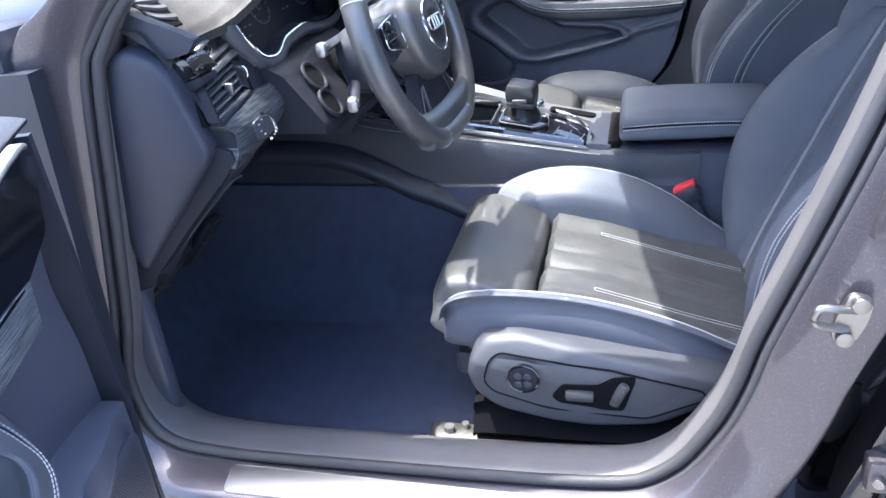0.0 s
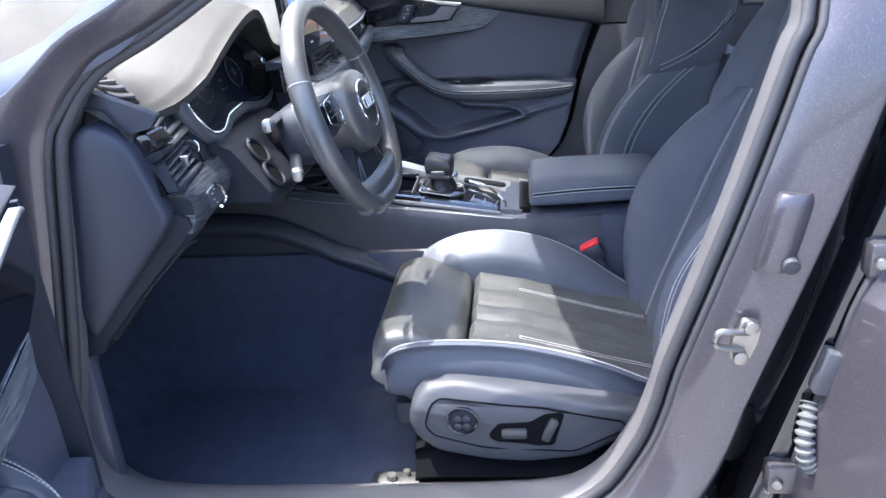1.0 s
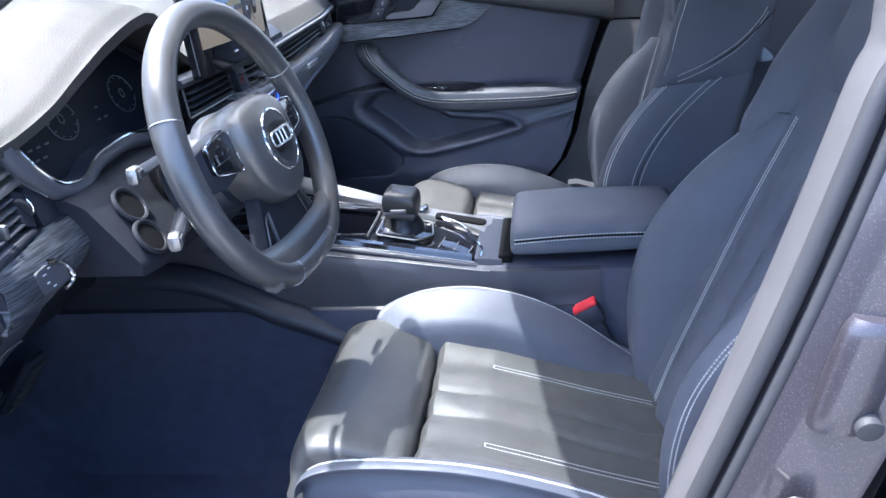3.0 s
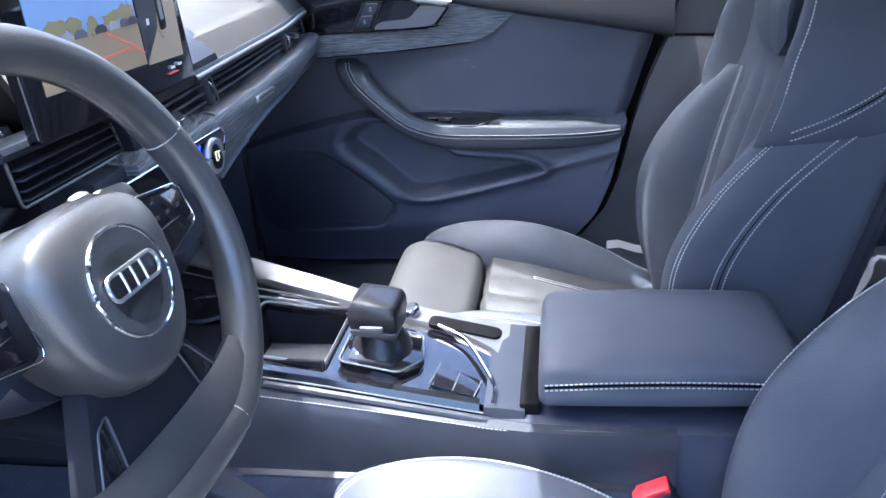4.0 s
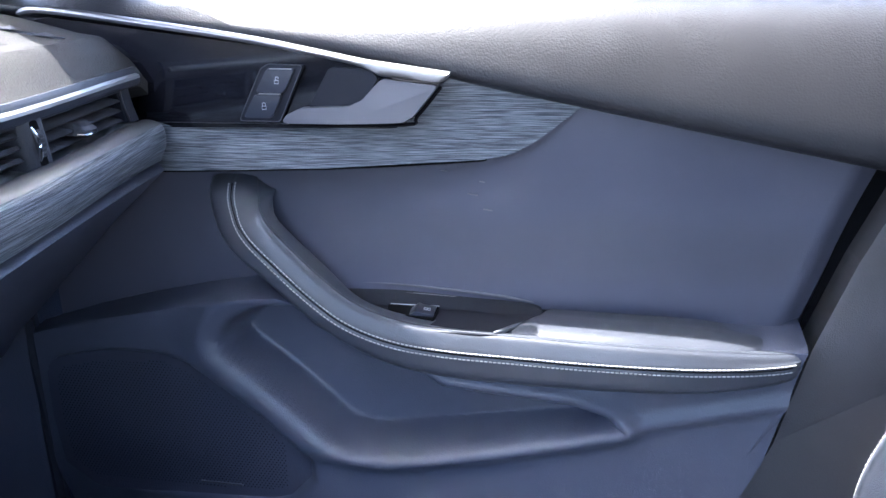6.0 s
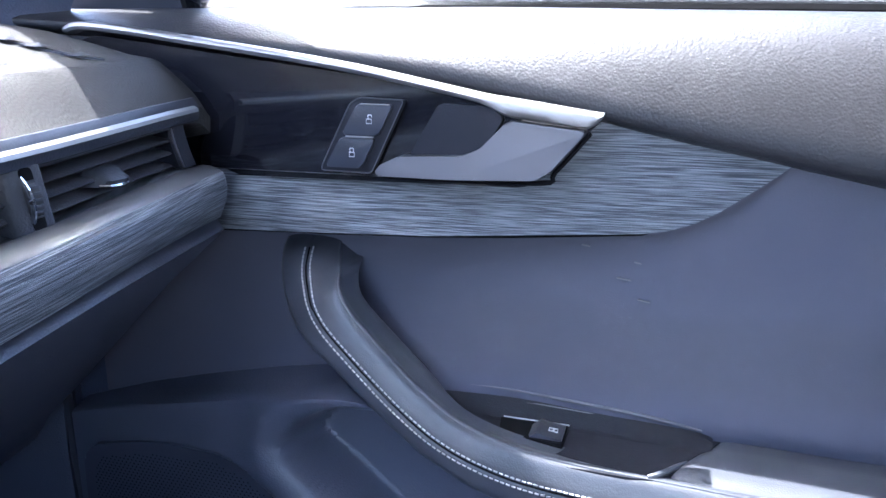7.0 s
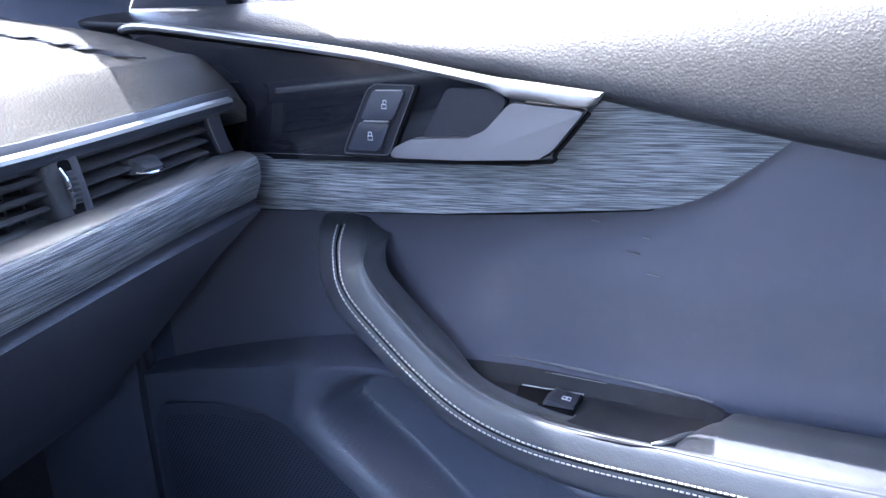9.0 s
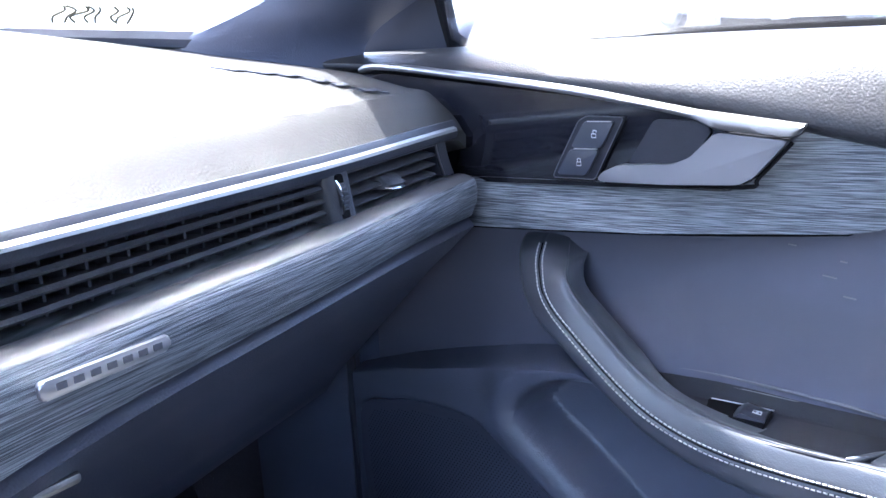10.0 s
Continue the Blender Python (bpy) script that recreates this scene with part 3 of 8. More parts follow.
# edges of the streaked band: inner edge of its ledge, front edge, lower edge
ledge = lambda y: lerp(y, (-0.1, 0.956), (0.10, 0.957), (0.26, 0.9605), (0.34, 0.9655), (0.42, 0.9705), (0.50, 0.9745), (0.58, 0.9785), (0.66, 0.981))
front_edge = lambda y: lerp(y, (-0.1, 0.951), (0.10, 0.9515), (0.26, 0.9555), (0.34, 0.961), (0.42, 0.9655), (0.50, 0.970), (0.58, 0.974), (0.66, 0.977))
foot = lambda y: lerp(y, (-0.1, 0.858), (0.10, 0.866), (0.26, 0.904), (0.34, 0.914), (0.42, 0.923), (0.50, 0.931), (0.58, 0.936), (0.66, 0.938))
between = lambda y, f: ledge(y) + (0.997 + rise(y) - ledge(y)) * f


def vent_bar(y0, y1, f, prof, n=10):
    """A bar along the vent at the share f of its height."""
    return skin(bmesh.new(), [[(x + dish(y), y, between(y, f) + z) for x, z in prof] for y in (y0 + (y1 - y0) * i / n for i in range(n + 1))])


part("vent_back", skin(bmesh.new(), [[(-0.034 + dish(y), y, 1.0 + rise(y)), (-0.034 + dish(y), y, ledge(y) - 0.004), (-0.06, y, ledge(y) - 0.006), (-0.06, y, 1.0 + rise(y))] for y in (-0.24, 0.0, 0.15, 0.3, 0.45, 0.55, 0.665)]), BLACK, dash)
for f in (0.20, 0.46, 0.72):
    for y0, y1 in ((0.172, 0.482), (0.508, 0.640)):
        part("vent_slat", vent_bar(y0, y1, f, [(0.0140, -0.0016), (0.0165, -0.0030), (0.0140, -0.0044), (-0.022, 0.0016), (-0.022, 0.0046)] if y0 > 0.5 else [(0.014, 0.0021), (0.0168, 0.0), (0.014, -0.0021), (-0.022, -0.0060), (-0.022, -0.0030)]), TRIM_GREY, dash)
part("vent_brow", vent_bar(0.185, 0.64, 0.97, [(0.018, 0.003), (0.020, 0.0), (0.016, -0.0035), (-0.02, -0.004), (-0.02, 0.003)]), DARK, dash)
for i in range(23):
    y = 0.194 + 0.0128 * i
    part("vent_fin", rbox((-0.010 + dish(y), y, between(y, 0.46)), (0.024, 0.0016, 0.036), 0), DARK, dash, smooth=False)
RIBBED = material("ribbed_black_rubber", (0.03, 0.03, 0.033), 0.5)
for y, lean_w in ((0.4945, 0.18), (0.162, 0.42)):
    zc, xc0 = between(y, 0.48), 0.013 + dish(y)
    shear = Matrix(((1, 0, 0), (0, 1, -lean_w), (0, 0, 1))).to_4x4()
    shear = Matrix.Translation((0, y, zc)) @ shear @ Matrix.Translation((0, -y, -zc))
    def sheared(bm):
        bmesh.ops.transform(bm, matrix=shear, verts=bm.verts)
        return bm
    hub = part("vent_wheel_housing", sheared(rbox((xc0 - 0.006, y, zc), (0.030, 0.026, 0.046), 0.005, 3)), TRIM_GREY, dash, "grey housing of the vent thumb wheel")
    part("wheel_slot", sheared(slab(rounded([(y - 0.0042, zc - 0.017), (y + 0.0042, zc - 0.017), (y + 0.0042, zc + 0.017), (y - 0.0042, zc + 0.017)], 0.003), lambda a, b, d: (xc0 + 0.0094 - d, a, b), 0.004)), BLACK, hub)
    w = part("vent_wheel", sheared(disc((xc0 - 0.008, y, zc), (0, 1, 0), 0.0195, 0.0085, 48)), RIBBED, hub, "ribbed thumb wheel with a silver rim")
    for k in range(11):
        q = -0.85 + 0.17 * k
        part("wheel_rib", sheared(rbox((xc0 - 0.008 + 0.0196 * math.cos(q), y + 0.0014, zc + 0.0196 * math.sin(q)), (0.0012, 0.0050, 0.0012), 0)), TRIM_GREY, w)
    part("wheel_ring", sheared(tube([(xc0 - 0.008 + 0.0200 * math.cos(q), y - 0.0034, zc + 0.0200 * math.sin(q)) for q in (0.17 * k - 0.85 for k in range(11))], 0.0012, 6, 2, squash=1.6)), CHROME, w)
for y, f in ((0.565, 0.40), (0.054, 0.32)):
    z, dx = between(y, f), dish(y) - 0.006
    tab = part("vent_tab", loft([[(0.010 + dx, y - 0.015, z - 0.005), (0.024 + dx, y - 0.0125, z - 0.0055), (0.029 + dx, y - 0.006, z - 0.006), (0.029 + dx, y + 0.006, z - 0.006), (0.024 + dx, y + 0.0125, z - 0.0055), (0.010 + dx, y + 0.015, z - 0.005)],
                                 [(0.010 + dx, y - 0.0125, z + 0.002), (0.026 + dx, y - 0.0105, z - 0.001), (0.032 + dx, y - 0.007, z - 0.002), (0.032 + dx, y + 0.007, z - 0.002), (0.026 + dx, y + 0.0105, z - 0.001), (0.010 + dx, y + 0.0125, z + 0.002)],
                                 [(0.008 + dx, y - 0.013, z + 0.006), (0.020 + dx, y - 0.010, z + 0.0045), (0.025 + dx, y - 0.005, z + 0.0035), (0.025 + dx, y + 0.005, z + 0.0035), (0.020 + dx, y + 0.010, z + 0.0045), (0.008 + dx, y + 0.013, z + 0.006)]], 1, 2), TRIM_GREY, dash, "dark louvre tab with a bright lower edge")
    part("tab_edge", tube([(0.0265 + dx, y - 0.012, z - 0.0045), (0.0315 + dx, y - 0.006, z - 0.0052), (0.0315 + dx, y + 0.006, z - 0.0052), (0.0265 + dx, y + 0.012, z - 0.0045)], 0.0009, 6, 3), CHROME, tab)
end_y = lambda f: 0.640 + 0.012 * (1 - f) ** 1.5
part("vent_end", loft([[(0.014 + dish(0.645), end_y(f), between(0.645, f)), (0.017 + dish(0.645), end_y(f) + 0.003, between(0.645, f)), (0.016 + dish(0.645), end_y(f) + 0.016, between(0.645, f)), (-0.03, end_y(f) + 0.016, between(0.645, f)), (-0.03, end_y(f), between(0.645, f))] for f in (0.0, 0.25, 0.5, 0.75, 0.98)], 3, 1), DARK, dash, "curved end of the passenger vent")
part("vent_end_edge", tube([(0.0165 + dish(0.645), end_y(f) + 0.001, between(0.645, f)) for f in (0.02, 0.25, 0.5, 0.75, 0.95)], 0.0011, 6, 4), BRUSHED, dash)

# the streaked trim band widens towards the middle
def band(y, k=1.0):
    """Section of the band; k draws the end in."""
    a, t, l, b = ledge(y), front_edge(y), foot(y), dish(y) - 0.010 * (1 - k)
    m = (t + l) / 2
    t, l = m + (t - m) * (0.75 + 0.25 * k), m + (l - m) * (0.75 + 0.25 * k)
    return [(0.024 + b, y, a - 0.003), (0.0385 + b, y, t - 0.0005), (0.0425 + b, y, t + 0.0010), (0.0445 + b, y, t - 0.0030), (0.0455 + b, y, t - 0.010), (0.0445 + b, y, m), (0.0385 + b, y, l + 0.006), (0.026 + b, y, l), (-0.02, y, l), (-0.02, y, a)]
ys = [-0.10, -0.02, 0.06, 0.13, 0.20, 0.27, 0.36, 0.46, 0.56, 0.63, 0.660]
part("band_ledge", loft([[(0.020 + dish(y), y, ledge(y) - 0.004), (0.022 + dish(y), y, ledge(y)), (0.031 + dish(y), y, (ledge(y) + front_edge(y)) / 2 + 0.0024), (0.0395 + dish(y), y, front_edge(y) + 0.0020), (0.0425 + dish(y), y, front_edge(y) - 0.0008), (0.0415 + dish(y), y, front_edge(y) - 0.003)] for y in (0.115, 0.2, 0.3, 0.4, 0.5, 0.58, 0.63, 0.664)], 4, 2), LEDGE, dash, "smooth satin grey ledge above the trim band")
part("trim_band", loft([band(y) for y in ys] + [band(0.666, 0.8), band(0.669, 0.4)], 4, 1), DASH_WOOD, dash, "grey streaked wood-look trim band")
# badge plate with plain bars
BADGE = material("pale_satin_metal", (0.66, 0.66, 0.67), 0.34, 1.0, vary=0.05)
bp = part("badge", slab(rounded([(0.2515, 0.9365), (0.3225, 0.9390), (0.3235, 0.9475), (0.2515, 0.9465)], 0.003), lambda a, b, d: (0.0490 - d - 0.04 * (0.946 - b), a, b), 0.007, 0.0016), BADGE, dash, "small satin silver badge plate")
for i in range(7):
    y = 0.262 + i * 0.0088
    part("badge_bar", rbox((0.0490, y, 0.9420 + 0.025 * (y - 0.26)), (0.001, 0.0052, 0.0036), 0), BRUSHED, bp)

# lower dash: glovebox, knee panels
def low_dash(y):
    side = ease((abs(y) - 0.60) / 0.1)
    cx = 0.03 if y > 0 else -0.035
    top = lerp(y, (-0.7, 0.86), (-0.3, 0.86), (-0.1, 0.86), (0.10, 0.862)) if y < 0.1 else foot(y) - 0.003
    x0 = cx + (dish(y) if y > 0 else 0)
    if y > 0:
        return [(x0, y, top + 0.004), (x0 - 0.012, y, top - 0.018), (x0 - 0.050, y, top - 0.052), (x0 - 0.110, y, top - 0.112), (x0 - 0.185, y, top - 0.185), (x0 - 0.24, y, top - 0.225), (-0.50, y, top - 0.25), (-0.55, y, top + 0.01), (x0 - 0.1, y, top + 0.02)]
    r = 0.075 * ease((y + 0.665) / 0.06)
    return [(-0.040 - r, y, 0.872), (-0.014 - r, y, 0.852), (-0.060 - r, y, 0.800), (-0.109 - r, y, 0.750), (-0.185 - r, y, 0.668), (-0.225 - r, y, 0.640), (-0.50, y, 0.62), (-0.55, y, 0.87), (-0.14 - r, y, 0.885)]
part("lower_dash", loft([low_dash(y) for y in (0.115, 0.2, 0.3, 0.42, 0.54, 0.672)], 4, 3), VINYL, dash, "dark glovebox with a soft crease")
part("knee_panel", loft([low_dash(y) for y in (-0.697, -0.69, -0.66, -0.635, -0.6, -0.45, -0.3, -0.15)], 2, 2), MATTE_SHADE, dash, "dark knee panel below the fascia")
# unseen blocks added to stop sun leaking in ahead of the doors
part("pillar_base", rbox((-0.345, -0.742, 0.995), (0.20, 0.085, 0.110), 0.01), DARK, body)
part("pillar_base", rbox((-0.275, 0.752, 1.012), (0.25, 0.092, 0.120), 0.01), DARK, body)
# hidden plate below the pad, added to keep sun out of the footwells
part("cowl_panel", rbox((-0.56, 0, 0.975), (0.52, 1.43, 0.02), 0.004), BLACK, body)
# black filler under the pad's end, added to block a sunlit gap
part("dash_end_block", rbox((-0.24, 0.681, 0.955), (0.42, 0.042, 0.10), 0.01), BLACK, dash)
part("glovebox_handle", rbox((0.006, 0.265, 0.872), (0.012, 0.035, 0.007), 0.003), SILVER, dash)
part("centre_stack_core", loft([[(-0.3, y, 0.70), (-0.06, y, 0.70), (0.028, y, 0.845), (0.036, y, 0.90), (0.028, y, 0.95), (-0.02, y, 0.955), (-0.3, y, 0.99)] for y in (-0.16, -0.08, 0.02, 0.09, 0.12)], 3, 1), DARK, dash)

# climate panel: display to the left of a divider, ringed knob to its right
ring = rounded([(-0.19, 0.893), (0.045, 0.8865), (0.082, 0.8945), (0.113, 0.905), (0.1215, 0.926), (0.111, 0.9375), (-0.19, 0.942)], 0.006)
cl = part("climate_panel", slab(ring, lambda a, b, d: (0.0465 - d, a, b), 0.012, 0.001), GLOSS, dash, "gloss black climate panel with chrome edge")
part("chrome_edge", tube([(0.0470, a, b) for a, b in ring], 0.0013, 6, 1, closed=True), CHROME, cl)
part("key_field", slab(rounded([(0.018, 0.892), (0.045, 0.8905), (0.080, 0.898), (0.109, 0.908), (0.117, 0.926), (0.109, 0.934), (0.018, 0.9365)], 0.004), lambda a, b, d: (0.0475 - d, a, b), 0.004, 0.0006), DARK, cl, "dark grey key field round the knob")
part("field_line", tube([(0.0478, 0.090, 0.916), (0.0478, 0.116, 0.9165)], 0.0006, 6, 1), SILVER, cl)
BLUE = material("blue_glow", (0.03, 0.09, 1.0), 0.4, emit=0.4)
DIGITS = material("amber_digits", (0.9, 0.8, 0.5), 0.5, emit=0.15)
for y in (0.053, -0.155):
    kz = 0.9155
    kn = part("climate_knob", disc((0.053, y, kz), (1, 0, 0.12), 0.0185, 0.020, 40, 0.002), GLOSS, cl, "rotary knob with silver ring and lit display")
    part("knob_ring", tube([(0.0600, y + 0.0190 * math.cos(a), kz + 0.0190 * math.sin(a)) for a in (2 * math.pi * k / 40 for k in range(40))], 0.0044, 10, 1, closed=True), BADGE, kn, "pale satin knob ring")
    part("glow_arc", tube([(0.0500, y + 0.0232 * math.cos(a), kz + 0.0232 * math.sin(a)) for a in (2.3 + 0.2 * k for k in range(11))], 0.0014, 6, 1), BLUE, kn)
    for dy, dz, w, h in ((-0.004, 0.0, 0.0014, 0.011), (-0.002, 0.0055, 0.005, 0.0014), (-0.002, -0.0055, 0.005, 0.0014), (0.004, 0.0, 0.0014, 0.010), (0.007, 0.004, 0.004, 0.0014), (0.001, -0.010, 0.006, 0.0012)):
        part("digit_bar", rbox((0.0637, y + dy, kz + dz), (0.001, w, h), 0), DIGITS, kn)
for y, z, w in ((0.025, 0.928, 0.006), (0.025, 0.916, 0.009), (0.026, 0.903, 0.006), (0.098, 0.924, 0.005), (0.0, 0.908, 0.012), (-0.012, 0.9045, 0.008), (-0.055, 0.912, 0.010)):
    part("panel_mark", rbox((0.0480, y, z), (0.001, w, 0.0022), 0), WHITE_PRINT, cl)
part("toggle_strip", rbox((0.0475, 0.004, 0.8865), (0.016, 0.084, 0.0085), 0.0035), SILVER, cl, "satin silver toggle strip")
flap = part("media_flap", slab(rounded([(-0.02, 0.870), (0.044, 0.866), (0.0435, 0.840), (0.024, 0.833), (-0.02, 0.833)], 0.006), lambda a, b, d: (0.030 - d, a, b), 0.014, 0.002), DARK, dash, "small dark flap with a bright edge")
part("flap_edge", tube([(0.031, 0.0445, 0.864), (0.031, 0.0440, 0.842), (0.031, 0.036, 0.836), (0.031, 0.022, 0.832)], 0.0009, 6, 4), SILVER, flap)

# centre vent, hazard switch
frame_line = rounded([(-0.245, 1.004), (-0.238, 0.954), (-0.058, 0.954), (-0.074, 0.999)], 0.006)
part("vent_frame", slab(frame_line, lambda a, b, d: (0.004 - d, a, b), 0.02, 0.002), BLACK, dash)
part("vent_frame_edge", tube([(0.006, a, b) for a, b in frame_line], 0.0018, 6, 1, closed=True), SILVER, dash)
for z in (0.990, 0.980, 0.970, 0.961):
    e = -0.063 - 0.36 * (z - 0.954)
    part("vent_slat", rbox((0.006, (e - 0.238) / 2, z), (0.014, e + 0.236, 0.0022), 0.0008, 1), DARK, dash)
hz = part("hazard_switch", slab(rounded([(-0.0700, 0.999), (-0.0290, 0.996), (-0.0105, 0.954), (-0.0530, 0.954)], 0.003), lambda a, b, d: (0.0185 - d, a, b), 0.03, 0.002), DARK, dash, "dark switch with a red warning triangle")
part("hazard_line", tube([(0.0188, -0.060, 0.984), (0.0188, -0.026, 0.982)], 0.0008, 6, 1), BLACK, hz)
part("hazard_mark", tube([(0.0190, -0.0435 + 0.008 * math.cos(a), 0.9735 + 0.008 * math.sin(a)) for a in (1.571, 3.665, 5.76)], 0.0010, 6, 1, closed=True), RED, hz)
# centre slats take the paler trim grey, putting skylight into their colour
for z in (0.988, 0.9755, 0.963):
    part("vent_slat", bar(-0.024 - 0.4 * (z - 0.975), 0.150, [(0.014, z + 0.0021), (0.0168, z), (0.014, z - 0.0021), (-0.02, z - 0.006), (-0.02, z - 0.002)], 4), PILLAR_TRIM, dash)
part("fascia_rail_centre", bar(-0.25, 0.118, [(0.008, 1.011), (0.011, 1.006), (0.008, 0.999), (-0.02, 0.996), (-0.02, 1.012)], 8), DARK, dash)

# touchscreen: a free-standing tablet
scr = thing("touchscreen", "free-standing touchscreen showing a parking camera view", "screen", at=(0, 0, 0))
scr_turn = Matrix.Rotation(radians(-3.5), 3, "Y")
def on_screen(a, b, d):
    """a along y, b up the glass, d into it."""
    return Vector((0.026, 0, 1.012)) + scr_turn @ Vector((-d, a, b))
part("housing", slab(rounded([(-0.215, -0.006), (0.110, -0.007), (0.108, 0.152), (-0.215, 0.152)], 0.006), on_screen, 0.014, 0.003), GLOSS, scr, "gloss black tablet housing")
part("bright_rim", tube([on_screen(-0.2160, b, 0.002) for b in (0.0, 0.05, 0.1, 0.152)], 0.0010, 6, 1), BRUSHED, scr)
lit = lambda n, c, e=0.10: material(n, c, 0.3, emit=e, vary=0.12, vary_size=25)
def picture(name, outline, mat, lift=0.0012, r=0.0):
    part(name, slab(rounded(outline, r) if r else outline, lambda a, b, t: on_screen(a, b, t - lift), 0.001), mat, scr)
picture("sky_picture", [(-0.188, 0.078), (0.0, 0.078), (0.004, 0.140), (-0.183, 0.140)], lit("screen_sky", (0.13, 0.21, 0.37)))
picture("ground_picture", [(-0.19, 0.034), (-0.001, 0.030), (0.001, 0.078), (-0.188, 0.078)], lit("screen_sand", (0.20, 0.155, 0.10)))
rnd_p = random.Random(5)
for a, b, w in ((-0.150, 0.088, 0.024), (-0.118, 0.086, 0.016), (-0.088, 0.084, 0.012), (-0.050, 0.086, 0.020), (-0.020, 0.089, 0.020)):
    picture("tree_picture", [(a + w * math.cos(q) * rnd_p.uniform(0.6, 1.0), b + 0.010 * math.sin(q) * rnd_p.uniform(0.5, 1.2)) for q in (0.45 * k for k in range(14))], lit("screen_tree", (0.16, 0.14, 0.07)), 0.0020)
for k, a in enumerate((-0.165, -0.135, -0.112, -0.075, -0.048, -0.026, -0.009)):
    picture("parked_car_picture", [(a - 0.011, 0.0755), (a + 0.010, 0.0755), (a + 0.010, 0.080), (a + 0.005, 0.0835), (a - 0.005, 0.0840), (a - 0.011, 0.080)], lit("screen_car_%s" % "abc"[k % 3], ((0.03, 0.03, 0.04), (0.20, 0.21, 0.23), (0.06, 0.06, 0.08))[k % 3]), 0.0028)
picture("top_view_picture", [(0.004, 0.0275), (0.089, 0.0255), (0.0965, 0.092), (0.0985, 0.138), (0.010, 0.138)], lit("screen_floor", (0.22, 0.18, 0.13)))
picture("shade_picture", [(0.0005, 0.031), (0.040, 0.064), (0.052, 0.095), (0.052, 0.138), (0.006, 0.138)], DARK, 0.0020)
picture("car_picture", [(0.046, 0.060), (0.062, 0.062), (0.066, 0.104), (0.050, 0.104)], GLOSS, 0.0028, 0.005)
picture("car_roof_picture", [(0.051, 0.072), (0.058, 0.072), (0.060, 0.094), (0.053, 0.094)], lit("screen_roof", (0.12, 0.12, 0.13)), 0.0036, 0.002)
picture("car_icon", [(0.018, 0.070), (0.023, 0.070), (0.024, 0.077), (0.019, 0.077)], lit("screen_icon", (0.45, 0.46, 0.5)), 0.0028, 0.001)
LINE = lit("screen_line", (0.50, 0.05, 0.03), 0.12)
part("guide_line", tube([on_screen(-0.100, 0.050, -0.003), on_screen(-0.06, 0.0515, -0.003), on_screen(-0.022, 0.0525, -0.003)], 0.0007, 6, 1), LINE, scr)
part("guide_line", tube([on_screen(-0.070, 0.074, -0.003), on_screen(-0.03, 0.058, -0.003), on_screen(-0.002, 0.043, -0.003)], 0.0007, 6, 1), LINE, scr)
MARK = lit("screen_mark", (0.42, 0.44, 0.47), 0.08)
for a, b, w in ((0.056, 0.014, 0.009), (0.075, 0.015, 0.010), (-0.063, 0.012, 0.014)):
    part("screen_bar", slab([(a - w / 2, b), (a + w / 2, b), (a + w / 2, b + 0.0028), (a - w / 2, b + 0.0028)], lambda p, q, t: on_screen(p, q, t - 0.0012), 0.001), MARK, scr)
part("screen_underline", slab([(0.044, 0.0085), (0.068, 0.0090), (0.068, 0.0100), (0.044, 0.0095)], lambda p, q, t: on_screen(p, q, t - 0.0012), 0.001), LINE, scr)
note = bpy.data.curves.new("screen_note", "FONT")
note.body, note.size = "Check surroundings.", 0.0062
tmp = bpy.data.objects.new("tmp_note", note)
note_mesh = bpy.data.meshes.new_from_object(tmp)
bpy.data.objects.remove(tmp)
note_mesh.materials.append(LINE)
note_ob = new("warning_text", note_mesh)
note_ob.parent = scr
note_ob.matrix_world = Matrix.Translation(on_screen(0.036, 0.1345, -0.0022)) @ (scr_turn @ Matrix(((0, 0, 1), (1, 0, 0), (0, 1, 0)))).to_4x4()
tagged(note_ob, "small red warning line")
# stand and the small speaker pod beside it
part("stand", loft([[(0.0, -0.08, 1.0), (0.0, 0.05, 1.0), (-0.06, 0.05, 1.0), (-0.06, -0.08, 1.0)], [(0.0, -0.06, 1.08), (0.0, 0.03, 1.08), (-0.02, 0.03, 1.08), (-0.02, -0.06, 1.08)]], 2, 1), DARK, scr)
part("pod", loft([[(0.018, 0.108, 1.010), (0.020, 0.200, 1.012), (-0.030, 0.238, 1.040), (-0.055, 0.205, 1.048), (-0.055, 0.108, 1.045)], [(0.019, 0.108, 1.018), (0.019, 0.196, 1.0215), (-0.030, 0.234, 1.0495), (-0.055, 0.202, 1.0560), (-0.055, 0.108, 1.055)],
                  [(-0.004, 0.108, 1.040), (-0.006, 0.158, 1.041), (-0.030, 0.196, 1.0545), (-0.050, 0.180, 1.059), (-0.052, 0.108, 1.060)]], 1, 1), DARK, dash, "small black pod on the dash")

# ------------------------------------------------ driver's side of the dash
# instruments: chrome outline, rounded lip below it, tilted display
def inst(a, b, d):
    return (-0.032 - d - 0.34 * (b - 0.942), a, b)
cut = [(-0.555, 1.007), (-0.545, 0.980), (-0.523, 0.951), (-0.500, 0.942), (-0.472, 0.942), (-0.437, 0.954), (-0.405, 0.958), (-0.342, 0.960), (-0.283, 0.950), (-0.235, 0.950), (-0.200, 0.957), (-0.178, 0.975), (-0.167, 1.000), (-0.168, 1.020), (-0.185, 1.038), (-0.224, 1.060), (-0.30, 1.078), (-0.40, 1.056), (-0.50, 1.020)]
line = [q[:2] for q in smooth_line([(a, b, 0) for a, b in cut], 4)]
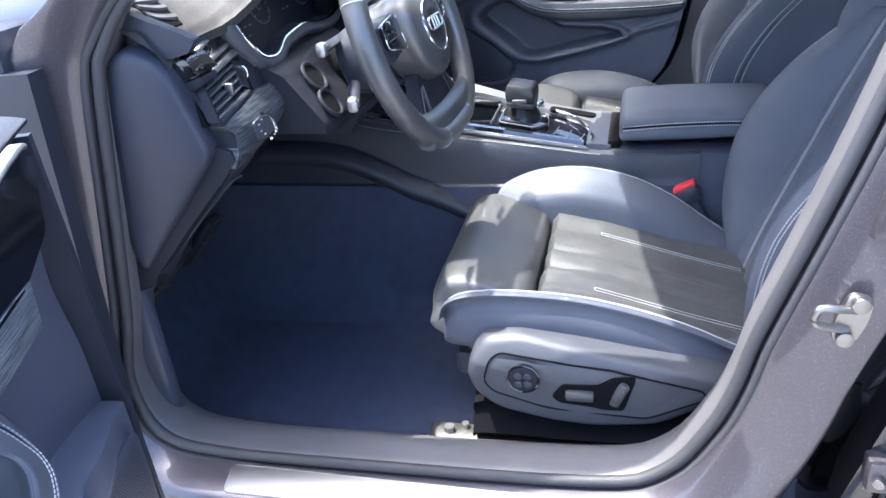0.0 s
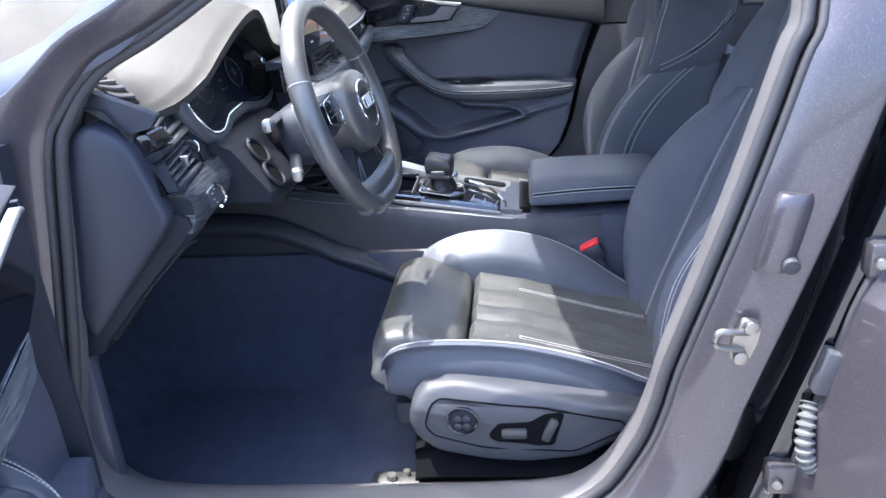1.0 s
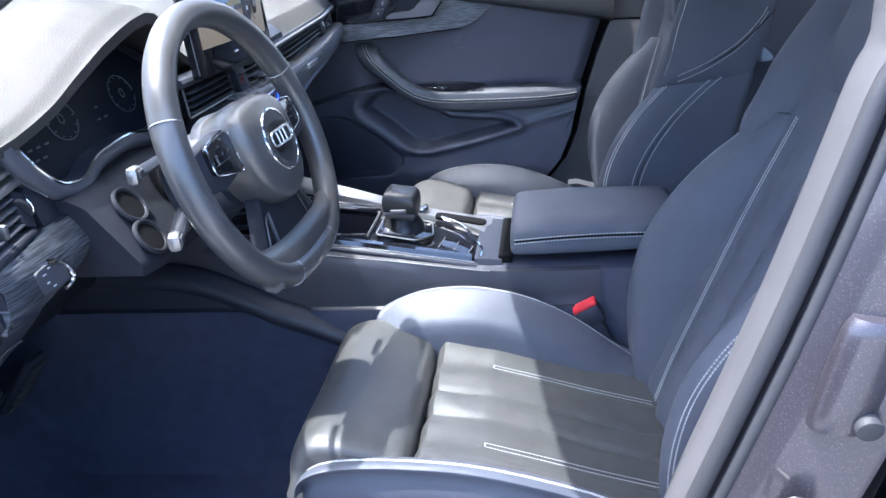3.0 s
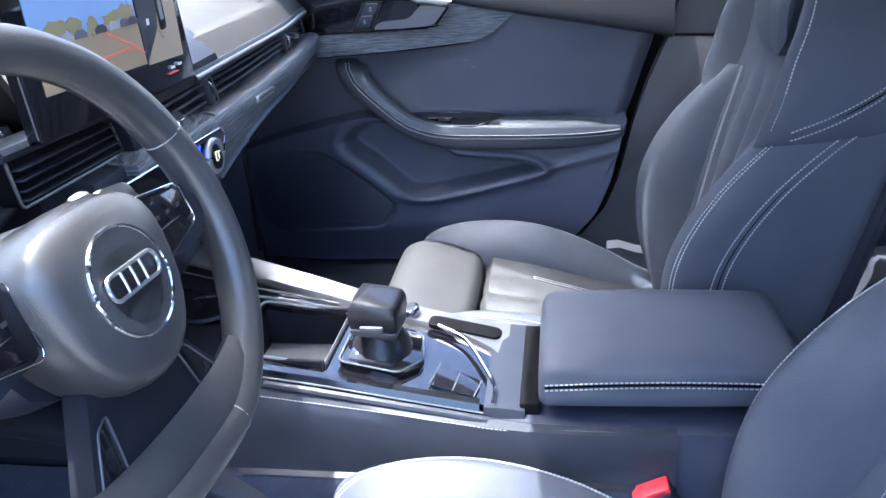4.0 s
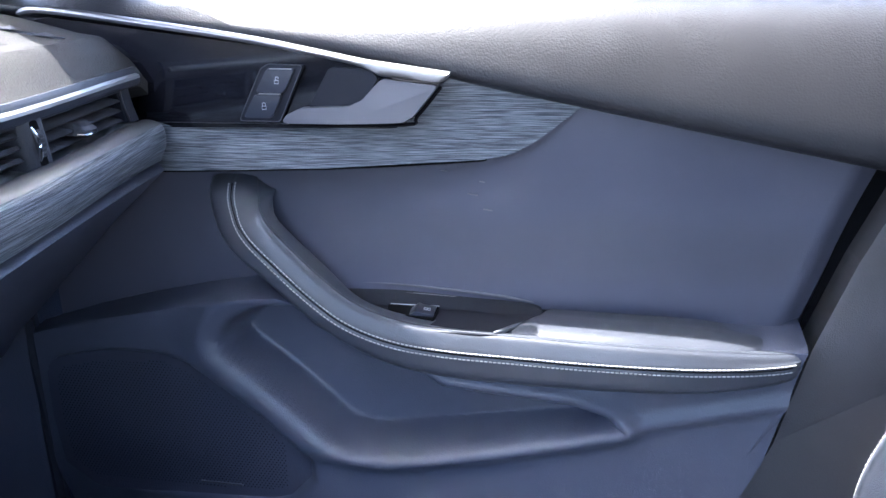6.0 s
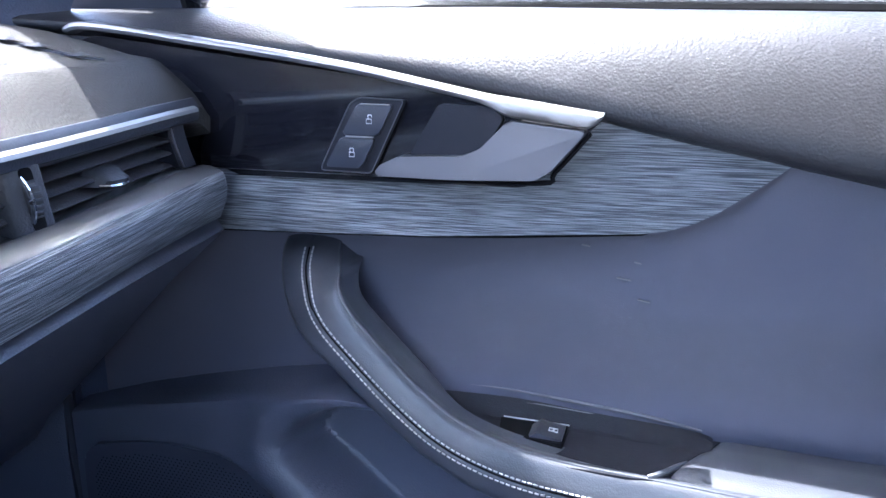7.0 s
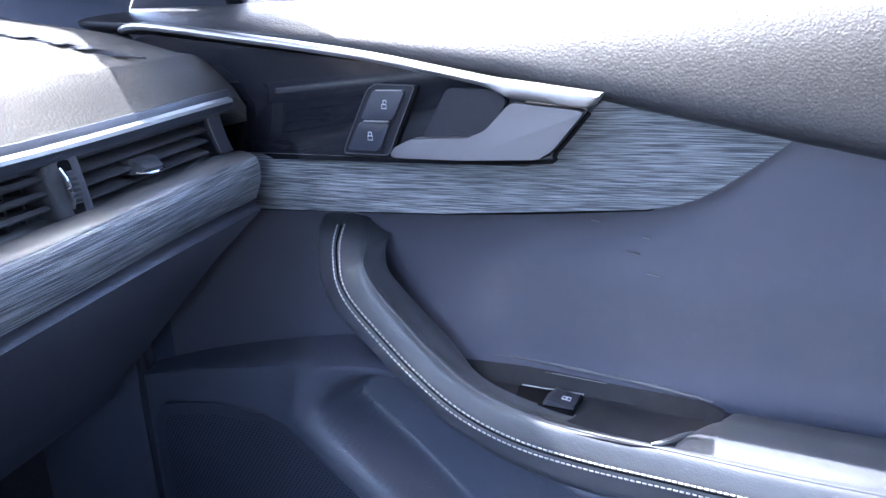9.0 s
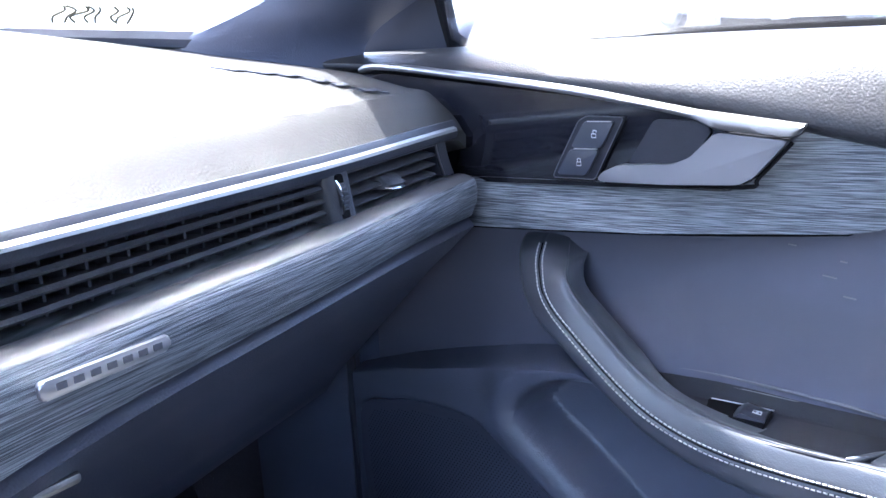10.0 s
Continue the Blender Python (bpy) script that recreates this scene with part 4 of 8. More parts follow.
hull = line + [q[:2] for q in smooth_line([(-0.50, 1.020, 0), (-0.535, 1.012, 0), (-0.555, 1.007, 0)], 3)][1:-1]
bm = bmesh.new()
skin(bm, [[inst(a, b, 0) for a, b in hull], [inst(a * 0.99 - 0.0035, b * 0.99 + 0.010, 0.026) for a, b in hull]], True, False)
part("instrument_shroud", bm, DARK, dash)
part("instrument_outline", tube([inst(a, b, -0.001) for a, b in line[:60]], 0.0021, 6, 1), CHROME, dash, "thin chrome line round the instruments")
lip = []
for k in range(0, 56, 2):
    a, b = line[k]
    t = (Vector(line[k + 1]) - Vector(line[max(k - 1, 0)])).normalized()
    n = Vector((t.y, -t.x))
    if n.y > 0.3:
        n = -n
    lip.append([inst(a + n.x * w, b + n.y * w, d) for w, d in ((0.0015, 0.004), (0.002, -0.001), (0.010, -0.003), (0.018, 0.002), (0.022, 0.012), (0.014, 0.03))])
part("instrument_lip", loft(lip, 2, 2), TRIM_GREY, dash, "smooth dark lip below the instruments")
DISPLAY = material("dark_display", (0.006, 0.008, 0.014), 0.42, spec=0.15)
dsp = part("instrument_display", slab([(a * 0.99 - 0.0035, b * 0.99 + 0.010) for a, b in hull], lambda a, b, d: inst(a, b, 0.024 + d), 0.004), DISPLAY, dash, "dark digital instrument display")
DIAL = material("dial_white", (0.07, 0.08, 0.10), 0.5)
for y in (-0.425, -0.27):
    part("dial_ring", tube([inst(y + 0.030 * math.cos(a), 1.003 + 0.026 * math.sin(a), 0.0225) for a in (0.3 * k for k in range(21))], 0.0007, 6, 1), DIAL, dsp)
    for k in range(12):
        a = 0.52 * k
        part("dial_tick", rbox(inst(y + 0.026 * math.cos(a), 1.003 + 0.0225 * math.sin(a), 0.0226), (0.001, 0.003, 0.0012), 0), DIAL, dsp)
    part("dial_digit", tube([inst(y + 0.005 * math.cos(a), 1.004 + 0.006 * math.sin(a), 0.0222) for a in (0.5 * k for k in range(13))], 0.0008, 6, 1), DIAL, dsp)
for y, z in ((-0.508, 0.985), (-0.492, 0.985), (-0.505, 0.972), (-0.49, 0.972), (-0.475, 0.985), (-0.352, 0.985), (-0.335, 0.985), (-0.345, 1.0)):
    part("dial_mark", rbox(inst(y, z, 0.0225), (0.001, 0.008, 0.0024), 0), DIAL, dsp)
# fascia below the instruments, its shade put into the darker plastic
def fascia_l(y):
    top = lerp(y, (-0.69, 0.93), (-0.55, 0.955), (-0.50, 0.928), (-0.45, 0.936), (-0.40, 0.946), (-0.21, 0.940), (-0.14, 0.96))
    return [(-0.052, y, top), (-0.040, y, top - 0.012), (-0.030, y, 0.90), (-0.020, y, 0.86), (-0.10, y, 0.84), (-0.14, y, 0.9), (-0.1, y, top)]
part("fascia", loft([fascia_l(y) for y in (-0.57, -0.55, -0.52, -0.50, -0.475, -0.45, -0.43, -0.38, -0.3, -0.21, -0.14)], 3, 1), MATTE_SHADE, dash)
# corner vent on a leaning face: black well, silver angle, slats, tab, thumb wheel
def lean_face(a, b, d=0.0):
    return Vector((-0.020 - 0.55 * (b - 0.903) - d, a, b))
vent = part("corner_vent", slab([(-0.682, 0.955), (-0.566, 0.968), (-0.560, 0.945), (-0.588, 0.918), (-0.612, 0.911), (-0.702, 0.900)], lambda a, b, d: lean_face(a, b, d + 0.020), 0.02), BLACK, dash, "corner air vent with a silver angle")
def flat_bar(p, q, w, mat, name, up=0.006, owner=None):
    """A bevelled strip from p to q on the leaning face."""
    p, q = Vector(p), Vector(q)
    n = Vector((-(q - p).y, (q - p).x)).normalized() * w
    return part(name, slab(rounded([p - n, q - n, q + n, p + n], 0.002, 2), lambda a, b, d: lean_face(a, b, d - up), up + 0.016, 0.002, 2), mat, owner or vent)
flat_bar((-0.670, 0.9545), (-0.562, 0.9665), 0.0040, SILVER, "silver_angle", 0.003)
flat_bar((-0.5605, 0.9680), (-0.540, 0.9400), 0.0042, SILVER, "silver_angle", 0.0025)
flat_bar((-0.679, 0.950), (-0.698, 0.904), 0.0030, MATTE_SHADE, "vent_edge", 0.001)
flat_bar((-0.697, 0.9015), (-0.590, 0.9165), 0.0030, MATTE_SHADE, "vent_edge", 0.001)
flat_bar((-0.572, 0.9555), (-0.592, 0.921), 0.0085, MATTE_SHADE, "vent_cheek", -0.002)
for k in range(5):
    s = (k + 0.7) / 5.2
    a0, b0 = lerp(s, (0, -0.676), (1, -0.695)), lerp(s, (0, 0.949), (1, 0.903))
    flat_bar((a0, b0), (a0 + 0.094, b0 + 0.0095), 0.0012, TRIM_GREY, "vent_slat", -0.002)
part("vent_tab", rbox(lean_face(-0.633, 0.9310, 0.0), (0.014, 0.007, 0.017), 0.003), SILVER, vent, "silver vent tab")
part("vent_wheel", disc(lean_face(-0.581, 0.9385, 0.006), (0, 1, 0.3), 0.012, 0.005, 32), RIBBED, vent)
part("wheel_ring", tube([lean_face(-0.5785, 0.9385, 0.006) + Vector((0.0122 * math.cos(q), 0, 0.0122 * math.sin(q))) for q in (-0.7 + 0.17 * k for k in range(11))], 0.0010, 6, 2), CHROME, vent)
# silver grips above the vent, at the end of the instrument trim
ends = part("trim_end", slab(rounded([(-0.668, 0.976), (-0.600, 1.000), (-0.556, 0.990), (-0.640, 0.968)], 0.003), lambda a, b, d: lean_face(a, b, d + 0.002), 0.02, 0.001), GLOSS, dash, "gloss black trim end with silver edges")
flat_bar((-0.644, 0.986), (-0.588, 0.9965), 0.0026, SILVER, "silver_edge", 0.003, ends)
flat_bar((-0.652, 0.9680), (-0.545, 0.9810), 0.0030, SILVER, "silver_edge", 0.003, ends)
# outboard end: upper trim, gloss cap, strip beside the cover
END = lambda y: (lambda a, b, d: (a, y + d, b))
part("dash_end_trim", slab(rounded([(-0.150, 1.030), (-0.126, 1.020), (-0.079, 0.988), (-0.047, 0.995), (-0.033, 1.011), (-0.051, 1.020), (-0.123, 1.049), (-0.150, 1.055)], 0.004), END(-0.694), 0.016, 0.005, 3), END_VINYL, dash, "blue-grey trim below the dash pad")
part("black_cap", slab(rounded([(-0.084, 0.980), (-0.056, 0.987), (-0.040, 0.966), (-0.072, 0.957)], 0.003), END(-0.690), 0.05, 0.002), GLOSS, dash, "small gloss black cap")
part("cap_foot", slab(rounded([(-0.070, 0.9545), (-0.040, 0.9635), (-0.036, 0.955), (-0.054, 0.944)], 0.003), END(-0.690), 0.04, 0.003), MATTE_SHADE, dash)
part("end_strip", slab(rounded([(-0.078, 0.962), (-0.054, 0.943), (-0.024, 0.900), (-0.011, 0.884), (-0.009, 0.862), (-0.013, 0.850), (-0.042, 0.861)], 0.003), END(-0.690), 0.06, 0.003), MATTE_SHADE, dash)
part("seam", tube([(-0.042, -0.6915, 0.860), (-0.026, -0.6915, 0.8575), (-0.011, -0.6915, 0.8475)], 0.0010, 6, 3), BLACK, dash)
# streaked panel with the light switch
def bulge(b):
    return lerp(b, (0.80, -0.030), (0.83, -0.015), (0.86, -0.004), (0.885, -0.006), (0.915, -0.022))
lp_out = rounded([(-0.698, 0.900), (-0.591, 0.911), (-0.490, 0.914), (-0.502, 0.888), (-0.540, 0.868), (-0.587, 0.852), (-0.650, 0.840), (-0.698, 0.838), (-0.690, 0.866), (-0.686, 0.888)], 0.008)
core = (-0.60, 0.868)
bm = bmesh.new()
rings = [[(bulge(core[1] + (b - core[1]) * s) - 0.004 * s ** 6, core[0] + (a - core[0]) * s, core[1] + (b - core[1]) * s) for a, b in lp_out] for s in (0.02, 0.3, 0.6, 0.85, 0.97, 1.0)]
rings.append([(bulge(b) - 0.03, a, b) for a, b in lp_out])
lp = part("light_switch_panel", skin(bm, rings), DARK_WOOD, dash, "dark ribbed trim panel with the light switch")
part("switch_frame", tube([(bulge(b) + 0.003, a, b) for a, b in ((-0.622, 0.8895), (-0.606, 0.886), (-0.595, 0.876), (-0.588, 0.862), (-0.591, 0.853), (-0.602, 0.850))], 0.0030, 8, 5), CHROME, lp, "chrome bracket round the switch")
part("light_switch", slab(rounded([(-0.644, 0.886), (-0.612, 0.888), (-0.596, 0.874), (-0.592, 0.858), (-0.640, 0.858)], 0.005), lambda a, b, d: (bulge(b) + 0.0025 - d, a, b), 0.008, 0.001), TRIM_GREY, lp, "push-button light switch with chrome frame")
for a, b, w in ((-0.632, 0.880, 0.008), (-0.622, 0.884, 0.005), (-0.630, 0.870, 0.006), (-0.622, 0.863, 0.007)):
    part("switch_bar", rbox((bulge(b) + 0.003, a, b), (0.001, w * 0.7, 0.0014), 0), WHITE_PRINT, lp)
# knee cover that runs down and forward beside the side cover, turning away from the door
def knee(x, z):
    return [(x - 0.030, -0.688, z - 0.004), (x - 0.003, -0.690, z), (x + 0.001, -0.684, z - 0.001), (x + 0.001, -0.662, z - 0.006), (x - 0.010, -0.634, z - 0.016),
            (x - 0.036, -0.600, z - 0.018), (x - 0.11, -0.52, z - 0.012), (x - 0.15, -0.40, z), (x - 0.17, -0.40, z + 0.02), (x - 0.14, -0.60, z + 0.01)]
part("knee_cover", loft([knee(x, z) for x, z in ((-0.008, 0.856), (-0.013, 0.848), (-0.050, 0.812), (-0.113, 0.752), (-0.150, 0.710), (-0.190, 0.662), (-0.205, 0.650))], 3, 3), END_VINYL, dash, "dark moulded knee cover")
part("knee_crease", tube([(-0.026, -0.664, 0.818), (-0.046, -0.666, 0.808), (-0.075, -0.663, 0.780), (-0.115, -0.663, 0.742), (-0.16, -0.663, 0.694)], 0.0014, 6, 3), DARK, dash)
# side cover that shows with the door open
cover = [(-0.195, 0.945), (-0.164, 0.990), (-0.128, 1.012), (-0.086, 0.992), (-0.068, 0.966), (-0.036, 0.868), (-0.048, 0.848), (-0.205, 0.664), (-0.224, 0.76)]
part("dash_side_cover", pillow(rounded(cover, 0.026, 8), lambda a, b, d: (a, -0.706 + d - 0.03 * ease((b - 0.7) / 0.15) * ease((a + 0.21) / 0.08) * 0.3, b), 0.05, 0.026, 0.002), END_VINYL, dash, "dark blue-grey dash end cover")
# demister grille in the end of the pad
def dm_at(x, y):
    """On the pad's skin, below any point of the plan."""
    near, far = dash_top((y + 0.70) / 1.385, 1.0).x, dash_top((y + 0.70) / 1.385, 0.0).x
    return dash_top((y + 0.70) / 1.385, (x - far) / (near - far))
def on_grille(a, b, lift):
    """a along the grille from its far end, b across it."""
    far, near = Vector((-0.172, -0.636)).lerp(Vector((-0.176, -0.585)), b), Vector((-0.098, -0.672)).lerp(Vector((-0.090, -0.622)), b)
    q = far.lerp(near, a)
    return dm_at(q.x, q.y) + Vector((0, 0, lift))
dm = part("demister_grille", cushion(lambda a, b: on_grille(a, b, 0.0022), lambda i, j: on_grille(i, j, -0.02), 24, 8), BLACK, dash, "slatted demister grille")
# slats in paler trim grey stand in for sunlit pad skin
for k in range(5):
    f = 0.09 + 0.185 * k
    part("grille_slat", cushion(lambda a, b: on_grille(f + 0.060 * a + 0.08 * (b - 0.5), b, 0.0062), lambda i, j: on_grille(f + 0.060 * i + 0.08 * (j - 0.5), j, 0.001), 2, 8), PILLAR_TRIM, dm)
# side demister in the passenger's end of the pad: a curved groove with slanting vanes
def skin_at(x, y):
    near, far = dash_top((y + 0.70) / 1.385, 1.0).x, dash_top((y + 0.70) / 1.385, 0.0).x
    return dash_top((y + 0.70) / 1.385, min(1.0, max(0.0, (x - far) / (near - far))))
arc = smooth_line([(-0.195, 0.565, 0), (-0.14, 0.582, 0), (-0.10, 0.595, 0), (-0.065, 0.606, 0), (-0.038, 0.620, 0)], 4)
bm = bmesh.new()
rings = []
for k, q in enumerate(arc):
    w = 0.011 * math.sin(math.pi * (0.08 + 0.84 * k / (len(arc) - 1))) + 0.002
    a, b = skin_at(q.x - w, q.y), skin_at(q.x + w, q.y)
    rings.append([a + Vector((0, 0, 0.0012)), b + Vector((0, 0, 0.0012)), b + Vector((0, 0, -0.01)), a + Vector((0, 0, -0.01))])
# dark ribbon laid on the pad in place of a shaded groove
groove = part("side_demister", skin(bm, rings), DARK, dash, "curved side demister groove with slanting vanes")
for k in range(6):
    q = arc[2 + int((len(arc) - 5) * k / 5)]
    c = skin_at(q.x, q.y)
    part("vane", skin(bmesh.new(), [[c + Vector((-0.012, y, 0.001)), c + Vector((0.009, y, 0.001)), c + Vector((0.0, y, z))] for y, z in ((-0.009, 0.0014), (0.004, 0.0034), (0.006, 0.0014))]), END_VINYL, groove, smooth=False)

# moulded word on the passenger's pad
txt = bpy.data.curves.new("airbag_word", "FONT")
txt.body, txt.size, txt.extrude, txt.space_character = "AIRBAG", 0.0085, 0.0001, 1.1
tmp = bpy.data.objects.new("tmp_word", txt)
word_mesh = bpy.data.meshes.new_from_object(tmp)
bpy.data.objects.remove(tmp)
word_mesh.materials.append(PAD)
word = new("airbag_lettering", word_mesh)
word.parent = dash
up_n = (Vector((0.05, 0, dash_z(-0.05, 0.515) - dash_z(-0.10, 0.515)))).normalized()
wy = Vector((0, 1, 0.03)).normalized()
wn2 = up_n.cross(wy).normalized()
word.matrix_world = Matrix.Translation((-0.031, 0.515, dash_z(-0.031, 0.515) + 0.0006)) @ Matrix((wy, -up_n, wn2)).transposed().to_4x4()
tagged(word, "moulded word on the pad")

# ---------------------------------------------------------------- steering wheel
wheel = thing("steering_wheel", "three-spoke black leather steering wheel with flat bottom", "steering wheel", at=(0, 0, 0))
WC = Vector((0.160, -0.386, 0.947))
W_TURN = Matrix.Rotation(radians(-3.5), 3, "Z") @ Matrix.Rotation(radians(-18), 3, "Y")
def on_wheel(a, b, c=0.0):
    """a to the side, b up the wheel, c towards the driver."""
    return WC + W_TURN @ Vector((c, a, b))
def rim_pt(t, r=0.178):
    a, b = r * math.cos(t), r * math.sin(t)
    f = -0.167 + 0.012 * (abs(a) / r) ** 2           # flat bottom, eased into the round
    return (a, (b + f + math.sqrt((b - f) ** 2 + 0.00015)) / 2 if b < 0 else b + 0.00022 * (1 - b / r))
pts = [on_wheel(*rim_pt(2 * math.pi * k / 72)) for k in range(72)]
part("rim", tube(pts, 0.0175, 14, 1, closed=True, squash=1.1, up=W_TURN @ Vector((1, 0, 0))), WHEEL_LEATHER, wheel, "smooth worn leather rim")
for t in (2.72, 0.42, 4.35, 5.07):
    c = Vector((0, *rim_pt(t)))
    d = Vector((0, *rim_pt(t + 0.02))) - Vector((0, *rim_pt(t - 0.02)))
    bmr = tube([WC + W_TURN @ (c + d.normalized().cross(Vector((1, 0, 0))) * 0.0178 * math.cos(q) + Vector((1, 0, 0)) * 0.0186 * math.sin(q)) for q in (2 * math.pi * k / 20 for k in range(20))], 0.0007, 5, 1, closed=True)
    part("rim_seam", bmr, THREAD, wheel)
def flat_part(name, outline, c0, c1, mat, bevel=0.006, label="", parent=None, r=0.012):
    return part(name, slab(rounded(outline, r, 4), lambda a, b, d: on_wheel(a, b, c1 - d), c1 - c0, bevel, 3), mat, parent or wheel, label)
hub = part("airbag_cover", loft([[on_wheel(q[0] * s, q[1] * s - 0.004, c) for q in [(-0.072, 0.035), (-0.05, 0.06), (0, 0.066), (0.05, 0.06), (0.072, 0.035), (0.066, -0.02), (0.04, -0.062), (0, -0.075), (-0.04, -0.062), (-0.066, -0.02)]]
                                  for s, c in ((0.94, -0.03), (1.0, -0.005), (1.0, 0.012), (0.93, 0.026), (0.75, 0.034), (0.4, 0.038))], 3, 3), WHEEL_LEATHER, wheel, "rounded black airbag cover")
part("emblem_ring", tube([on_wheel(0.040 * math.cos(a), 0.040 * math.sin(a) - 0.002, 0.0372) for a in (2 * math.pi * k / 40 for k in range(40))], 0.0018, 6, 1, closed=True), CHROME, hub)
part("emblem_plate", disc(on_wheel(0, -0.002, 0.0365), W_TURN @ Vector((1, 0, 0)), 0.039, 0.003, 40), WHEEL_LEATHER, hub)
part("emblem_outline", tube([on_wheel(a, b, 0.0405) for a, b in rounded([(-0.029, -0.008), (0.029, -0.008), (0.029, 0.010), (-0.029, 0.010)], 0.009, 6)], 0.0017, 6, 1, closed=True), BADGE, hub, "plain chrome emblem bar")
for a in (-0.0115, 0.0, 0.0115):
    part("emblem_bar", tube([on_wheel(a, -0.008, 0.0402), on_wheel(a, 0.001, 0.0406), on_wheel(a, 0.010, 0.0402)], 0.0013, 6, 2), BADGE, hub)
for s in (-1, 1):
    sp = flat_part("side_spoke", [(s * 0.05, 0.045), (s * 0.16, 0.028), (s * 0.165, -0.012), (s * 0.12, -0.022), (s * 0.055, -0.01)], -0.022, 0.004, DARK, 0.006, "dark spoke with switch pods")
    flat_part("switch_pod", [(s * 0.072, 0.040), (s * 0.130, 0.033), (s * 0.134, 0.0), (s * 0.075, -0.014)], 0.004, 0.012, GLOSS, 0.003, "gloss black switch pod", sp, 0.008)
    part("pod_edge", tube([on_wheel(a, b, 0.0115) for a, b in rounded([(s * 0.070, 0.042), (s * 0.132, 0.035), (s * 0.136, -0.001), (s * 0.073, -0.016)], 0.008)], 0.0008, 6, 1, closed=True), CHROME, sp)
    for k in range(3):
        part("pod_mark", rbox(on_wheel(s * (0.088 + 0.016 * k), 0.018, 0.0125), (0.001, 0.005, 0.003), 0), BRUSHED, sp)
    part("pod_split", rbox(on_wheel(s * 0.102, 0.009, 0.0122), (0.0012, 0.055, 0.0008), 0), BRUSHED, sp)
    part("shift_paddle", slab(rounded([(s * 0.09, 0.055), (s * 0.135, 0.05), (s * 0.14, -0.02), (s * 0.1, -0.02)], 0.01), lambda a, b, d: on_wheel(a, b, -0.032 - d), 0.006, 0.002), SILVER, wheel)
ls = flat_part("lower_spoke", [(-0.046, -0.050), (0.046, -0.050), (0.066, -0.082), (0.098, -0.132), (0.070, -0.152), (-0.070, -0.152), (-0.098, -0.132), (-0.066, -0.082)], -0.024, -0.002, MATTE_SHADE, 0.007, "broad dark satin lower spoke", wheel, 0.010)
for s in (-1, 1):
    inset = rounded([(s * 0.046, -0.076), (s * 0.060, -0.082), (s * 0.088, -0.128), (s * 0.070, -0.140), (s * 0.055, -0.128)], 0.005)
    part("spoke_inset", slab(inset, lambda a, b, d: on_wheel(a, b, -0.0010 - d), 0.004, 0.0006), GLOSS, ls, "gloss black inset")
    part("spoke_edge", tube([on_wheel(a, b, -0.0008) for a, b in inset], 0.0010, 6, 1, closed=True), BRUSHED, ls)
part("lower_bridge", loft([[on_wheel(a, -0.160, 0.010), on_wheel(a, -0.135 + h, 0.012), on_wheel(a, -0.118 + h, 0.000), on_wheel(a, -0.132 + h, -0.016), on_wheel(a, -0.158, -0.014)] for a, h in ((-0.115, 0.012), (-0.08, 0.004), (-0.03, 0.0), (0.03, 0.0), (0.08, 0.004), (0.115, 0.012))], 3, 2), WHEEL_LEATHER, wheel)

# column and stalks
col = thing("steering_column", "black plastic steering column shroud with two stalks", "steering column", at=(0, 0, 0))
part("shroud", loft([[on_wheel(a * s, b * s - 0.01, c) for a, b in [(-0.075, 0.02), (-0.05, 0.052), (0, 0.058), (0.05, 0.052), (0.075, 0.02), (0.07, -0.04), (0, -0.062), (-0.07, -0.04)]] for s, c in ((0.80, -0.112), (0.92, -0.10), (0.96, -0.06), (0.90, -0.034))], 4, 3), DARK, col, "black column shroud")
part("column_tube", tube([on_wheel(0, -0.01, -0.30), on_wheel(0, -0.01, -0.20), on_wheel(0, -0.01, -0.09)], 0.038, 20, 1), BLACK, col)
part("clock_spring", disc(on_wheel(0, -0.005, -0.045), W_TURN @ Vector((1, 0, 0)), 0.064, 0.03, 40, 0.006), DARK, col)
def stalk(p, q):
    p, q = Vector(p), Vector(q)
    st = part("stalk", tube([p, (p + q) / 2, q], (0.009, 0.010), 10, 4, squash=0.7), DARK, col, "black control stalk")
    turn = (q - p).to_track_quat("Y", "Z").to_matrix()
    part("stalk_tip", rbox(q, (0.016, 0.022, 0.022), 0.006, 2, turn), SILVER, st, "pale worn stalk tip")
    part("tip_key", rbox(q + Vector((0.009, 0, 0.002)), (0.003, 0.012, 0.010), 0.001, 1, turn), TRIM_GREY, st)
stalk((0.045, -0.40, 0.945), (0.056, -0.510, 0.951))
stalk((0.060, -0.40, 0.890), (0.100, -0.532, 0.875))
stalk((0.055, -0.34, 0.945), (0.063, -0.236, 0.957))
# leaning panel beside the column in shade-darkened plastic, with two round ports
lean_x = lambda z: 0.004 + (0.93 - z) * 0.75
part("column_fascia", cushion(lambda u, v: (lean_x(0.930 - 0.098 * v) - 0.014 * (2 * u - 1) ** 6 - 0.012 * ease((v - 0.85) / 0.15) - 0.012 * ease((0.12 - v) / 0.12), -0.535 + 0.28 * u, 0.930 - 0.098 * v), lambda i, j: (-0.06, -0.535 + 0.28 * i, 0.930 - 0.098 * j), 30, 20), MATTE_SHADE, col, "dark plastic panel beside the column")
slope = Vector((0.8, 0, 0.6))
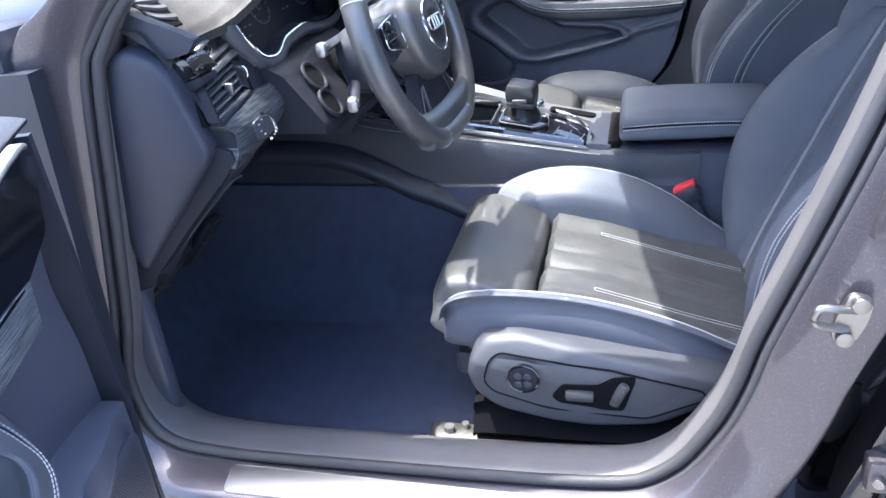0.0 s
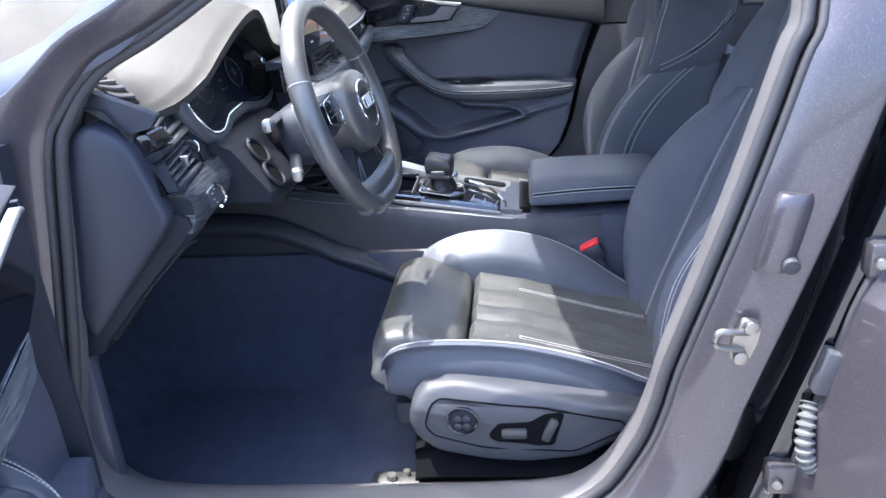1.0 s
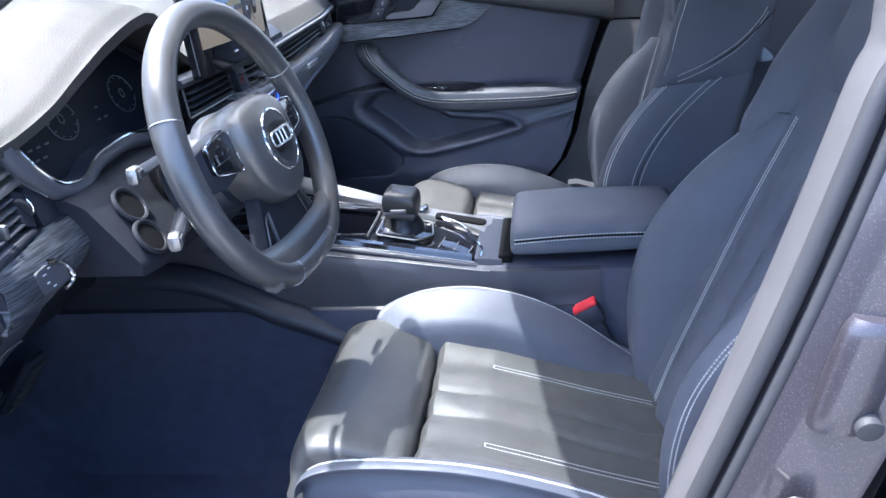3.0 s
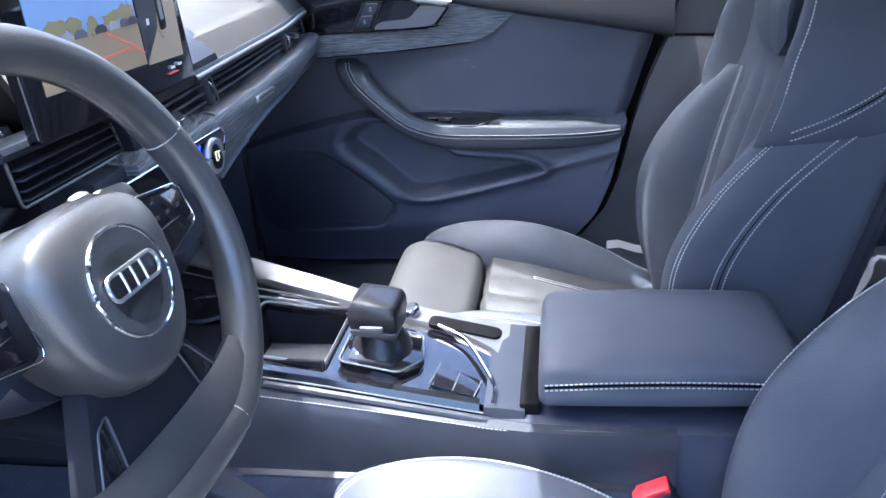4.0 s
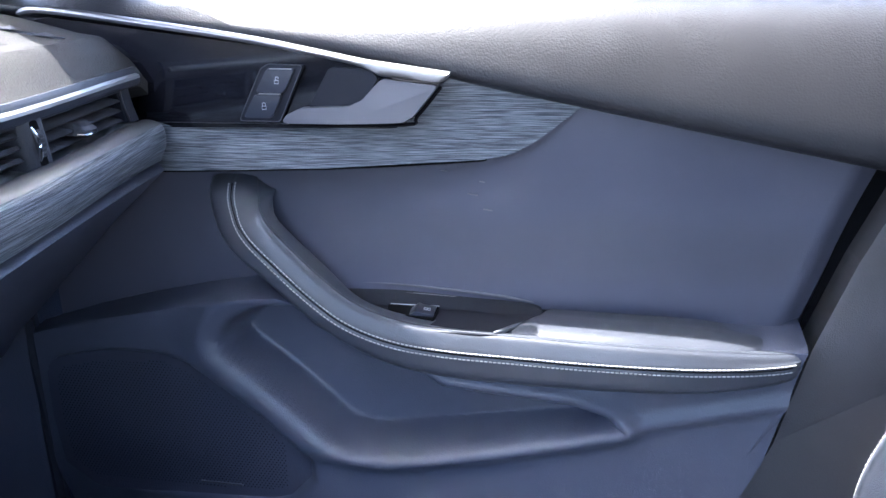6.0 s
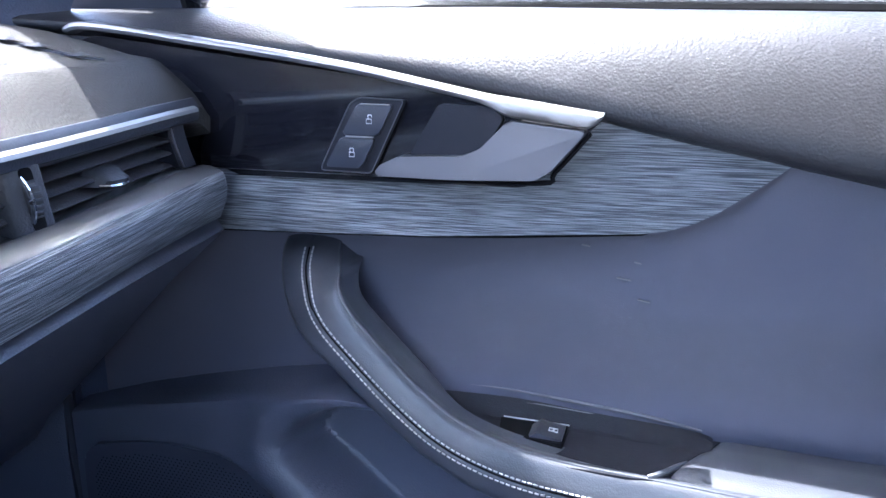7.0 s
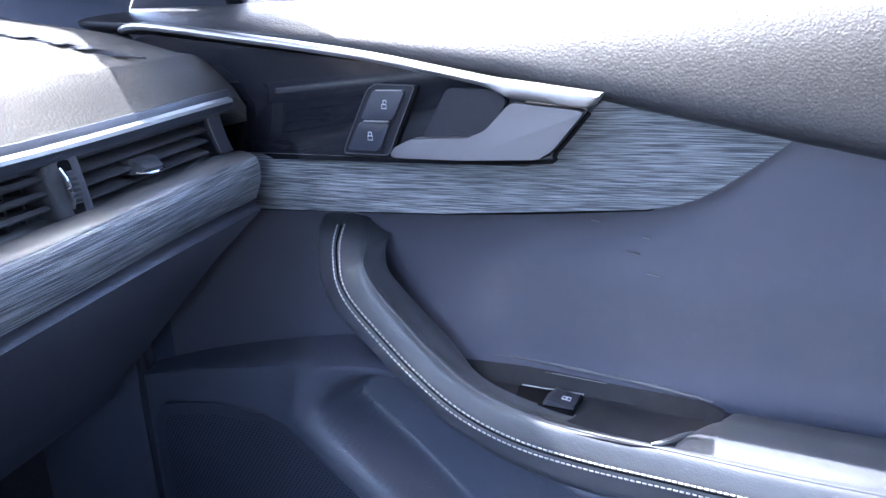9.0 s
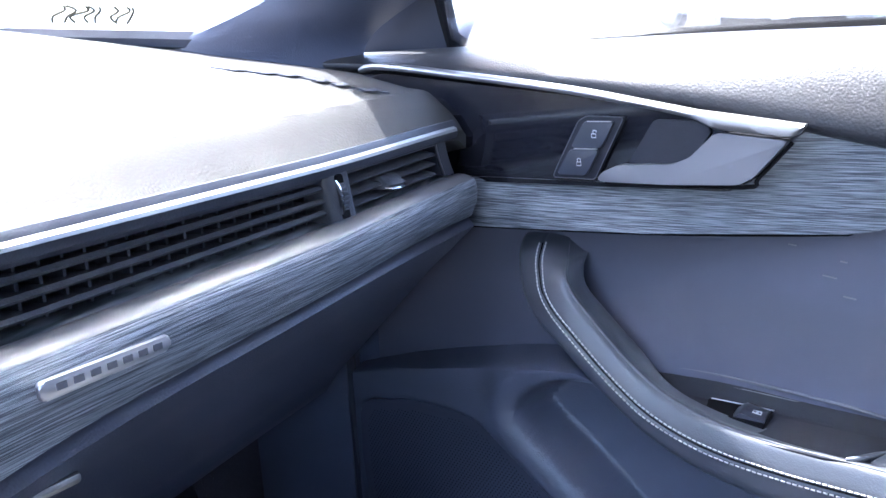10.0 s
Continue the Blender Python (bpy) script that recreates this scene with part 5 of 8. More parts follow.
for y, z, r in ((-0.483, 0.904, 0.0235), (-0.500, 0.868, 0.0225)):
    c = Vector((lean_x(z), y, z))
    up = Vector((-0.6, 0, 0.8))
    part("port_ring", tube([c + slope * 0.002 + Vector((0, 1, 0)) * r * math.cos(q) + up * r * math.sin(q) for q in (2 * math.pi * k / 36 for k in range(36))], 0.0034, 8, 1, closed=True, up=slope), MATTE_SHADE, col, "raised ring of a round port")
    # black disc on the panel stands in for the port's shaded hollow
    part("port_face", disc(c + slope * 0.0006, slope, r - 0.001, 0.003, 32), BLACK, col)

# pedals under the dash
ped = thing("foot_rest_pedals", "ribbed rubber foot rest and pedals under the dash", "pedals", at=(0, 0, 0))
for y, w in ((-0.60, 0.085), (-0.40, 0.09), (-0.26, 0.05)):
    t = Matrix.Rotation(radians(40), 3, "Y")
    p = part("pedal", rbox((-0.40, y, 0.50), (0.02, w, 0.14), 0.008, 2, t), DARK, ped)
    for k in range(6):
        part("rib", rbox(Vector((-0.40, y, 0.50)) + t @ Vector((0.012, 0, -0.055 + 0.022 * k)), (0.006, w * 0.86, 0.008), 0.002, 1, t), RUBBER, p)

# ---------------------------------------------------------------- centre console
con = thing("centre_console", "black centre console with silver rails and gear selector", "console", at=(0, 0, 0))
def deck(x):
    """Height of the console's upper surface."""
    return lerp(x, (-0.15, 0.745), (0.0, 0.712), (0.2, 0.684), (0.42, 0.648), (0.50, 0.648))
# flanks with a padded knee shelf
lift = lambda x: 0.012 * min(1, max(0, (x + 0.12) / 0.52))
for s in (-1, 1):
    flank = part("side_panel", loft([[(x, s * 0.100, deck(x) - 0.012), (x, s * 0.122, deck(x) - 0.022 + lift(x)), (x, s * 0.130, deck(x) - 0.05), (x, s * 0.135, 0.58), (x, s * 0.150, 0.55), (x, s * 0.165, 0.31), (x, s * 0.09, 0.31), (x, s * 0.09, 0.6)] for x in (-0.62, -0.30, -0.1, 0.1, 0.25, 0.45, 0.62)], 3, 2), DARK, con, "padded black leather console flank")
    part("knee_shelf", loft([[(x, s * 0.13, z + 0.012), (x, s * 0.155, z + 0.006), (x, s * 0.168, z - 0.008), (x, s * 0.160, z - 0.03), (x, s * 0.13, z - 0.035)] for x, z in ((-0.45, 0.66), (-0.25, 0.664), (-0.1, 0.652), (0.0, 0.612), (0.05, 0.586), (0.12, 0.560), (0.20, 0.52), (0.30, 0.47))], 5, 3), DARK, con)
    part("stitching", stitches(skin_line(flank, [Vector((x, s * 0.1240, deck(x) - 0.0205 + lift(x))) for x in (-0.12, 0.0, 0.1, 0.2, 0.3, 0.40, 0.43)]), 0.0050, 0.0034, 0.0005, 1), THREAD, con, "pale double stitching")
    part("edge_roll", tube([(x, s * 0.112, deck(x) - 0.006) for x in (-0.2, 0.0, 0.2, 0.41)], 0.005, 8, 3), DARK, con)
    part("tunnel_carpet", loft([[(x, s * 0.138, 0.560), (x, s * 0.1545, 0.552), (x, s * 0.166, 0.47), (x, s * 0.178, 0.39), (x, s * 0.198, 0.330), (x, s * 0.255, 0.309), (x, s * 0.255, 0.300), (x, s * 0.13, 0.300)] for x in (-0.62, -0.3, 0.0, 0.3, 0.60)], 2, 2), CARPET, con, "navy-black carpet on the tunnel side")
# satin rails running back into a curve
def rail_band():
    rings = []
    for x, y0, z0, y1, z1 in ((-0.20, 0.120, 0.782, 0.148, 0.800), (-0.10, 0.116, 0.759, 0.143, 0.775), (0.0, 0.110, 0.735, 0.137, 0.750), (0.06, 0.104, 0.721, 0.132, 0.736), (0.14, 0.086, 0.709, 0.124, 0.716),
                              (0.20, 0.074, 0.699, 0.118, 0.700), (0.27, 0.069, 0.680, 0.110, 0.681), (0.34, 0.058, 0.667, 0.104, 0.667), (0.40, 0.030, 0.656, 0.104, 0.656), (0.425, 0.0, 0.652, 0.104, 0.652)):
        rings.append([(x, y0, z0 - 0.008), (x, y0 + 0.003, z0), (x, y1 - 0.004, z1 + 0.001), (x, y1, z1 - 0.005), (x, y1 - 0.001, z1 - 0.012), (x, y0, z0 - 0.016)])
    return rings
part("rail_foot", loft([[(x, 0.070, deck(x) - 0.012), (x, 0.078, deck(x) - 0.001), (x, y0 + 0.002, z0 - 0.009), (x, y1 - 0.003, z1 - 0.010), (x, 0.128, 0.600), (x, 0.10, 0.600)] for x, y0, z0, y1, z1 in ((-0.20, 0.120, 0.782, 0.148, 0.800), (-0.10, 0.116, 0.759, 0.143, 0.775), (0.0, 0.110, 0.735, 0.137, 0.750), (0.06, 0.104, 0.721, 0.132, 0.736), (0.14, 0.086, 0.709, 0.124, 0.716), (0.20, 0.076, 0.699, 0.118, 0.700))], 3, 2), GLOSS, con, "gloss black flank below the silver rail")
part("foot_line", tube([(x, y, z) for x, y, z in ((-0.18, 0.102, 0.762), (-0.05, 0.097, 0.733), (0.04, 0.093, 0.714), (0.12, 0.083, 0.703), (0.19, 0.076, 0.694))], 0.0013, 6, 3), SILVER, con)
for s in (1,):
    part("silver_rail", loft(rail_band(), 5, 1), SILVER, con, "broad satin silver console rail")
part("gloss_edge", loft([[(x, -0.086, deck(x) + 0.001), (x, -0.088, deck(x) + 0.006), (x, -0.098, deck(x) + 0.005), (x, -0.102, deck(x) - 0.004), (x, -0.098, deck(x) - 0.012), (x, -0.086, deck(x) - 0.012)] for x in (-0.16, 0.0, 0.2, 0.33, 0.40)], 4, 1), GLOSS, con, "gloss black console edge")
part("edge_line", tube([(x, -0.103, deck(x) - 0.003) for x in (-0.16, 0.0, 0.2, 0.33, 0.405)], 0.0011, 6, 3), SILVER, con)
part("rear_rail", tube([(0.33, 0.060, deck(0.33) + 0.008), (0.37, 0.035, deck(0.37) + 0.008), (0.40, -0.02, deck(0.40) + 0.006), (0.415, -0.06, deck(0.41) + 0.006), (0.415, -0.095, deck(0.41) + 0.004)], 0.0028, 8, 5), CHROME, con)
# gloss deck, cut for the storage bin
for a0, b0, a1, b1 in ((-0.20, -0.088, 0.09, 0.082), (0.205, -0.088, 0.415, 0.072), (0.088, -0.088, 0.207, -0.062), (0.088, 0.064, 0.207, 0.082)):
    bm = slab([(a0, b0), (a1, b0), (a1, b1), (a0, b1)], lambda a, b, d: (a, b, deck(a) - 0.002 - d), 0.008)
    part("gloss_deck", bm, GLOSS, con, "gloss black console surface", smooth=False)
bn = part("storage_bin", slab([(0.085, -0.066), (0.21, -0.066), (0.21, 0.068), (0.085, 0.068)], lambda a, b, d: (a, b, 0.635 - d), 0.01), TRIM_GREY, con, "open grey storage tray")
for c, sz in (((0.085, 0.0, 0.665), (0.006, 0.136, 0.066)), ((0.209, 0.0, 0.658), (0.006, 0.136, 0.055)), ((0.147, -0.066, 0.662), (0.124, 0.006, 0.06)), ((0.147, 0.068, 0.662), (0.124, 0.006, 0.06))):
    part("bin_wall", rbox(c, sz, 0.002, 1), MATTE_SHADE, bn)
part("bin_rim", tube([(a, b, deck(a) + 0.001) for a, b in rounded([(0.086, -0.066), (0.208, -0.066), (0.208, 0.068), (0.086, 0.068)], 0.012)], 0.002, 6, 1, closed=True), SILVER, bn)
for x, y, r in ((0.02, 0.025, 0.036), (-0.02, -0.045, 0.036)):
    cup = part("cup_holder", tube([(x + r * math.cos(a), y + r * math.sin(a), deck(x) + 0.001) for a in (2 * math.pi * k / 32 for k in range(32))], 0.003, 6, 1, closed=True), DARK, con)
    part("cup_well", disc((x, y, deck(x) + 0.0), (-0.16, 0, 1), r - 0.002, 0.003, 32), BLACK, cup)
    part("cup_arc", tube([(x + (r - 0.004) * math.cos(a), y + (r - 0.004) * math.sin(a), deck(x) + 0.003) for a in (0.6 + 0.15 * k for k in range(10))], 0.0012, 6, 1), CHROME, cup)
part("bin_strip", tube([(0.03, 0.074, deck(0.03) + 0.004), (0.12, 0.072, deck(0.12) + 0.004), (0.205, 0.070, deck(0.205) + 0.004)], 0.002, 6, 3), SILVER, con)
# gear selector
gs = part("selector_base", slab(rounded([(0.225, -0.062), (0.30, -0.066), (0.325, -0.03), (0.315, 0.03), (0.225, 0.030)], 0.01), lambda a, b, d: (a, b, deck(a) + 0.008 - d), 0.014, 0.003), GLOSS, con, "gloss black gear selector base")
part("gate_plate", slab(rounded([(0.236, -0.056), (0.292, -0.056), (0.292, -0.030), (0.236, -0.030)], 0.004), lambda a, b, d: (a, b, deck(a) + 0.0105 - d), 0.004), DARK, gs)
part("base_edge", tube([(a, b, deck(a) + 0.0082) for a, b in rounded([(0.225, -0.062), (0.30, -0.066), (0.325, -0.03), (0.315, 0.03), (0.225, 0.030)], 0.01)], 0.0012, 6, 1, closed=True), SILVER, gs)
for k, c in enumerate((WHITE_PRINT, WHITE_PRINT, RED, WHITE_PRINT)):
    part("gate_mark", rbox((0.243 + 0.013 * k, -0.042, deck(0.25) + 0.0112), (0.005, 0.006, 0.001), 0), c, gs)
part("selector_boot", loft([[(0.268 + r * math.cos(a) * 0.9, -0.010 + r * math.sin(a), z) for a in (2 * math.pi * k / 10 for k in range(10))] for r, z in ((0.044, 0.676), (0.041, 0.686), (0.033, 0.698), (0.026, 0.708))], 3, 2), KNOB, con, "creased leather selector boot")
head = [[(0.238, -0.052), (0.245, -0.058), (0.300, -0.058), (0.310, -0.045), (0.312, 0.010), (0.305, 0.022), (0.250, 0.022), (0.240, 0.012)]]
def head_ring(k, z, s):
    s *= 0.82
    z -= 0.010
    return [(0.270 + (a - 0.275) * s + k, -0.016 + (b + 0.018) * s, z - 0.10 * (a - 0.275)) for a, b in head[0]]
kn = part("selector_knob", loft([head_ring(0, 0.722, 0.62), head_ring(0, 0.730, 0.92), head_ring(0, 0.745, 1.0), head_ring(0, 0.757, 0.96), head_ring(0, 0.765, 0.80), head_ring(0, 0.768, 0.4)], 3, 3), KNOB, con, "padded black leather selector head")
part("knob_band", loft([head_ring(0, 0.716, 0.70), head_ring(0, 0.722, 0.90), head_ring(0, 0.7285, 0.97), head_ring(0, 0.731, 0.90)], 2, 3), BRUSHED, kn)
part("knob_button", rbox((0.268, -0.050, 0.725), (0.030, 0.006, 0.009), 0.003), BRUSHED, kn)
btn = part("button_panel", slab(rounded([(0.338, -0.070), (0.392, -0.080), (0.398, -0.045), (0.345, -0.022)], 0.005), lambda a, b, d: (a, b, deck(a) + 0.0015 - d), 0.005, 0.0008), GLOSS, con, "dark button panel behind the selector")
for a0, b0, a1, b1 in ((0.338, -0.070, 0.345, -0.022), (0.366, -0.0755, 0.371, -0.034), (0.392, -0.080, 0.398, -0.045)):
    part("button_line", tube([(a0, b0, deck(a0) + 0.0018), (a1, b1, deck(a1) + 0.0018)], 0.0009, 6, 1), SILVER, btn)
part("start_button", disc((0.287, 0.084, deck(0.287) + 0.010), (-0.16, 0, 1), 0.014, 0.012, 32, 0.002), CHROME, con, "round chrome start button")
part("start_cap", disc((0.287, 0.084, deck(0.287) + 0.014), (-0.16, 0, 1), 0.010, 0.006, 32, 0.001), DARK, con)
part("key_slot", slab(rounded([(0.315, 0.058), (0.412, 0.050), (0.416, 0.078), (0.318, 0.086)], 0.01), lambda a, b, d: (a, b, deck(a) + 0.0085 - d), 0.006, 0.001), BLACK, con, "narrow black key tray")
# rear pad of the console, well and armrest lid
part("rear_block", loft([[(x, -0.115, 0.42), (x, -0.125, 0.56), (x, -0.118, 0.628), (x, -0.095, 0.640), (x, 0.095, 0.640), (x, 0.118, 0.628), (x, 0.125, 0.56), (x, 0.115, 0.42)] for x in (0.412, 0.45, 0.55, 0.65, 0.80)], 3, 2), VINYL, con, "dark grey rear console body")
part("console_shoulder", loft([[(x, -0.104, z - 0.02), (x, -0.098, z), (x, -0.03, z + 0.002), (x, 0.05, z + 0.002), (x, 0.098, z), (x, 0.104, z - 0.02)] for x, z in ((0.405, 0.652), (0.43, 0.651), (0.452, 0.648))], 3, 1), DARK, con)
# solid black box stands in for the shade in the slot below the lid
part("armrest_well", rbox((0.458, 0.0, 0.645), (0.024, 0.185, 0.020), 0.003), BLACK, con)
lid = thing("armrest_lid", "padded dark leather armrest lid with double stitching", "armrest", at=(0, 0, 0))
def lid_ring(x, s, lo, hi):
    return [(x, -0.095 * s, lo + 0.006), (x, -0.100 * s, (lo + hi) / 2), (x, -0.088 * s, hi - 0.006), (x, -0.04, hi), (x, 0.04, hi + 0.001), (x, 0.088 * s, hi - 0.005), (x, 0.100 * s, (lo + hi) / 2), (x, 0.095 * s, lo + 0.006), (x, 0.0, lo)]
part("lid_pad", loft([lid_ring(0.468, 0.88, 0.662, 0.692), lid_ring(0.472, 0.97, 0.652, 0.706), lid_ring(0.49, 1.0, 0.650, 0.714), lid_ring(0.58, 1.0, 0.652, 0.718), lid_ring(0.68, 1.0, 0.656, 0.718), lid_ring(0.74, 1.0, 0.660, 0.716), lid_ring(0.755, 0.95, 0.668, 0.708)], 4, 4), LEATHER, lid, "padded lid")
for s in (-1, 1):
    for dz in (0, 0.007):
        part("stitching", stitches([(x, s * 0.1012, z + dz) for x, z in ((0.476, 0.679), (0.56, 0.685), (0.65, 0.688), (0.745, 0.688))], 0.0055, 0.0036, 0.0009), THREAD, lid)
part("lid_seam", tube([(x, -0.1005, z + 0.0035) for x, z in ((0.476, 0.679), (0.56, 0.685), (0.65, 0.688), (0.745, 0.688))], 0.0014, 6, 3), BLACK, lid)

# ---------------------------------------------------------------- front seats
SATIN_GREY = material("satin_grey_plastic", (0.045, 0.046, 0.05), 0.26)
SCUFF = material("pale_scuff", (0.16, 0.16, 0.17), 0.8)


def front_seat(sgn, label):
    """A sports seat; sgn -1 is the driver's. Local u runs outboard from the seat's middle."""
    st = thing("front_seat", label, "car seat", "front seats", at=(0, 0, 0))
    P = lambda x, u, z: Vector((x, sgn * (0.375 + u), z))

    # middle of the cushion, with lengthwise flutes
    def insert_z(x):
        return lerp(x, (0.34, 0.550), (0.36, 0.5525), (0.445, 0.538), (0.56, 0.506), (0.66, 0.476), (0.74, 0.462))

    def insert(a, b):
        x, u = 0.3515 + 0.365 * a, -0.155 + 0.31 * b
        z = insert_z(x) + 0.012 * (abs(u) / 0.15) ** 3
        z -= 0.006 * (bump(u, -0.030, 0.006) + bump(u, 0.030, 0.006)) * (0.6 + 0.4 * math.cos(9 * a))
        z -= 0.003 * (bump(u, -0.099, 0.004) + bump(u, 0.099, 0.004)) * ease((x - 0.43) / 0.03)
        z += 0.003 * math.cos(u * 95) * (1 - a)
        z -= 0.016 * (1 - ease(a / 0.035)) + 0.001 * noise.noise((x * 30, u * 30, sgn))
        return P(x, u, z)
    part("cushion_panel", cushion(insert, lambda i, j: P(0.3515 + 0.365 * i, -0.155 + 0.31 * j, 0.43), 60, 72), LEATHER_WORN, st, "fluted smooth leather cushion panel, creased with use")
    # thigh rest in front of a narrow gap
    def thigh(x, top, lo, s=1.0):
        top += 0.012 if sgn > 0 else 0.0
        return [P(x, -0.186 * s, lo), P(x, -0.190 * s, top - 0.024), P(x, -0.165 * s, top - 0.002), P(x, -0.08, top), P(x, 0.0, top - 0.002), P(x, 0.08, top), P(x, 0.145 * s, top - 0.004), P(x, 0.165 * s, top - 0.03), P(x, 0.16 * s, lo)]
    part("thigh_rest", loft([thigh(0.186, 0.548, 0.528, 0.93), thigh(0.188, 0.562, 0.512, 0.98), thigh(0.200, 0.579, 0.495), thigh(0.230, 0.590, 0.47), thigh(0.27, 0.586, 0.44), thigh(0.31, 0.574, 0.44), thigh(0.336, 0.562, 0.44), thigh(0.346, 0.545, 0.44, 0.98)], 4, 4), LEATHER_WORN, st, "rounded leather thigh rest")
    # side bolsters
    def side(x, top, s, base, w0=0.142, w1=0.232):
        return [P(x, s * w0, base), P(x, s * w0, top - 0.055), P(x, s * (w0 + 0.018), top - 0.022), P(x, s * (w0 + 0.05), top - 0.002), P(x, s * (w0 + 0.068), top), P(x, s * (w1 - 0.008), top - 0.014), P(x, s * w1, top - 0.045), P(x, s * (w1 - 0.008), base)]
    inner = [(0.235, 0.572, 0.150, 0.205), (0.25, 0.592, 0.148, 0.215), (0.29, 0.614, 0.145, 0.226), (0.35, 0.628, 0.143, 0.232), (0.42, 0.628, 0.142, 0.234), (0.50, 0.608, 0.142, 0.232), (0.57, 0.572, 0.142, 0.228), (0.63, 0.530, 0.142, 0.222), (0.69, 0.490, 0.142, 0.215)]
    in_b = part("inner_bolster", loft([side(x, t, -1, 0.44, a, b) for x, t, a, b in inner], 4, 4), LEATHER, st, "raised leather cushion bolster")
    up = 0.026 if sgn > 0 else 0.0                   # the passenger's outer bolster is fuller
    outer = [(0.212, 0.545, 0.150, 0.195), (0.222, 0.572, 0.148, 0.206), (0.26, 0.588, 0.146, 0.212), (0.33, 0.592, 0.144, 0.216), (0.42, 0.586, 0.142, 0.216), (0.50, 0.570, 0.142, 0.216), (0.58, 0.545, 0.142, 0.214), (0.64, 0.518, 0.142, 0.210), (0.70, 0.492, 0.142, 0.206)]
    outer = [(x, t + up * math.sin(math.pi * min(1, (x - 0.20) / 0.42)), a, b + 0.6 * up) for x, t, a, b in outer]
    out_b = part("outer_bolster", loft([side(x, t, 1, 0.49, a, b) for x, t, a, b in outer], 4, 4), LEATHER, st, "leather cushion bolster, shiny at the edge")
    part("cushion_underside", rbox(P(0.45, 0, 0.435), (0.46, 0.36, 0.05), 0.015), DARK, st)
    # double rows of stitching
    for u in (-0.099, 0.099):
        for du in (-0.004, 0.004):
            part("stitching", stitches([P(x, u + du, insert_z(x) + 0.0048) for x in (0.445, 0.52, 0.6, 0.69)], 0.0050, 0.0040, 0.0006), THREAD, st)
        part("stitch_end", stitches([P(0.444, u - 0.004, insert_z(0.444) + 0.005), P(0.444, u + 0.004, insert_z(0.444) + 0.005)], 0.004, 0.0036, 0.0009), THREAD, st)
    for du in (0.0, 0.007):
        part("stitching", stitches(skin_line(in_b, [P(x, -(b - 0.014 - du), t - 0.005 + du * 0.5) for x, t, a, b in inner]), 0.0048, 0.0033, 0.00095, 1), THREAD, st)
        part("stitching", stitches(skin_line(out_b, [P(x, b - 0.020 - du * 0.8, t - 0.004 + du * 0.4) for x, t, a, b in outer[1:]]), 0.0048, 0.0033, 0.00095, 1), THREAD, st)

    # backrest
    lean = 0.20 if sgn < 0 else 0.0                  # the driver's back is let down further
    tip = lambda z: lean * max(0, z - 0.50)

    def xc(z):
        return tip(z) + lerp(z, (0.45, 0.695), (0.55, 0.712), (0.69, 0.742), (0.80, 0.768), (0.918, 0.802), (1.0, 0.822), (1.1, 0.842), (1.25, 0.868))

    def back(a, b):
        z = 0.455 + 0.665 * a
        k = (z - 0.455) / 0.535
        u = (-1 + 2 * b) * lerp(z, (0.455, 0.165), (0.90, 0.168), (0.98, 0.150), (1.12, 0.120))
        fade = 1 - ease((z - 0.86) / 0.10)
        x = xc(z) - 0.010 * (abs(u) / 0.15) ** 2 - 0.012 * ease((z - 0.93) / 0.10)
        w = 0.032 + 0.012 * k
        x += 0.005 * (bump(u, -w, 0.006) + bump(u, w, 0.006)) * (0.5 + 0.5 * math.sin(2.6 * k + 0.2)) * fade
        s = 0.090 + 0.045 * k ** 1.5
        x += 0.003 * (bump(u, -s, 0.004) + bump(u, s, 0.004)) * (1 - ease((z - 0.91) / 0.02))
        x -= 0.004 * math.cos(u * 90) * fade
        x += 0.0015 * noise.noise((z * 25, u * 25, sgn * 3))
        return P(x, u, z)
    part("back_panel", cushion(back, lambda i, j: P(0.86 + tip(0.455 + 0.665 * i), (-0.165 + 0.33 * j) * (1 - 0.3 * i), 0.455 + 0.665 * i), 76, 60), LEATHER, st, "fluted leather back panel")
    def wing(z, xb, uo, s, uin=0.128):
        c, xb = xc(z), xb + tip(z)
        return [P(c + 0.02, s * uin, z), P(c - 0.012, s * (uin + 0.008), z), P((xb + c) / 2 - 0.018, s * (uin + 0.03), z), P(xb + 0.004, s * (uo - 0.045), z), P(xb, s * (uo - 0.028), z), P(xb + 0.014, s * (uo - 0.008), z),
                P(xb + 0.05, s * uo, z), P(c + 0.07, s * (uo + 0.004), z), P(c + 0.125, s * (uo - 0.012), z), P(c + 0.13, s * uin, z)]
    wings = [(0.462, 0.690, 0.205, 0.13), (0.50, 0.668, 0.218, 0.13), (0.56, 0.648, 0.226, 0.13), (0.63, 0.636, 0.232, 0.13), (0.70, 0.637, 0.236, 0.13), (0.76, 0.655, 0.238, 0.13), (0.82, 0.690, 0.237, 0.133), (0.87, 0.734, 0.232, 0.138), (0.90, 0.768, 0.225, 0.142), (0.914, 0.786, 0.214, 0.146)]
    for s, nm in ((-1, "inner_wing"), (1, "outer_wing")):
        wg = part(nm, loft([wing(z, xb, uo, s, ui) for z, xb, uo, ui in wings], 4, 4), LEATHER, st, "deep leather backrest bolster")
        part("wing_piping", tube([P(xb + tip(z) + 0.052 + 0.004 * k, s * (uo + 0.0015), z) for k, (z, xb, uo, ui) in enumerate(wings[:-1])], 0.0008, 6, 4), BLACK, st)
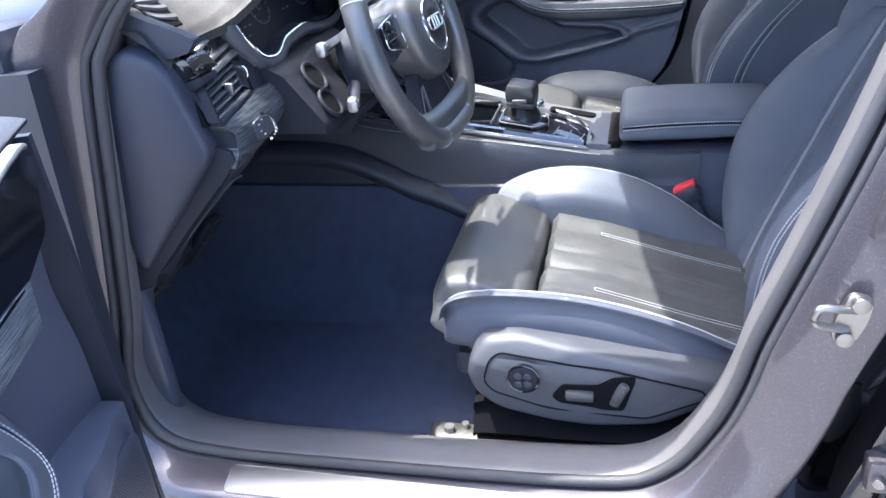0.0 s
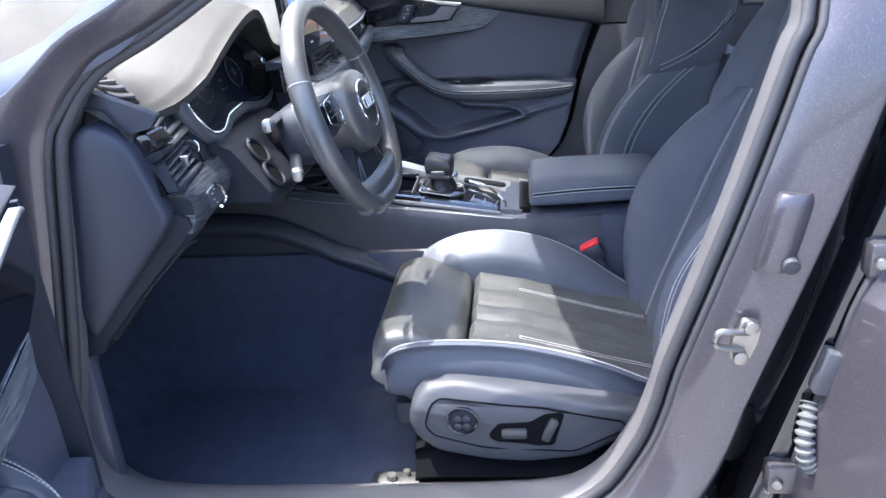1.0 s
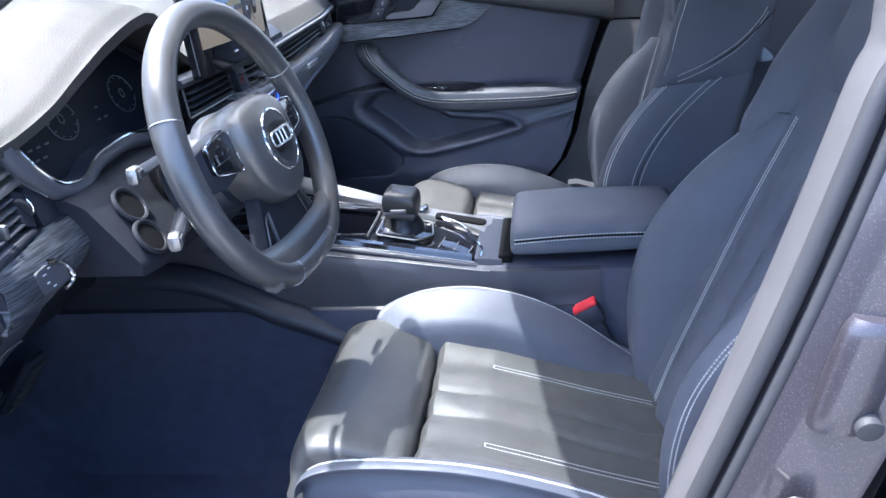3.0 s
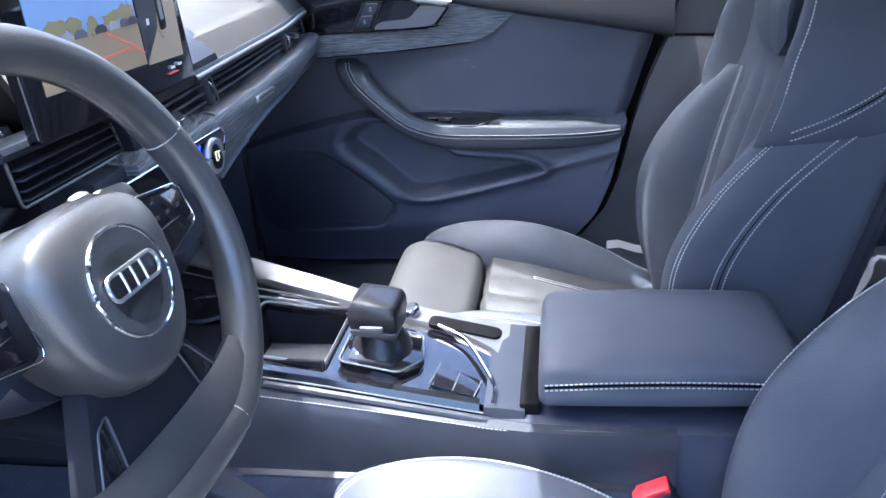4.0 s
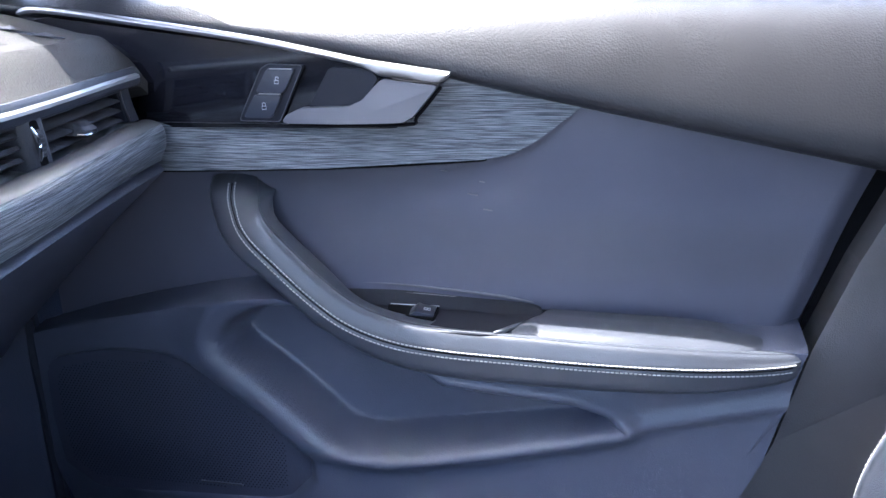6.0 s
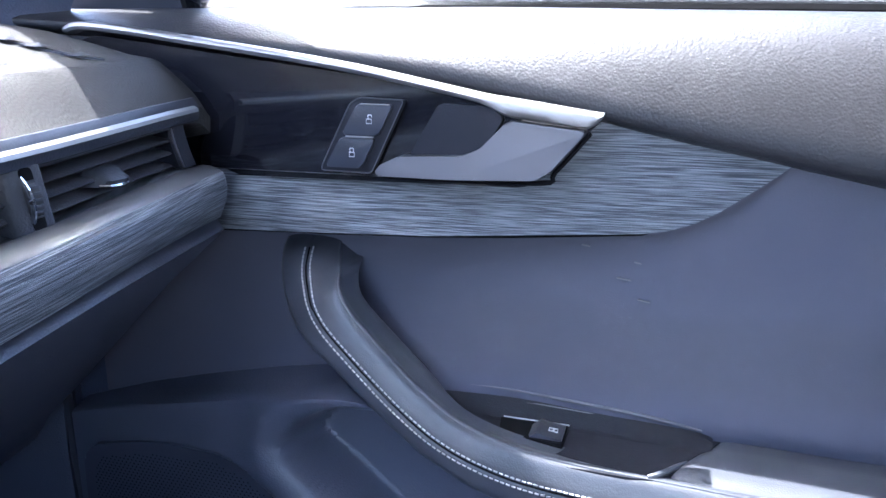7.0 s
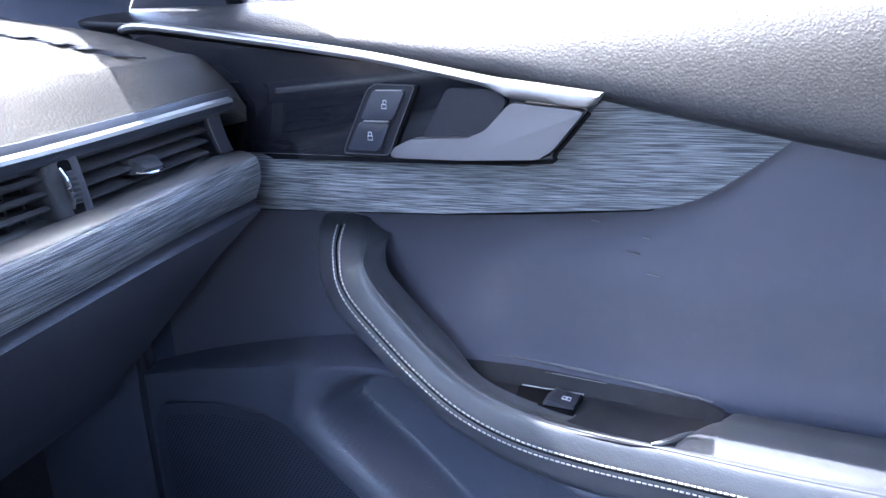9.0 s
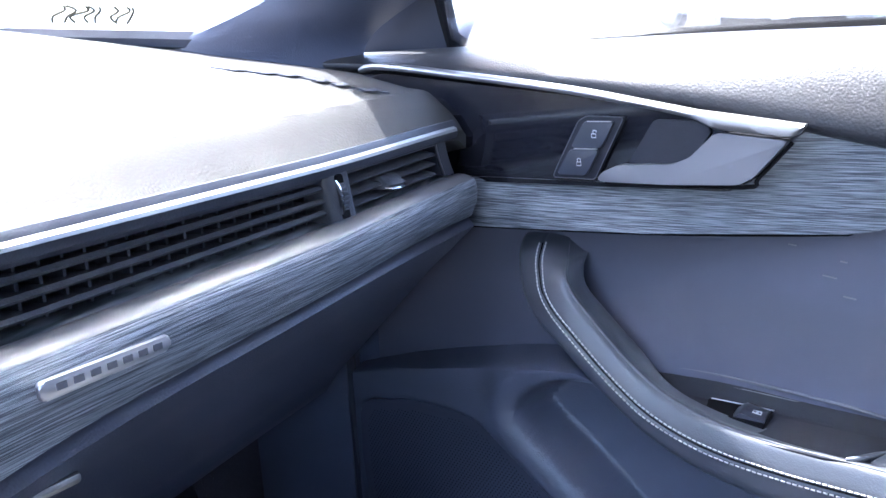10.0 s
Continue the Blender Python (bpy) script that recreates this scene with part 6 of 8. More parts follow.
        for d in (0.0, 0.006):
            part("stitching", stitches(skin_line(wg, [P(xb + tip(z) + 0.006 + d, s * (uo - 0.013 + 0.3 * d), z) for z, xb, uo, ui in wings[1:-1]]), 0.0048, 0.0033, 0.00095, 1), THREAD, st)
            part("stitching", stitches(skin_line(wg, [P(xb + tip(z) + 0.044 + 0.004 * k + 2.4 * d, s * (uo + 0.0015), z) for k, (z, xb, uo, ui) in enumerate(wings[:-1])]), 0.0048, 0.0033, 0.00095, 1), THREAD, st)
        for d in (-0.004, 0.004):
            part("stitching", stitches([P(xc(0.455 + 0.535 * a) - 0.0085 - 0.006 * a, s * (0.090 + 0.045 * a ** 1.5 + d), 0.455 + 0.535 * a) for a in (0.06, 0.2, 0.35, 0.5, 0.65, 0.8, 0.865)], 0.0050, 0.0040, 0.0006), THREAD, st)
    # one-piece shoulder and head section
    jut = lambda z: lerp(z, (0.87, 0.050), (0.91, 0.044), (0.94, 0.034), (1.0, 0.020), (1.1, 0.010), (1.2, 0.0))

    def head_ring(z, w, f, d):
        c = xc(z) + f
        g = jut(z)
        h = 0.034 * (1 - ease((z - 0.99) / 0.11))    # sunk behind the back panel between the shoulders
        return [P(c + h, -w * 0.25, z), P(c - 0.004 - 0.3 * g + 1.1 * h, -w * 0.62, z), P(c - 0.008 - g, -w * 0.88, z), P(c + 0.02 - g, -w * 1.0, z), P(c + d * 0.7, -w * 0.98, z), P(c + d, -w * 0.75, z), P(c + d + 0.01, 0, z),
                P(c + d, w * 0.75, z), P(c + d * 0.7, w * 0.98, z), P(c + 0.02 - g, w * 1.0, z), P(c - 0.008 - g, w * 0.88, z), P(c - 0.004 - 0.3 * g + 1.1 * h, w * 0.62, z), P(c + h, w * 0.25, z)]
    hs = [(0.868, 0.205, 0.012, 0.12), (0.885, 0.224, 0.006, 0.13), (0.905, 0.232, 0.0, 0.135), (0.94, 0.234, -0.010, 0.14), (0.985, 0.232, -0.022, 0.15), (1.03, 0.222, -0.024, 0.15), (1.08, 0.196, -0.026, 0.14), (1.13, 0.168, -0.030, 0.125), (1.18, 0.150, -0.034, 0.11), (1.22, 0.140, -0.032, 0.10), (1.25, 0.122, -0.02, 0.08), (1.262, 0.09, 0.0, 0.05)]
    hd = part("shoulder_head_section", loft([head_ring(*h) for h in hs], 4, 4), LEATHER, st, "one-piece leather shoulder and headrest section")
    def pad(a, b):
        z = 0.968 + 0.245 * b
        w = 0.088 + 0.02 * b - 0.025 * (1 - ease(b / 0.12))
        u = (a - 0.5) * 2 * w
        e = ease(min(a, 1 - a) / 0.10) * ease(min(b, 1 - b) / 0.07)
        return P(xc(z) - 0.020 - 0.016 * ease(b / 0.3) - 0.007 * e + 0.006 * (1 - abs(2 * a - 1)), u, z)
    bm = cushion(pad, lambda i, j: P(0.86 + tip(0.968), (i - 0.5) * 0.17, 0.968 + 0.245 * j), 20, 24)
    part("headrest_pad", bm, LEATHER, st, "shield-shaped headrest pad")
    for s in (-1, 1):
        part("stitching", stitches(skin_line(hd, [P(xc(z) + f + 0.002 - jut(z), s * w * 0.955, z) for z, w, f, d in hs[2:10]]), 0.0048, 0.0033, 0.00095, 1), THREAD, st)
    for s in (-1, 1):
        seam = [(0.898, -0.020, 1.004), (0.925, 0.030, 1.012), (0.96, 0.075, 1.008), (1.01, 0.115, 0.99)]
        wide = lambda z: lerp(z, (0.885, 0.224), (0.905, 0.232), (0.94, 0.234), (0.985, 0.232), (1.03, 0.222))
        part("shoulder_seam", tube([P(xc(z) + dx, s * wide(z) * k, z) for z, dx, k in seam], 0.0008, 6, 5), BLACK, st)
        for dz in (0.006, -0.006):
            part("stitching", stitches(skin_line(hd, [P(xc(z) + dx, s * (wide(z) * k + 0.0006), z + dz) for z, dx, k in seam]), 0.0048, 0.0033, 0.00095, 1), THREAD, st)
    part("back_shell", loft([[P(xc(z) + 0.11, -w, z), P(xc(z) + 0.15, -w * 0.9, z), P(xc(z) + 0.165, 0, z), P(xc(z) + 0.15, w * 0.9, z), P(xc(z) + 0.11, w, z), P(xc(z) + 0.09, 0, z)] for z, w in ((0.46, 0.20), (0.6, 0.225), (0.8, 0.228), (0.92, 0.21))], 4, 3), DARK, st)
    part("recline_cover", loft([[P(x, u, z) for x, z in ((0.66, 0.455), (0.70, 0.50), (0.76, 0.50), (0.80, 0.44), (0.76, 0.40), (0.68, 0.41))] for u in (0.19, 0.225, 0.232)], 2, 3), DARK, st)

    # plastic side cover with the power switches
    cov = [(0.257, 0.472), (0.264, 0.505), (0.285, 0.533), (0.335, 0.541), (0.434, 0.529), (0.60, 0.500), (0.66, 0.482), (0.61, 0.440), (0.55, 0.406), (0.46, 0.399), (0.379, 0.405), (0.30, 0.418), (0.268, 0.445)]
    side_cover = part("side_cover", pillow(rounded(cov, 0.02, 6), lambda a, b, d: P(a, 0.270 - 0.6 * max(0, b - 0.50) - 0.06 * abs(a - 0.42) - d, b), 0.05, 0.020, 0.0), TRIM_GREY, st, "grey plastic seat side cover")
    inner_cov = [(0.286, 0.470), (0.296, 0.506), (0.312, 0.517), (0.40, 0.511), (0.481, 0.504), (0.606, 0.474), (0.612, 0.460), (0.529, 0.421), (0.38, 0.432), (0.30, 0.452)]
    face = lambda a, b, d: P(a, 0.2725 - 0.6 * max(0, b - 0.50) - 0.06 * abs(a - 0.42) - d, b)
    part("switch_plate", slab(rounded(inner_cov, 0.012, 4), lambda a, b, d: face(a, b, d + 0.0016), 0.01, 0.0008), TRIM_GREY, side_cover)
    part("plate_groove", tube([face(a, b, 0.0020) for a, b in rounded(inner_cov, 0.012, 4)], 0.0016, 6, 1, closed=True), BLACK, side_cover)
    axis = Vector((0, sgn, 0))
    part("lumbar_knob", disc(P(0.35, 0.274, 0.489), axis, 0.0225, 0.012, 36, 0.003), MATTE_SHADE, side_cover, "round four-way lumbar switch")
    for k in range(4):
        a = math.pi / 2 * k + 0.785
        part("knob_key", disc(P(0.35 + 0.010 * math.cos(a), 0.281, 0.489 + 0.010 * math.sin(a)), axis, 0.0065, 0.004, 16, 0.001), DARK, side_cover)
    part("knob_ring", tube([P(0.35 + 0.0235 * math.cos(a), 0.278, 0.489 + 0.0235 * math.sin(a)) for a in (2 * math.pi * k / 32 for k in range(32))], 0.0018, 6, 1, closed=True), GLOSS, side_cover)
    part("switch_well", slab(rounded([(0.390, 0.456), (0.407, 0.479), (0.459, 0.480), (0.481, 0.494), (0.513, 0.494), (0.496, 0.436), (0.467, 0.436), (0.450, 0.441), (0.401, 0.446)], 0.006), lambda a, b, d: face(a, b, d - 0.0005), 0.006), BLACK, side_cover)
    part("cushion_switch", rbox(P(0.432, 0.273, 0.462), (0.044, 0.014, 0.018), 0.006), SATIN_GREY, side_cover, "shiny dark grey seat switch")
    part("recline_switch", rbox(P(0.489, 0.271, 0.467), (0.017, 0.014, 0.044), 0.006, 2, Matrix.Rotation(radians(24), 3, "Y")), SATIN_GREY, side_cover, "shiny dark grey recline switch")
    # base and runners
    part("seat_base", loft([[P(x, -0.18, z1), P(x, 0.20, z1), P(x, 0.235, z1 - 0.02), P(x, 0.23, 0.335), P(x, -0.2, 0.335)] for x, z1 in ((0.262, 0.40), (0.28, 0.42), (0.45, 0.42), (0.62, 0.42), (0.68, 0.40))], 3, 2), BLACK, st, "black seat base skirt")
    for u in (-0.19, 0.235) if sgn < 0 else ():
        rail = part("runner", rbox(P(0.46, u, 0.325), (0.56, 0.045, 0.03), 0.004), STEEL, st, "bare steel seat runner")
        part("runner_bolt", disc(P(0.215, u, 0.343), (0, 0, 1), 0.009, 0.014, 6), STEEL, rail)
        part("runner_bolt", disc(P(0.24, u - 0.012, 0.343), (0, 0, 1), 0.006, 0.012, 12), STEEL, rail)
        part("runner_bracket", rbox(P(0.205, u, 0.318), (0.05, 0.06, 0.02), 0.004), STEEL, rail)
    return st, P


driver_seat, PD = front_seat(-1, "black leather sports seat with pale stitching, sunlit cushion")
passenger_seat, PP = front_seat(1, "black leather passenger sports seat, sunlit at the front")

# belt buckles beside the tunnel, anchor plate by the door
for sgn in (-1, 1):
    bk = thing("belt_buckle", "red-buttoned seat belt buckle on a black stalk", "belt buckle", "belt buckles", at=(0, 0, 0))
    t = Matrix.Rotation(radians(-28), 3, "Y")
    y = sgn * 0.146
    part("stalk", rbox((0.618, y, 0.525), (0.034, 0.024, 0.10), 0.008, 2, t), DARK, bk)
    part("body", rbox((0.600, y, 0.565), (0.046, 0.030, 0.036), 0.007, 2, t), DARK, bk)
    part("red_button", rbox((0.592, y, 0.583), (0.043, 0.024, 0.009), 0.003, 2, t), RED, bk, "bright red release button")
an = thing("belt_anchor", "pale sunlit seat belt anchor beside the passenger cushion", "belt anchor", at=(0, 0, 0))
part("cover", loft([[(0.585, y, 0.548), (0.64, y, 0.540), (0.70, y, 0.522), (0.705, y, 0.46), (0.60, y, 0.46)] for y in (0.596, 0.604, 0.630, 0.636)], 2, 2), TRIM_GREY, an)
part("webbing", loft([[(0.655, 0.61, 0.50), (0.70, 0.61, 0.50), (0.70, 0.614, 0.50), (0.655, 0.614, 0.50)], [(0.675, 0.625, 0.62), (0.72, 0.625, 0.62), (0.72, 0.629, 0.62), (0.675, 0.629, 0.62)], [(0.80, 0.672, 1.0), (0.845, 0.672, 1.0), (0.845, 0.676, 1.0), (0.80, 0.676, 1.0)], [(0.86, 0.63, 1.22), (0.905, 0.63, 1.22), (0.905, 0.634, 1.22), (0.86, 0.634, 1.22)]], 4, 1), DARK, an)

# ---------------------------------------------------------------- front doors
def in_dist(outline, a, b):
    """Distance of a point from the edge of a flat outline, positive inside."""
    best, odd, k = 9.0, False, len(outline)
    for i in range(k):
        (x0, y0), (x1, y1) = outline[i - 1], outline[i]
        dx, dy = x1 - x0, y1 - y0
        t = max(0.0, min(1.0, ((a - x0) * dx + (b - y0) * dy) / (dx * dx + dy * dy + 1e-12)))
        best = min(best, math.hypot(a - x0 - t * dx, b - y0 - t * dy))
        if (y0 > b) != (y1 > b) and a < x0 + (b - y0) * dx / (dy if dy else 1e-9):
            odd = not odd
    return best if odd else -best


def front_door(label, closed):
    """A front door, built as the passenger's: inner face towards -y, front to the left."""
    d = thing("front_door", label, "car door", "front doors", at=(0, 0, 0))
    rear = [(0.735, 1.085), (0.708, 1.03), (0.682, 0.945), (0.650, 0.85), (0.622, 0.762), (0.598, 0.653), (0.570, 0.585), (0.526, 0.530), (0.46, 0.49)]
    rear_x = lambda z: lerp(z, *[(q, p) for p, q in reversed(rear)]) - 0.004
    panel_y = lambda x, z: 0.724 + 0.010 * ease((x - 0.3) / 0.4) + 0.012 * math.sin(math.pi * ease((z - 0.8) / 0.2)) * 0.6
    outline = [(-0.205, 0.47), (-0.200, 0.75), (-0.185, 1.06)] + rear
    part("outer_shell", slab(outline, lambda a, b, k: (a, 0.785 + k - 0.02 * ease((b - 0.75) / 0.4), b), 0.08), PAINT, d, "dark metallic outer door shell")
    part("hinge_edge", slab([(-0.2115, 0.46), (-0.2065, 0.75), (-0.1915, 1.068), (-0.180, 1.068), (-0.195, 0.75), (-0.200, 0.46)], lambda a, b, k: (a, 0.700 + k, b), 0.165), DARK, d, "dark front edge of the door")
    low = lambda x: lerp(x, (-0.2, 1.083), (-0.13, 1.079), (0.134, 1.053), (0.286, 1.0225), (0.408, 1.0005), (0.678, 0.9495), (0.72, 0.941))
    def insert(a, b):
        top = low(-0.185 + 0.885 * a) + 0.004
        z = 0.55 + (top - 0.55) * b
        x = -0.185 + (rear_x(z) + 0.185) * a
        e = ease((1 - a) / 0.03)
        hollow = 0.050 * ease((0.800 - z) / 0.07) * ease((x - 0.02) / 0.08) * ease((0.58 - x) / 0.08)
        return Vector((x, panel_y(x, z) + hollow + 0.018 * (1 - e) + 0.0012 * noise.noise((x * 9, z * 9, 1)), z))
    part("door_card", cushion(insert, lambda i, j: (-0.185 + (0.725 if j == 0 else 0.865) * i, 0.78, 0.55 + (0.53 if i == 0 else 0.39) * j), 80, 60), CARD, d, "dark grey door card with light scuffs")
    # padded top roll below the glass
    def roll(x):
        z, t = low(x), lerp(x, (-0.16, 1.093), (0.2, 1.093), (0.7, 1.085))
        o = 0.005 * ease((x + 0.02) / 0.25)
        h = t - z
        return [(x, 0.745, z - 0.012), (x, 0.704 + o, z - 0.005), (x, 0.697 + o, z + 0.08 * h), (x, 0.702 + o, z + 0.30 * h), (x, 0.714 + o, z + 0.58 * h), (x, 0.732 + 0.7 * o, z + 0.83 * h), (x, 0.752 + 0.3 * o, z + 0.96 * h), (x, 0.774, t), (x, 0.790, t - 0.004), (x, 0.792, z), (x, 0.77, z - 0.012)]
    part("top_roll", loft([roll(x) for x in (-0.185, -0.12, -0.03, 0.08, 0.2, 0.32, 0.45, 0.58, 0.68, 0.705)], 4, 4), ROLL, d, "grained black padded top roll")
    part("glass_seal", tube([(x, 0.779, lerp(x, (-0.16, 1.094), (0.2, 1.094), (0.7, 1.086))) for x in (-0.10, 0.1, 0.4, 0.70)], 0.0055, 8, 3), BLACK, d)
    # satin strip that widens into the end plate above the lever
    sil = [(-0.123, 1.0755, 1.0745, 0.680), (-0.119, 1.0785, 1.0725, 0.677), (-0.103, 1.0815, 1.0750, 0.676), (-0.06, 1.0775, 1.0712, 0.676), (-0.01, 1.0710, 1.0648, 0.676), (0.05, 1.0635, 1.0572, 0.676), (0.114, 1.0540, 1.0478, 0.678),
           (0.17, 1.0435, 1.0375, 0.679), (0.205, 1.0365, 1.0300, 0.681), (0.218, 1.0345, 1.0245, 0.681), (0.226, 1.0335, 1.0212, 0.682), (0.25, 1.0302, 1.0185, 0.683), (0.277, 1.0264, 1.0156, 0.684), (0.286, 1.0252, 1.0235, 0.685)]
    def strip(x, t, b, q):
        w, q = t - b, q + 0.003
        return [(x, q + 0.012, t), (x, q + 0.0016, t), (x, q, t - 0.16 * w), (x, q - 0.0008, t - 0.5 * w), (x, q + 0.0004, b + 0.12 * w), (x, q + 0.0024, b), (x, q + 0.012, b)]
    part("silver_strip", loft([strip(*p) for p in sil], 3, 1), SILVER, d, "satin silver strip sweeping to the handle")
    gloss = [(-0.15, 1.058), (-0.10, 1.0715), (0.134, 1.044), (0.225, 1.026), (0.25, 1.0), (0.24, 0.974), (0.0, 0.970), (-0.04, 0.97), (-0.12, 0.99)]
    part("gloss_panel", slab(rounded(gloss, 0.008), lambda a, b, k: (a, 0.690 + 0.004 * ease(a / 0.3) + k, b), 0.03), GLOSS, d, "gloss black handle panel")
    # streaked trim that sweeps up behind the lever to a point
    wood = [(-0.05, 0.9735), (-0.009, 0.975), (0.128, 0.9762), (0.238, 0.9765), (0.250, 0.981), (0.275, 1.0105), (0.2865, 1.0222), (0.300, 1.0205), (0.352, 1.0105), (0.409, 0.9985), (0.397, 0.9875), (0.384, 0.977), (0.364, 0.9613), (0.347, 0.951), (0.330, 0.9448), (0.312, 0.9418), (0.25, 0.9385), (0.168, 0.934), (0.06, 0.929), (-0.05, 0.9245)]
    wood_y = lambda a, b: 0.689 + 0.032 * ease((a - 0.12) / 0.26) + 0.004 * ease((0.96 - b) / 0.03)
    part("trim_band", slab(rounded(wood, 0.0022, 2), lambda a, b, k: (a, wood_y(a, b) + k, b), 0.04, 0.0018, 2), WOOD, d, "grey streaked wood-look trim")
    part("trim_shadow_gap", tube([(a, wood_y(a, b) + 0.010, b) for a, b in ((0.411, 0.9965), (0.384, 0.975), (0.364, 0.9593), (0.347, 0.949), (0.330, 0.9428), (0.312, 0.9398), (0.168, 0.932), (-0.05, 0.9225))], 0.0016, 6, 3), BLACK, d)
    # inner handle and its hollow
    part("handle_hollow", slab(rounded([(0.155, 0.992), (0.1765, 1.0285), (0.213, 1.0275), (0.2215, 1.020), (0.204, 0.992)], 0.004), lambda a, b, k: (a, 0.6886 + k, b), 0.004), MATTE_SHADE, d)
    lever = [(0.1325, 0.9805), (0.1365, 0.9862), (0.149, 0.9922), (0.170, 0.9938), (0.194, 0.9946), (0.207, 1.000), (0.225, 1.0192), (0.2765, 1.0138), (0.254, 0.9865), (0.2435, 0.980), (0.191, 0.9786), (0.135, 0.9784)]
    part("handle_lever", slab(rounded(lever, 0.0035, 4), lambda a, b, k: (a, 0.679 + 0.008 * ease((a - 0.17) / 0.08) + k, b), 0.013, 0.0026, 3), BRUSHED, d, "brushed grey alloy inner door handle")
    part("lever_gap", tube([(a, 0.691, b) for a, b in ((0.2785, 1.0125), (0.2565, 0.9858), (0.244, 0.9778), (0.135, 0.9765))], 0.0018, 6, 4), BLACK, d)
    # lock and unlock keys on a slanted plate with a fine bright edge
    plate = rounded([(0.0885, 0.9790), (0.0905, 0.9845), (0.1125, 1.0270), (0.1200, 1.0312), (0.1525, 1.0302), (0.1275, 0.9788)], 0.003)
    keys = part("lock_plate", slab(plate, lambda a, b, k: (a, 0.6868 + k, b), 0.01, 0.001), MATTE_SHADE, d)
    part("plate_edge", tube([(a, 0.6862, b) for a, b in plate], 0.0005, 5, 1, closed=True), TRIM_GREY, keys)
    sh = lambda b: 0.0935 + (b - 0.983) * 0.57
    for k, (b0, b1) in enumerate(((0.9820, 1.0035), (1.0055, 1.0272))):
        q = [(sh(b0), b0), (sh(b1), b1), (sh(b1) + 0.0265, b1), (sh(b0) + 0.0275, b0)]
        part("lock_key", slab(rounded(q, 0.003), lambda a, b, m: (a, 0.6838 + m, b), 0.006, 0.0012), DARK, keys, "black key with padlock mark")
        cx, cz = sh((b0 + b1) / 2) + 0.0150, (b0 + b1) / 2
        part("padlock_body", tube([(cx + u, 0.6836, cz - 0.0010 + v) for u, v in ((-0.0019, -0.0015), (0.0019, -0.0015), (0.0019, 0.0015), (-0.0019, 0.0015))], 0.00042, 5, 1, closed=True), WHITE_PRINT, keys)
        part("padlock_bow", tube([(cx - 0.0013 + 0.0008 * k, 0.6836, cz + 0.0006), (cx - 0.0012 + 0.0008 * k, 0.6836, cz + 0.0032), (cx + 0.0012 + 0.0008 * k, 0.6836, cz + 0.0032), (cx + 0.0013 + 0.0008 * k, 0.6836, cz + 0.0006 + 0.0012 * k)], 0.00042, 5, 3), WHITE_PRINT, keys)
    part("key_split", rbox((0.1205, 0.6832, 1.0045), (0.021, 0.0015, 0.0008), 0), SILVER, keys)
    part("key_edge", tube([(sh(1.0272) + 0.003, 0.6836, 1.0270), (sh(1.0272) + 0.024, 0.6836, 1.0270)], 0.0005, 5, 1), SILVER, keys)
    # pull handle that bends into the armrest: a rounded ridge with the seam on its crest
    path = [(0.0595, 0.9185, 0.732), (0.0615, 0.9120, 0.716), (0.0660, 0.9015, 0.700), (0.0745, 0.8905, 0.684), (0.0840, 0.8790, 0.6705), (0.0970, 0.8660, 0.662), (0.118, 0.8465, 0.659), (0.153, 0.8135, 0.659), (0.188, 0.7875, 0.660), (0.232, 0.7715, 0.660), (0.283, 0.765, 0.660), (0.349, 0.763, 0.660), (0.43, 0.7615, 0.660), (0.53, 0.761, 0.666), (0.607, 0.763, 0.684), (0.622, 0.764, 0.712)]
    wide_r = (0.020, 0.0225, 0.0245, 0.0250, 0.0245, 0.0230, 0.0220, 0.0215, 0.0220, 0.0225, 0.0225, 0.0225, 0.0215, 0.019, 0.012, 0.008)
    wide_l = (0.024, 0.0265, 0.028, 0.028, 0.027, 0.025, 0.022, 0.021, 0.022, 0.026, 0.029, 0.030, 0.029, 0.026, 0.018, 0.008)
    rings = []
    for k, (x, z, y) in enumerate(path):
        a, b = Vector(path[max(k - 1, 0)][:2]), Vector(path[min(k + 1, len(path) - 1)][:2])
        t = (b - a).normalized()
        g = ease((k - 1) / 4.0)
        t = Vector((t.x * g, t.y)).normalized() if k < 5 else t
        nx, nz = -t.y, t.x                           # to the upper right of the run
        wr, wl = wide_r[k], wide_l[k]
        deep = 0.046 if k < 8 else 0.034
        flank = (1.16, 1.16, 1.14, 1.08, 0.95)[k] if k < 5 else 0.75
        C = lambda p, q: (x + nx * p, y + q, z + nz * p)
        rings.append([C(-wl * 0.85, deep), C(-wl * 1.05, 0.026), C(-wl * 1.03, 0.013), C(-wl * 0.75, 0.0045), C(-0.0050, 0.0010), C(-0.0022, 0.0006), C(0.0, 0.0013), C(0.0022, 0.0004), C(0.0050, 0.0004), C(wr * 0.45, 0.0018), C(wr * 0.78, 0.0044), C(wr * 0.90, 0.0066), C(wr * 0.94, 0.0078), C(wr * 0.985, 0.0082), C(wr, 0.0100), C(wr * 0.97, 0.0130), C(wr * (0.5 + 0.5 * flank), 0.020), C(wr * flank, deep)])
    hnd = part("pull_handle", loft(rings, 5, 3), HANDLE_LEATHER, d, "leather pull handle bending into the armrest")
    smooth_path = [Vector((x, y - 0.0012, z)) for x, z, y in path[1:-1]]
    for off in (-0.0036, 0.0036):
        ln = []
        for k, q in enumerate(smooth_path):
            t = (smooth_path[min(k + 1, len(smooth_path) - 1)] - smooth_path[max(k - 1, 0)]).normalized()
            ln.append(q + Vector((-t.z, 0, t.x)).normalized() * off)
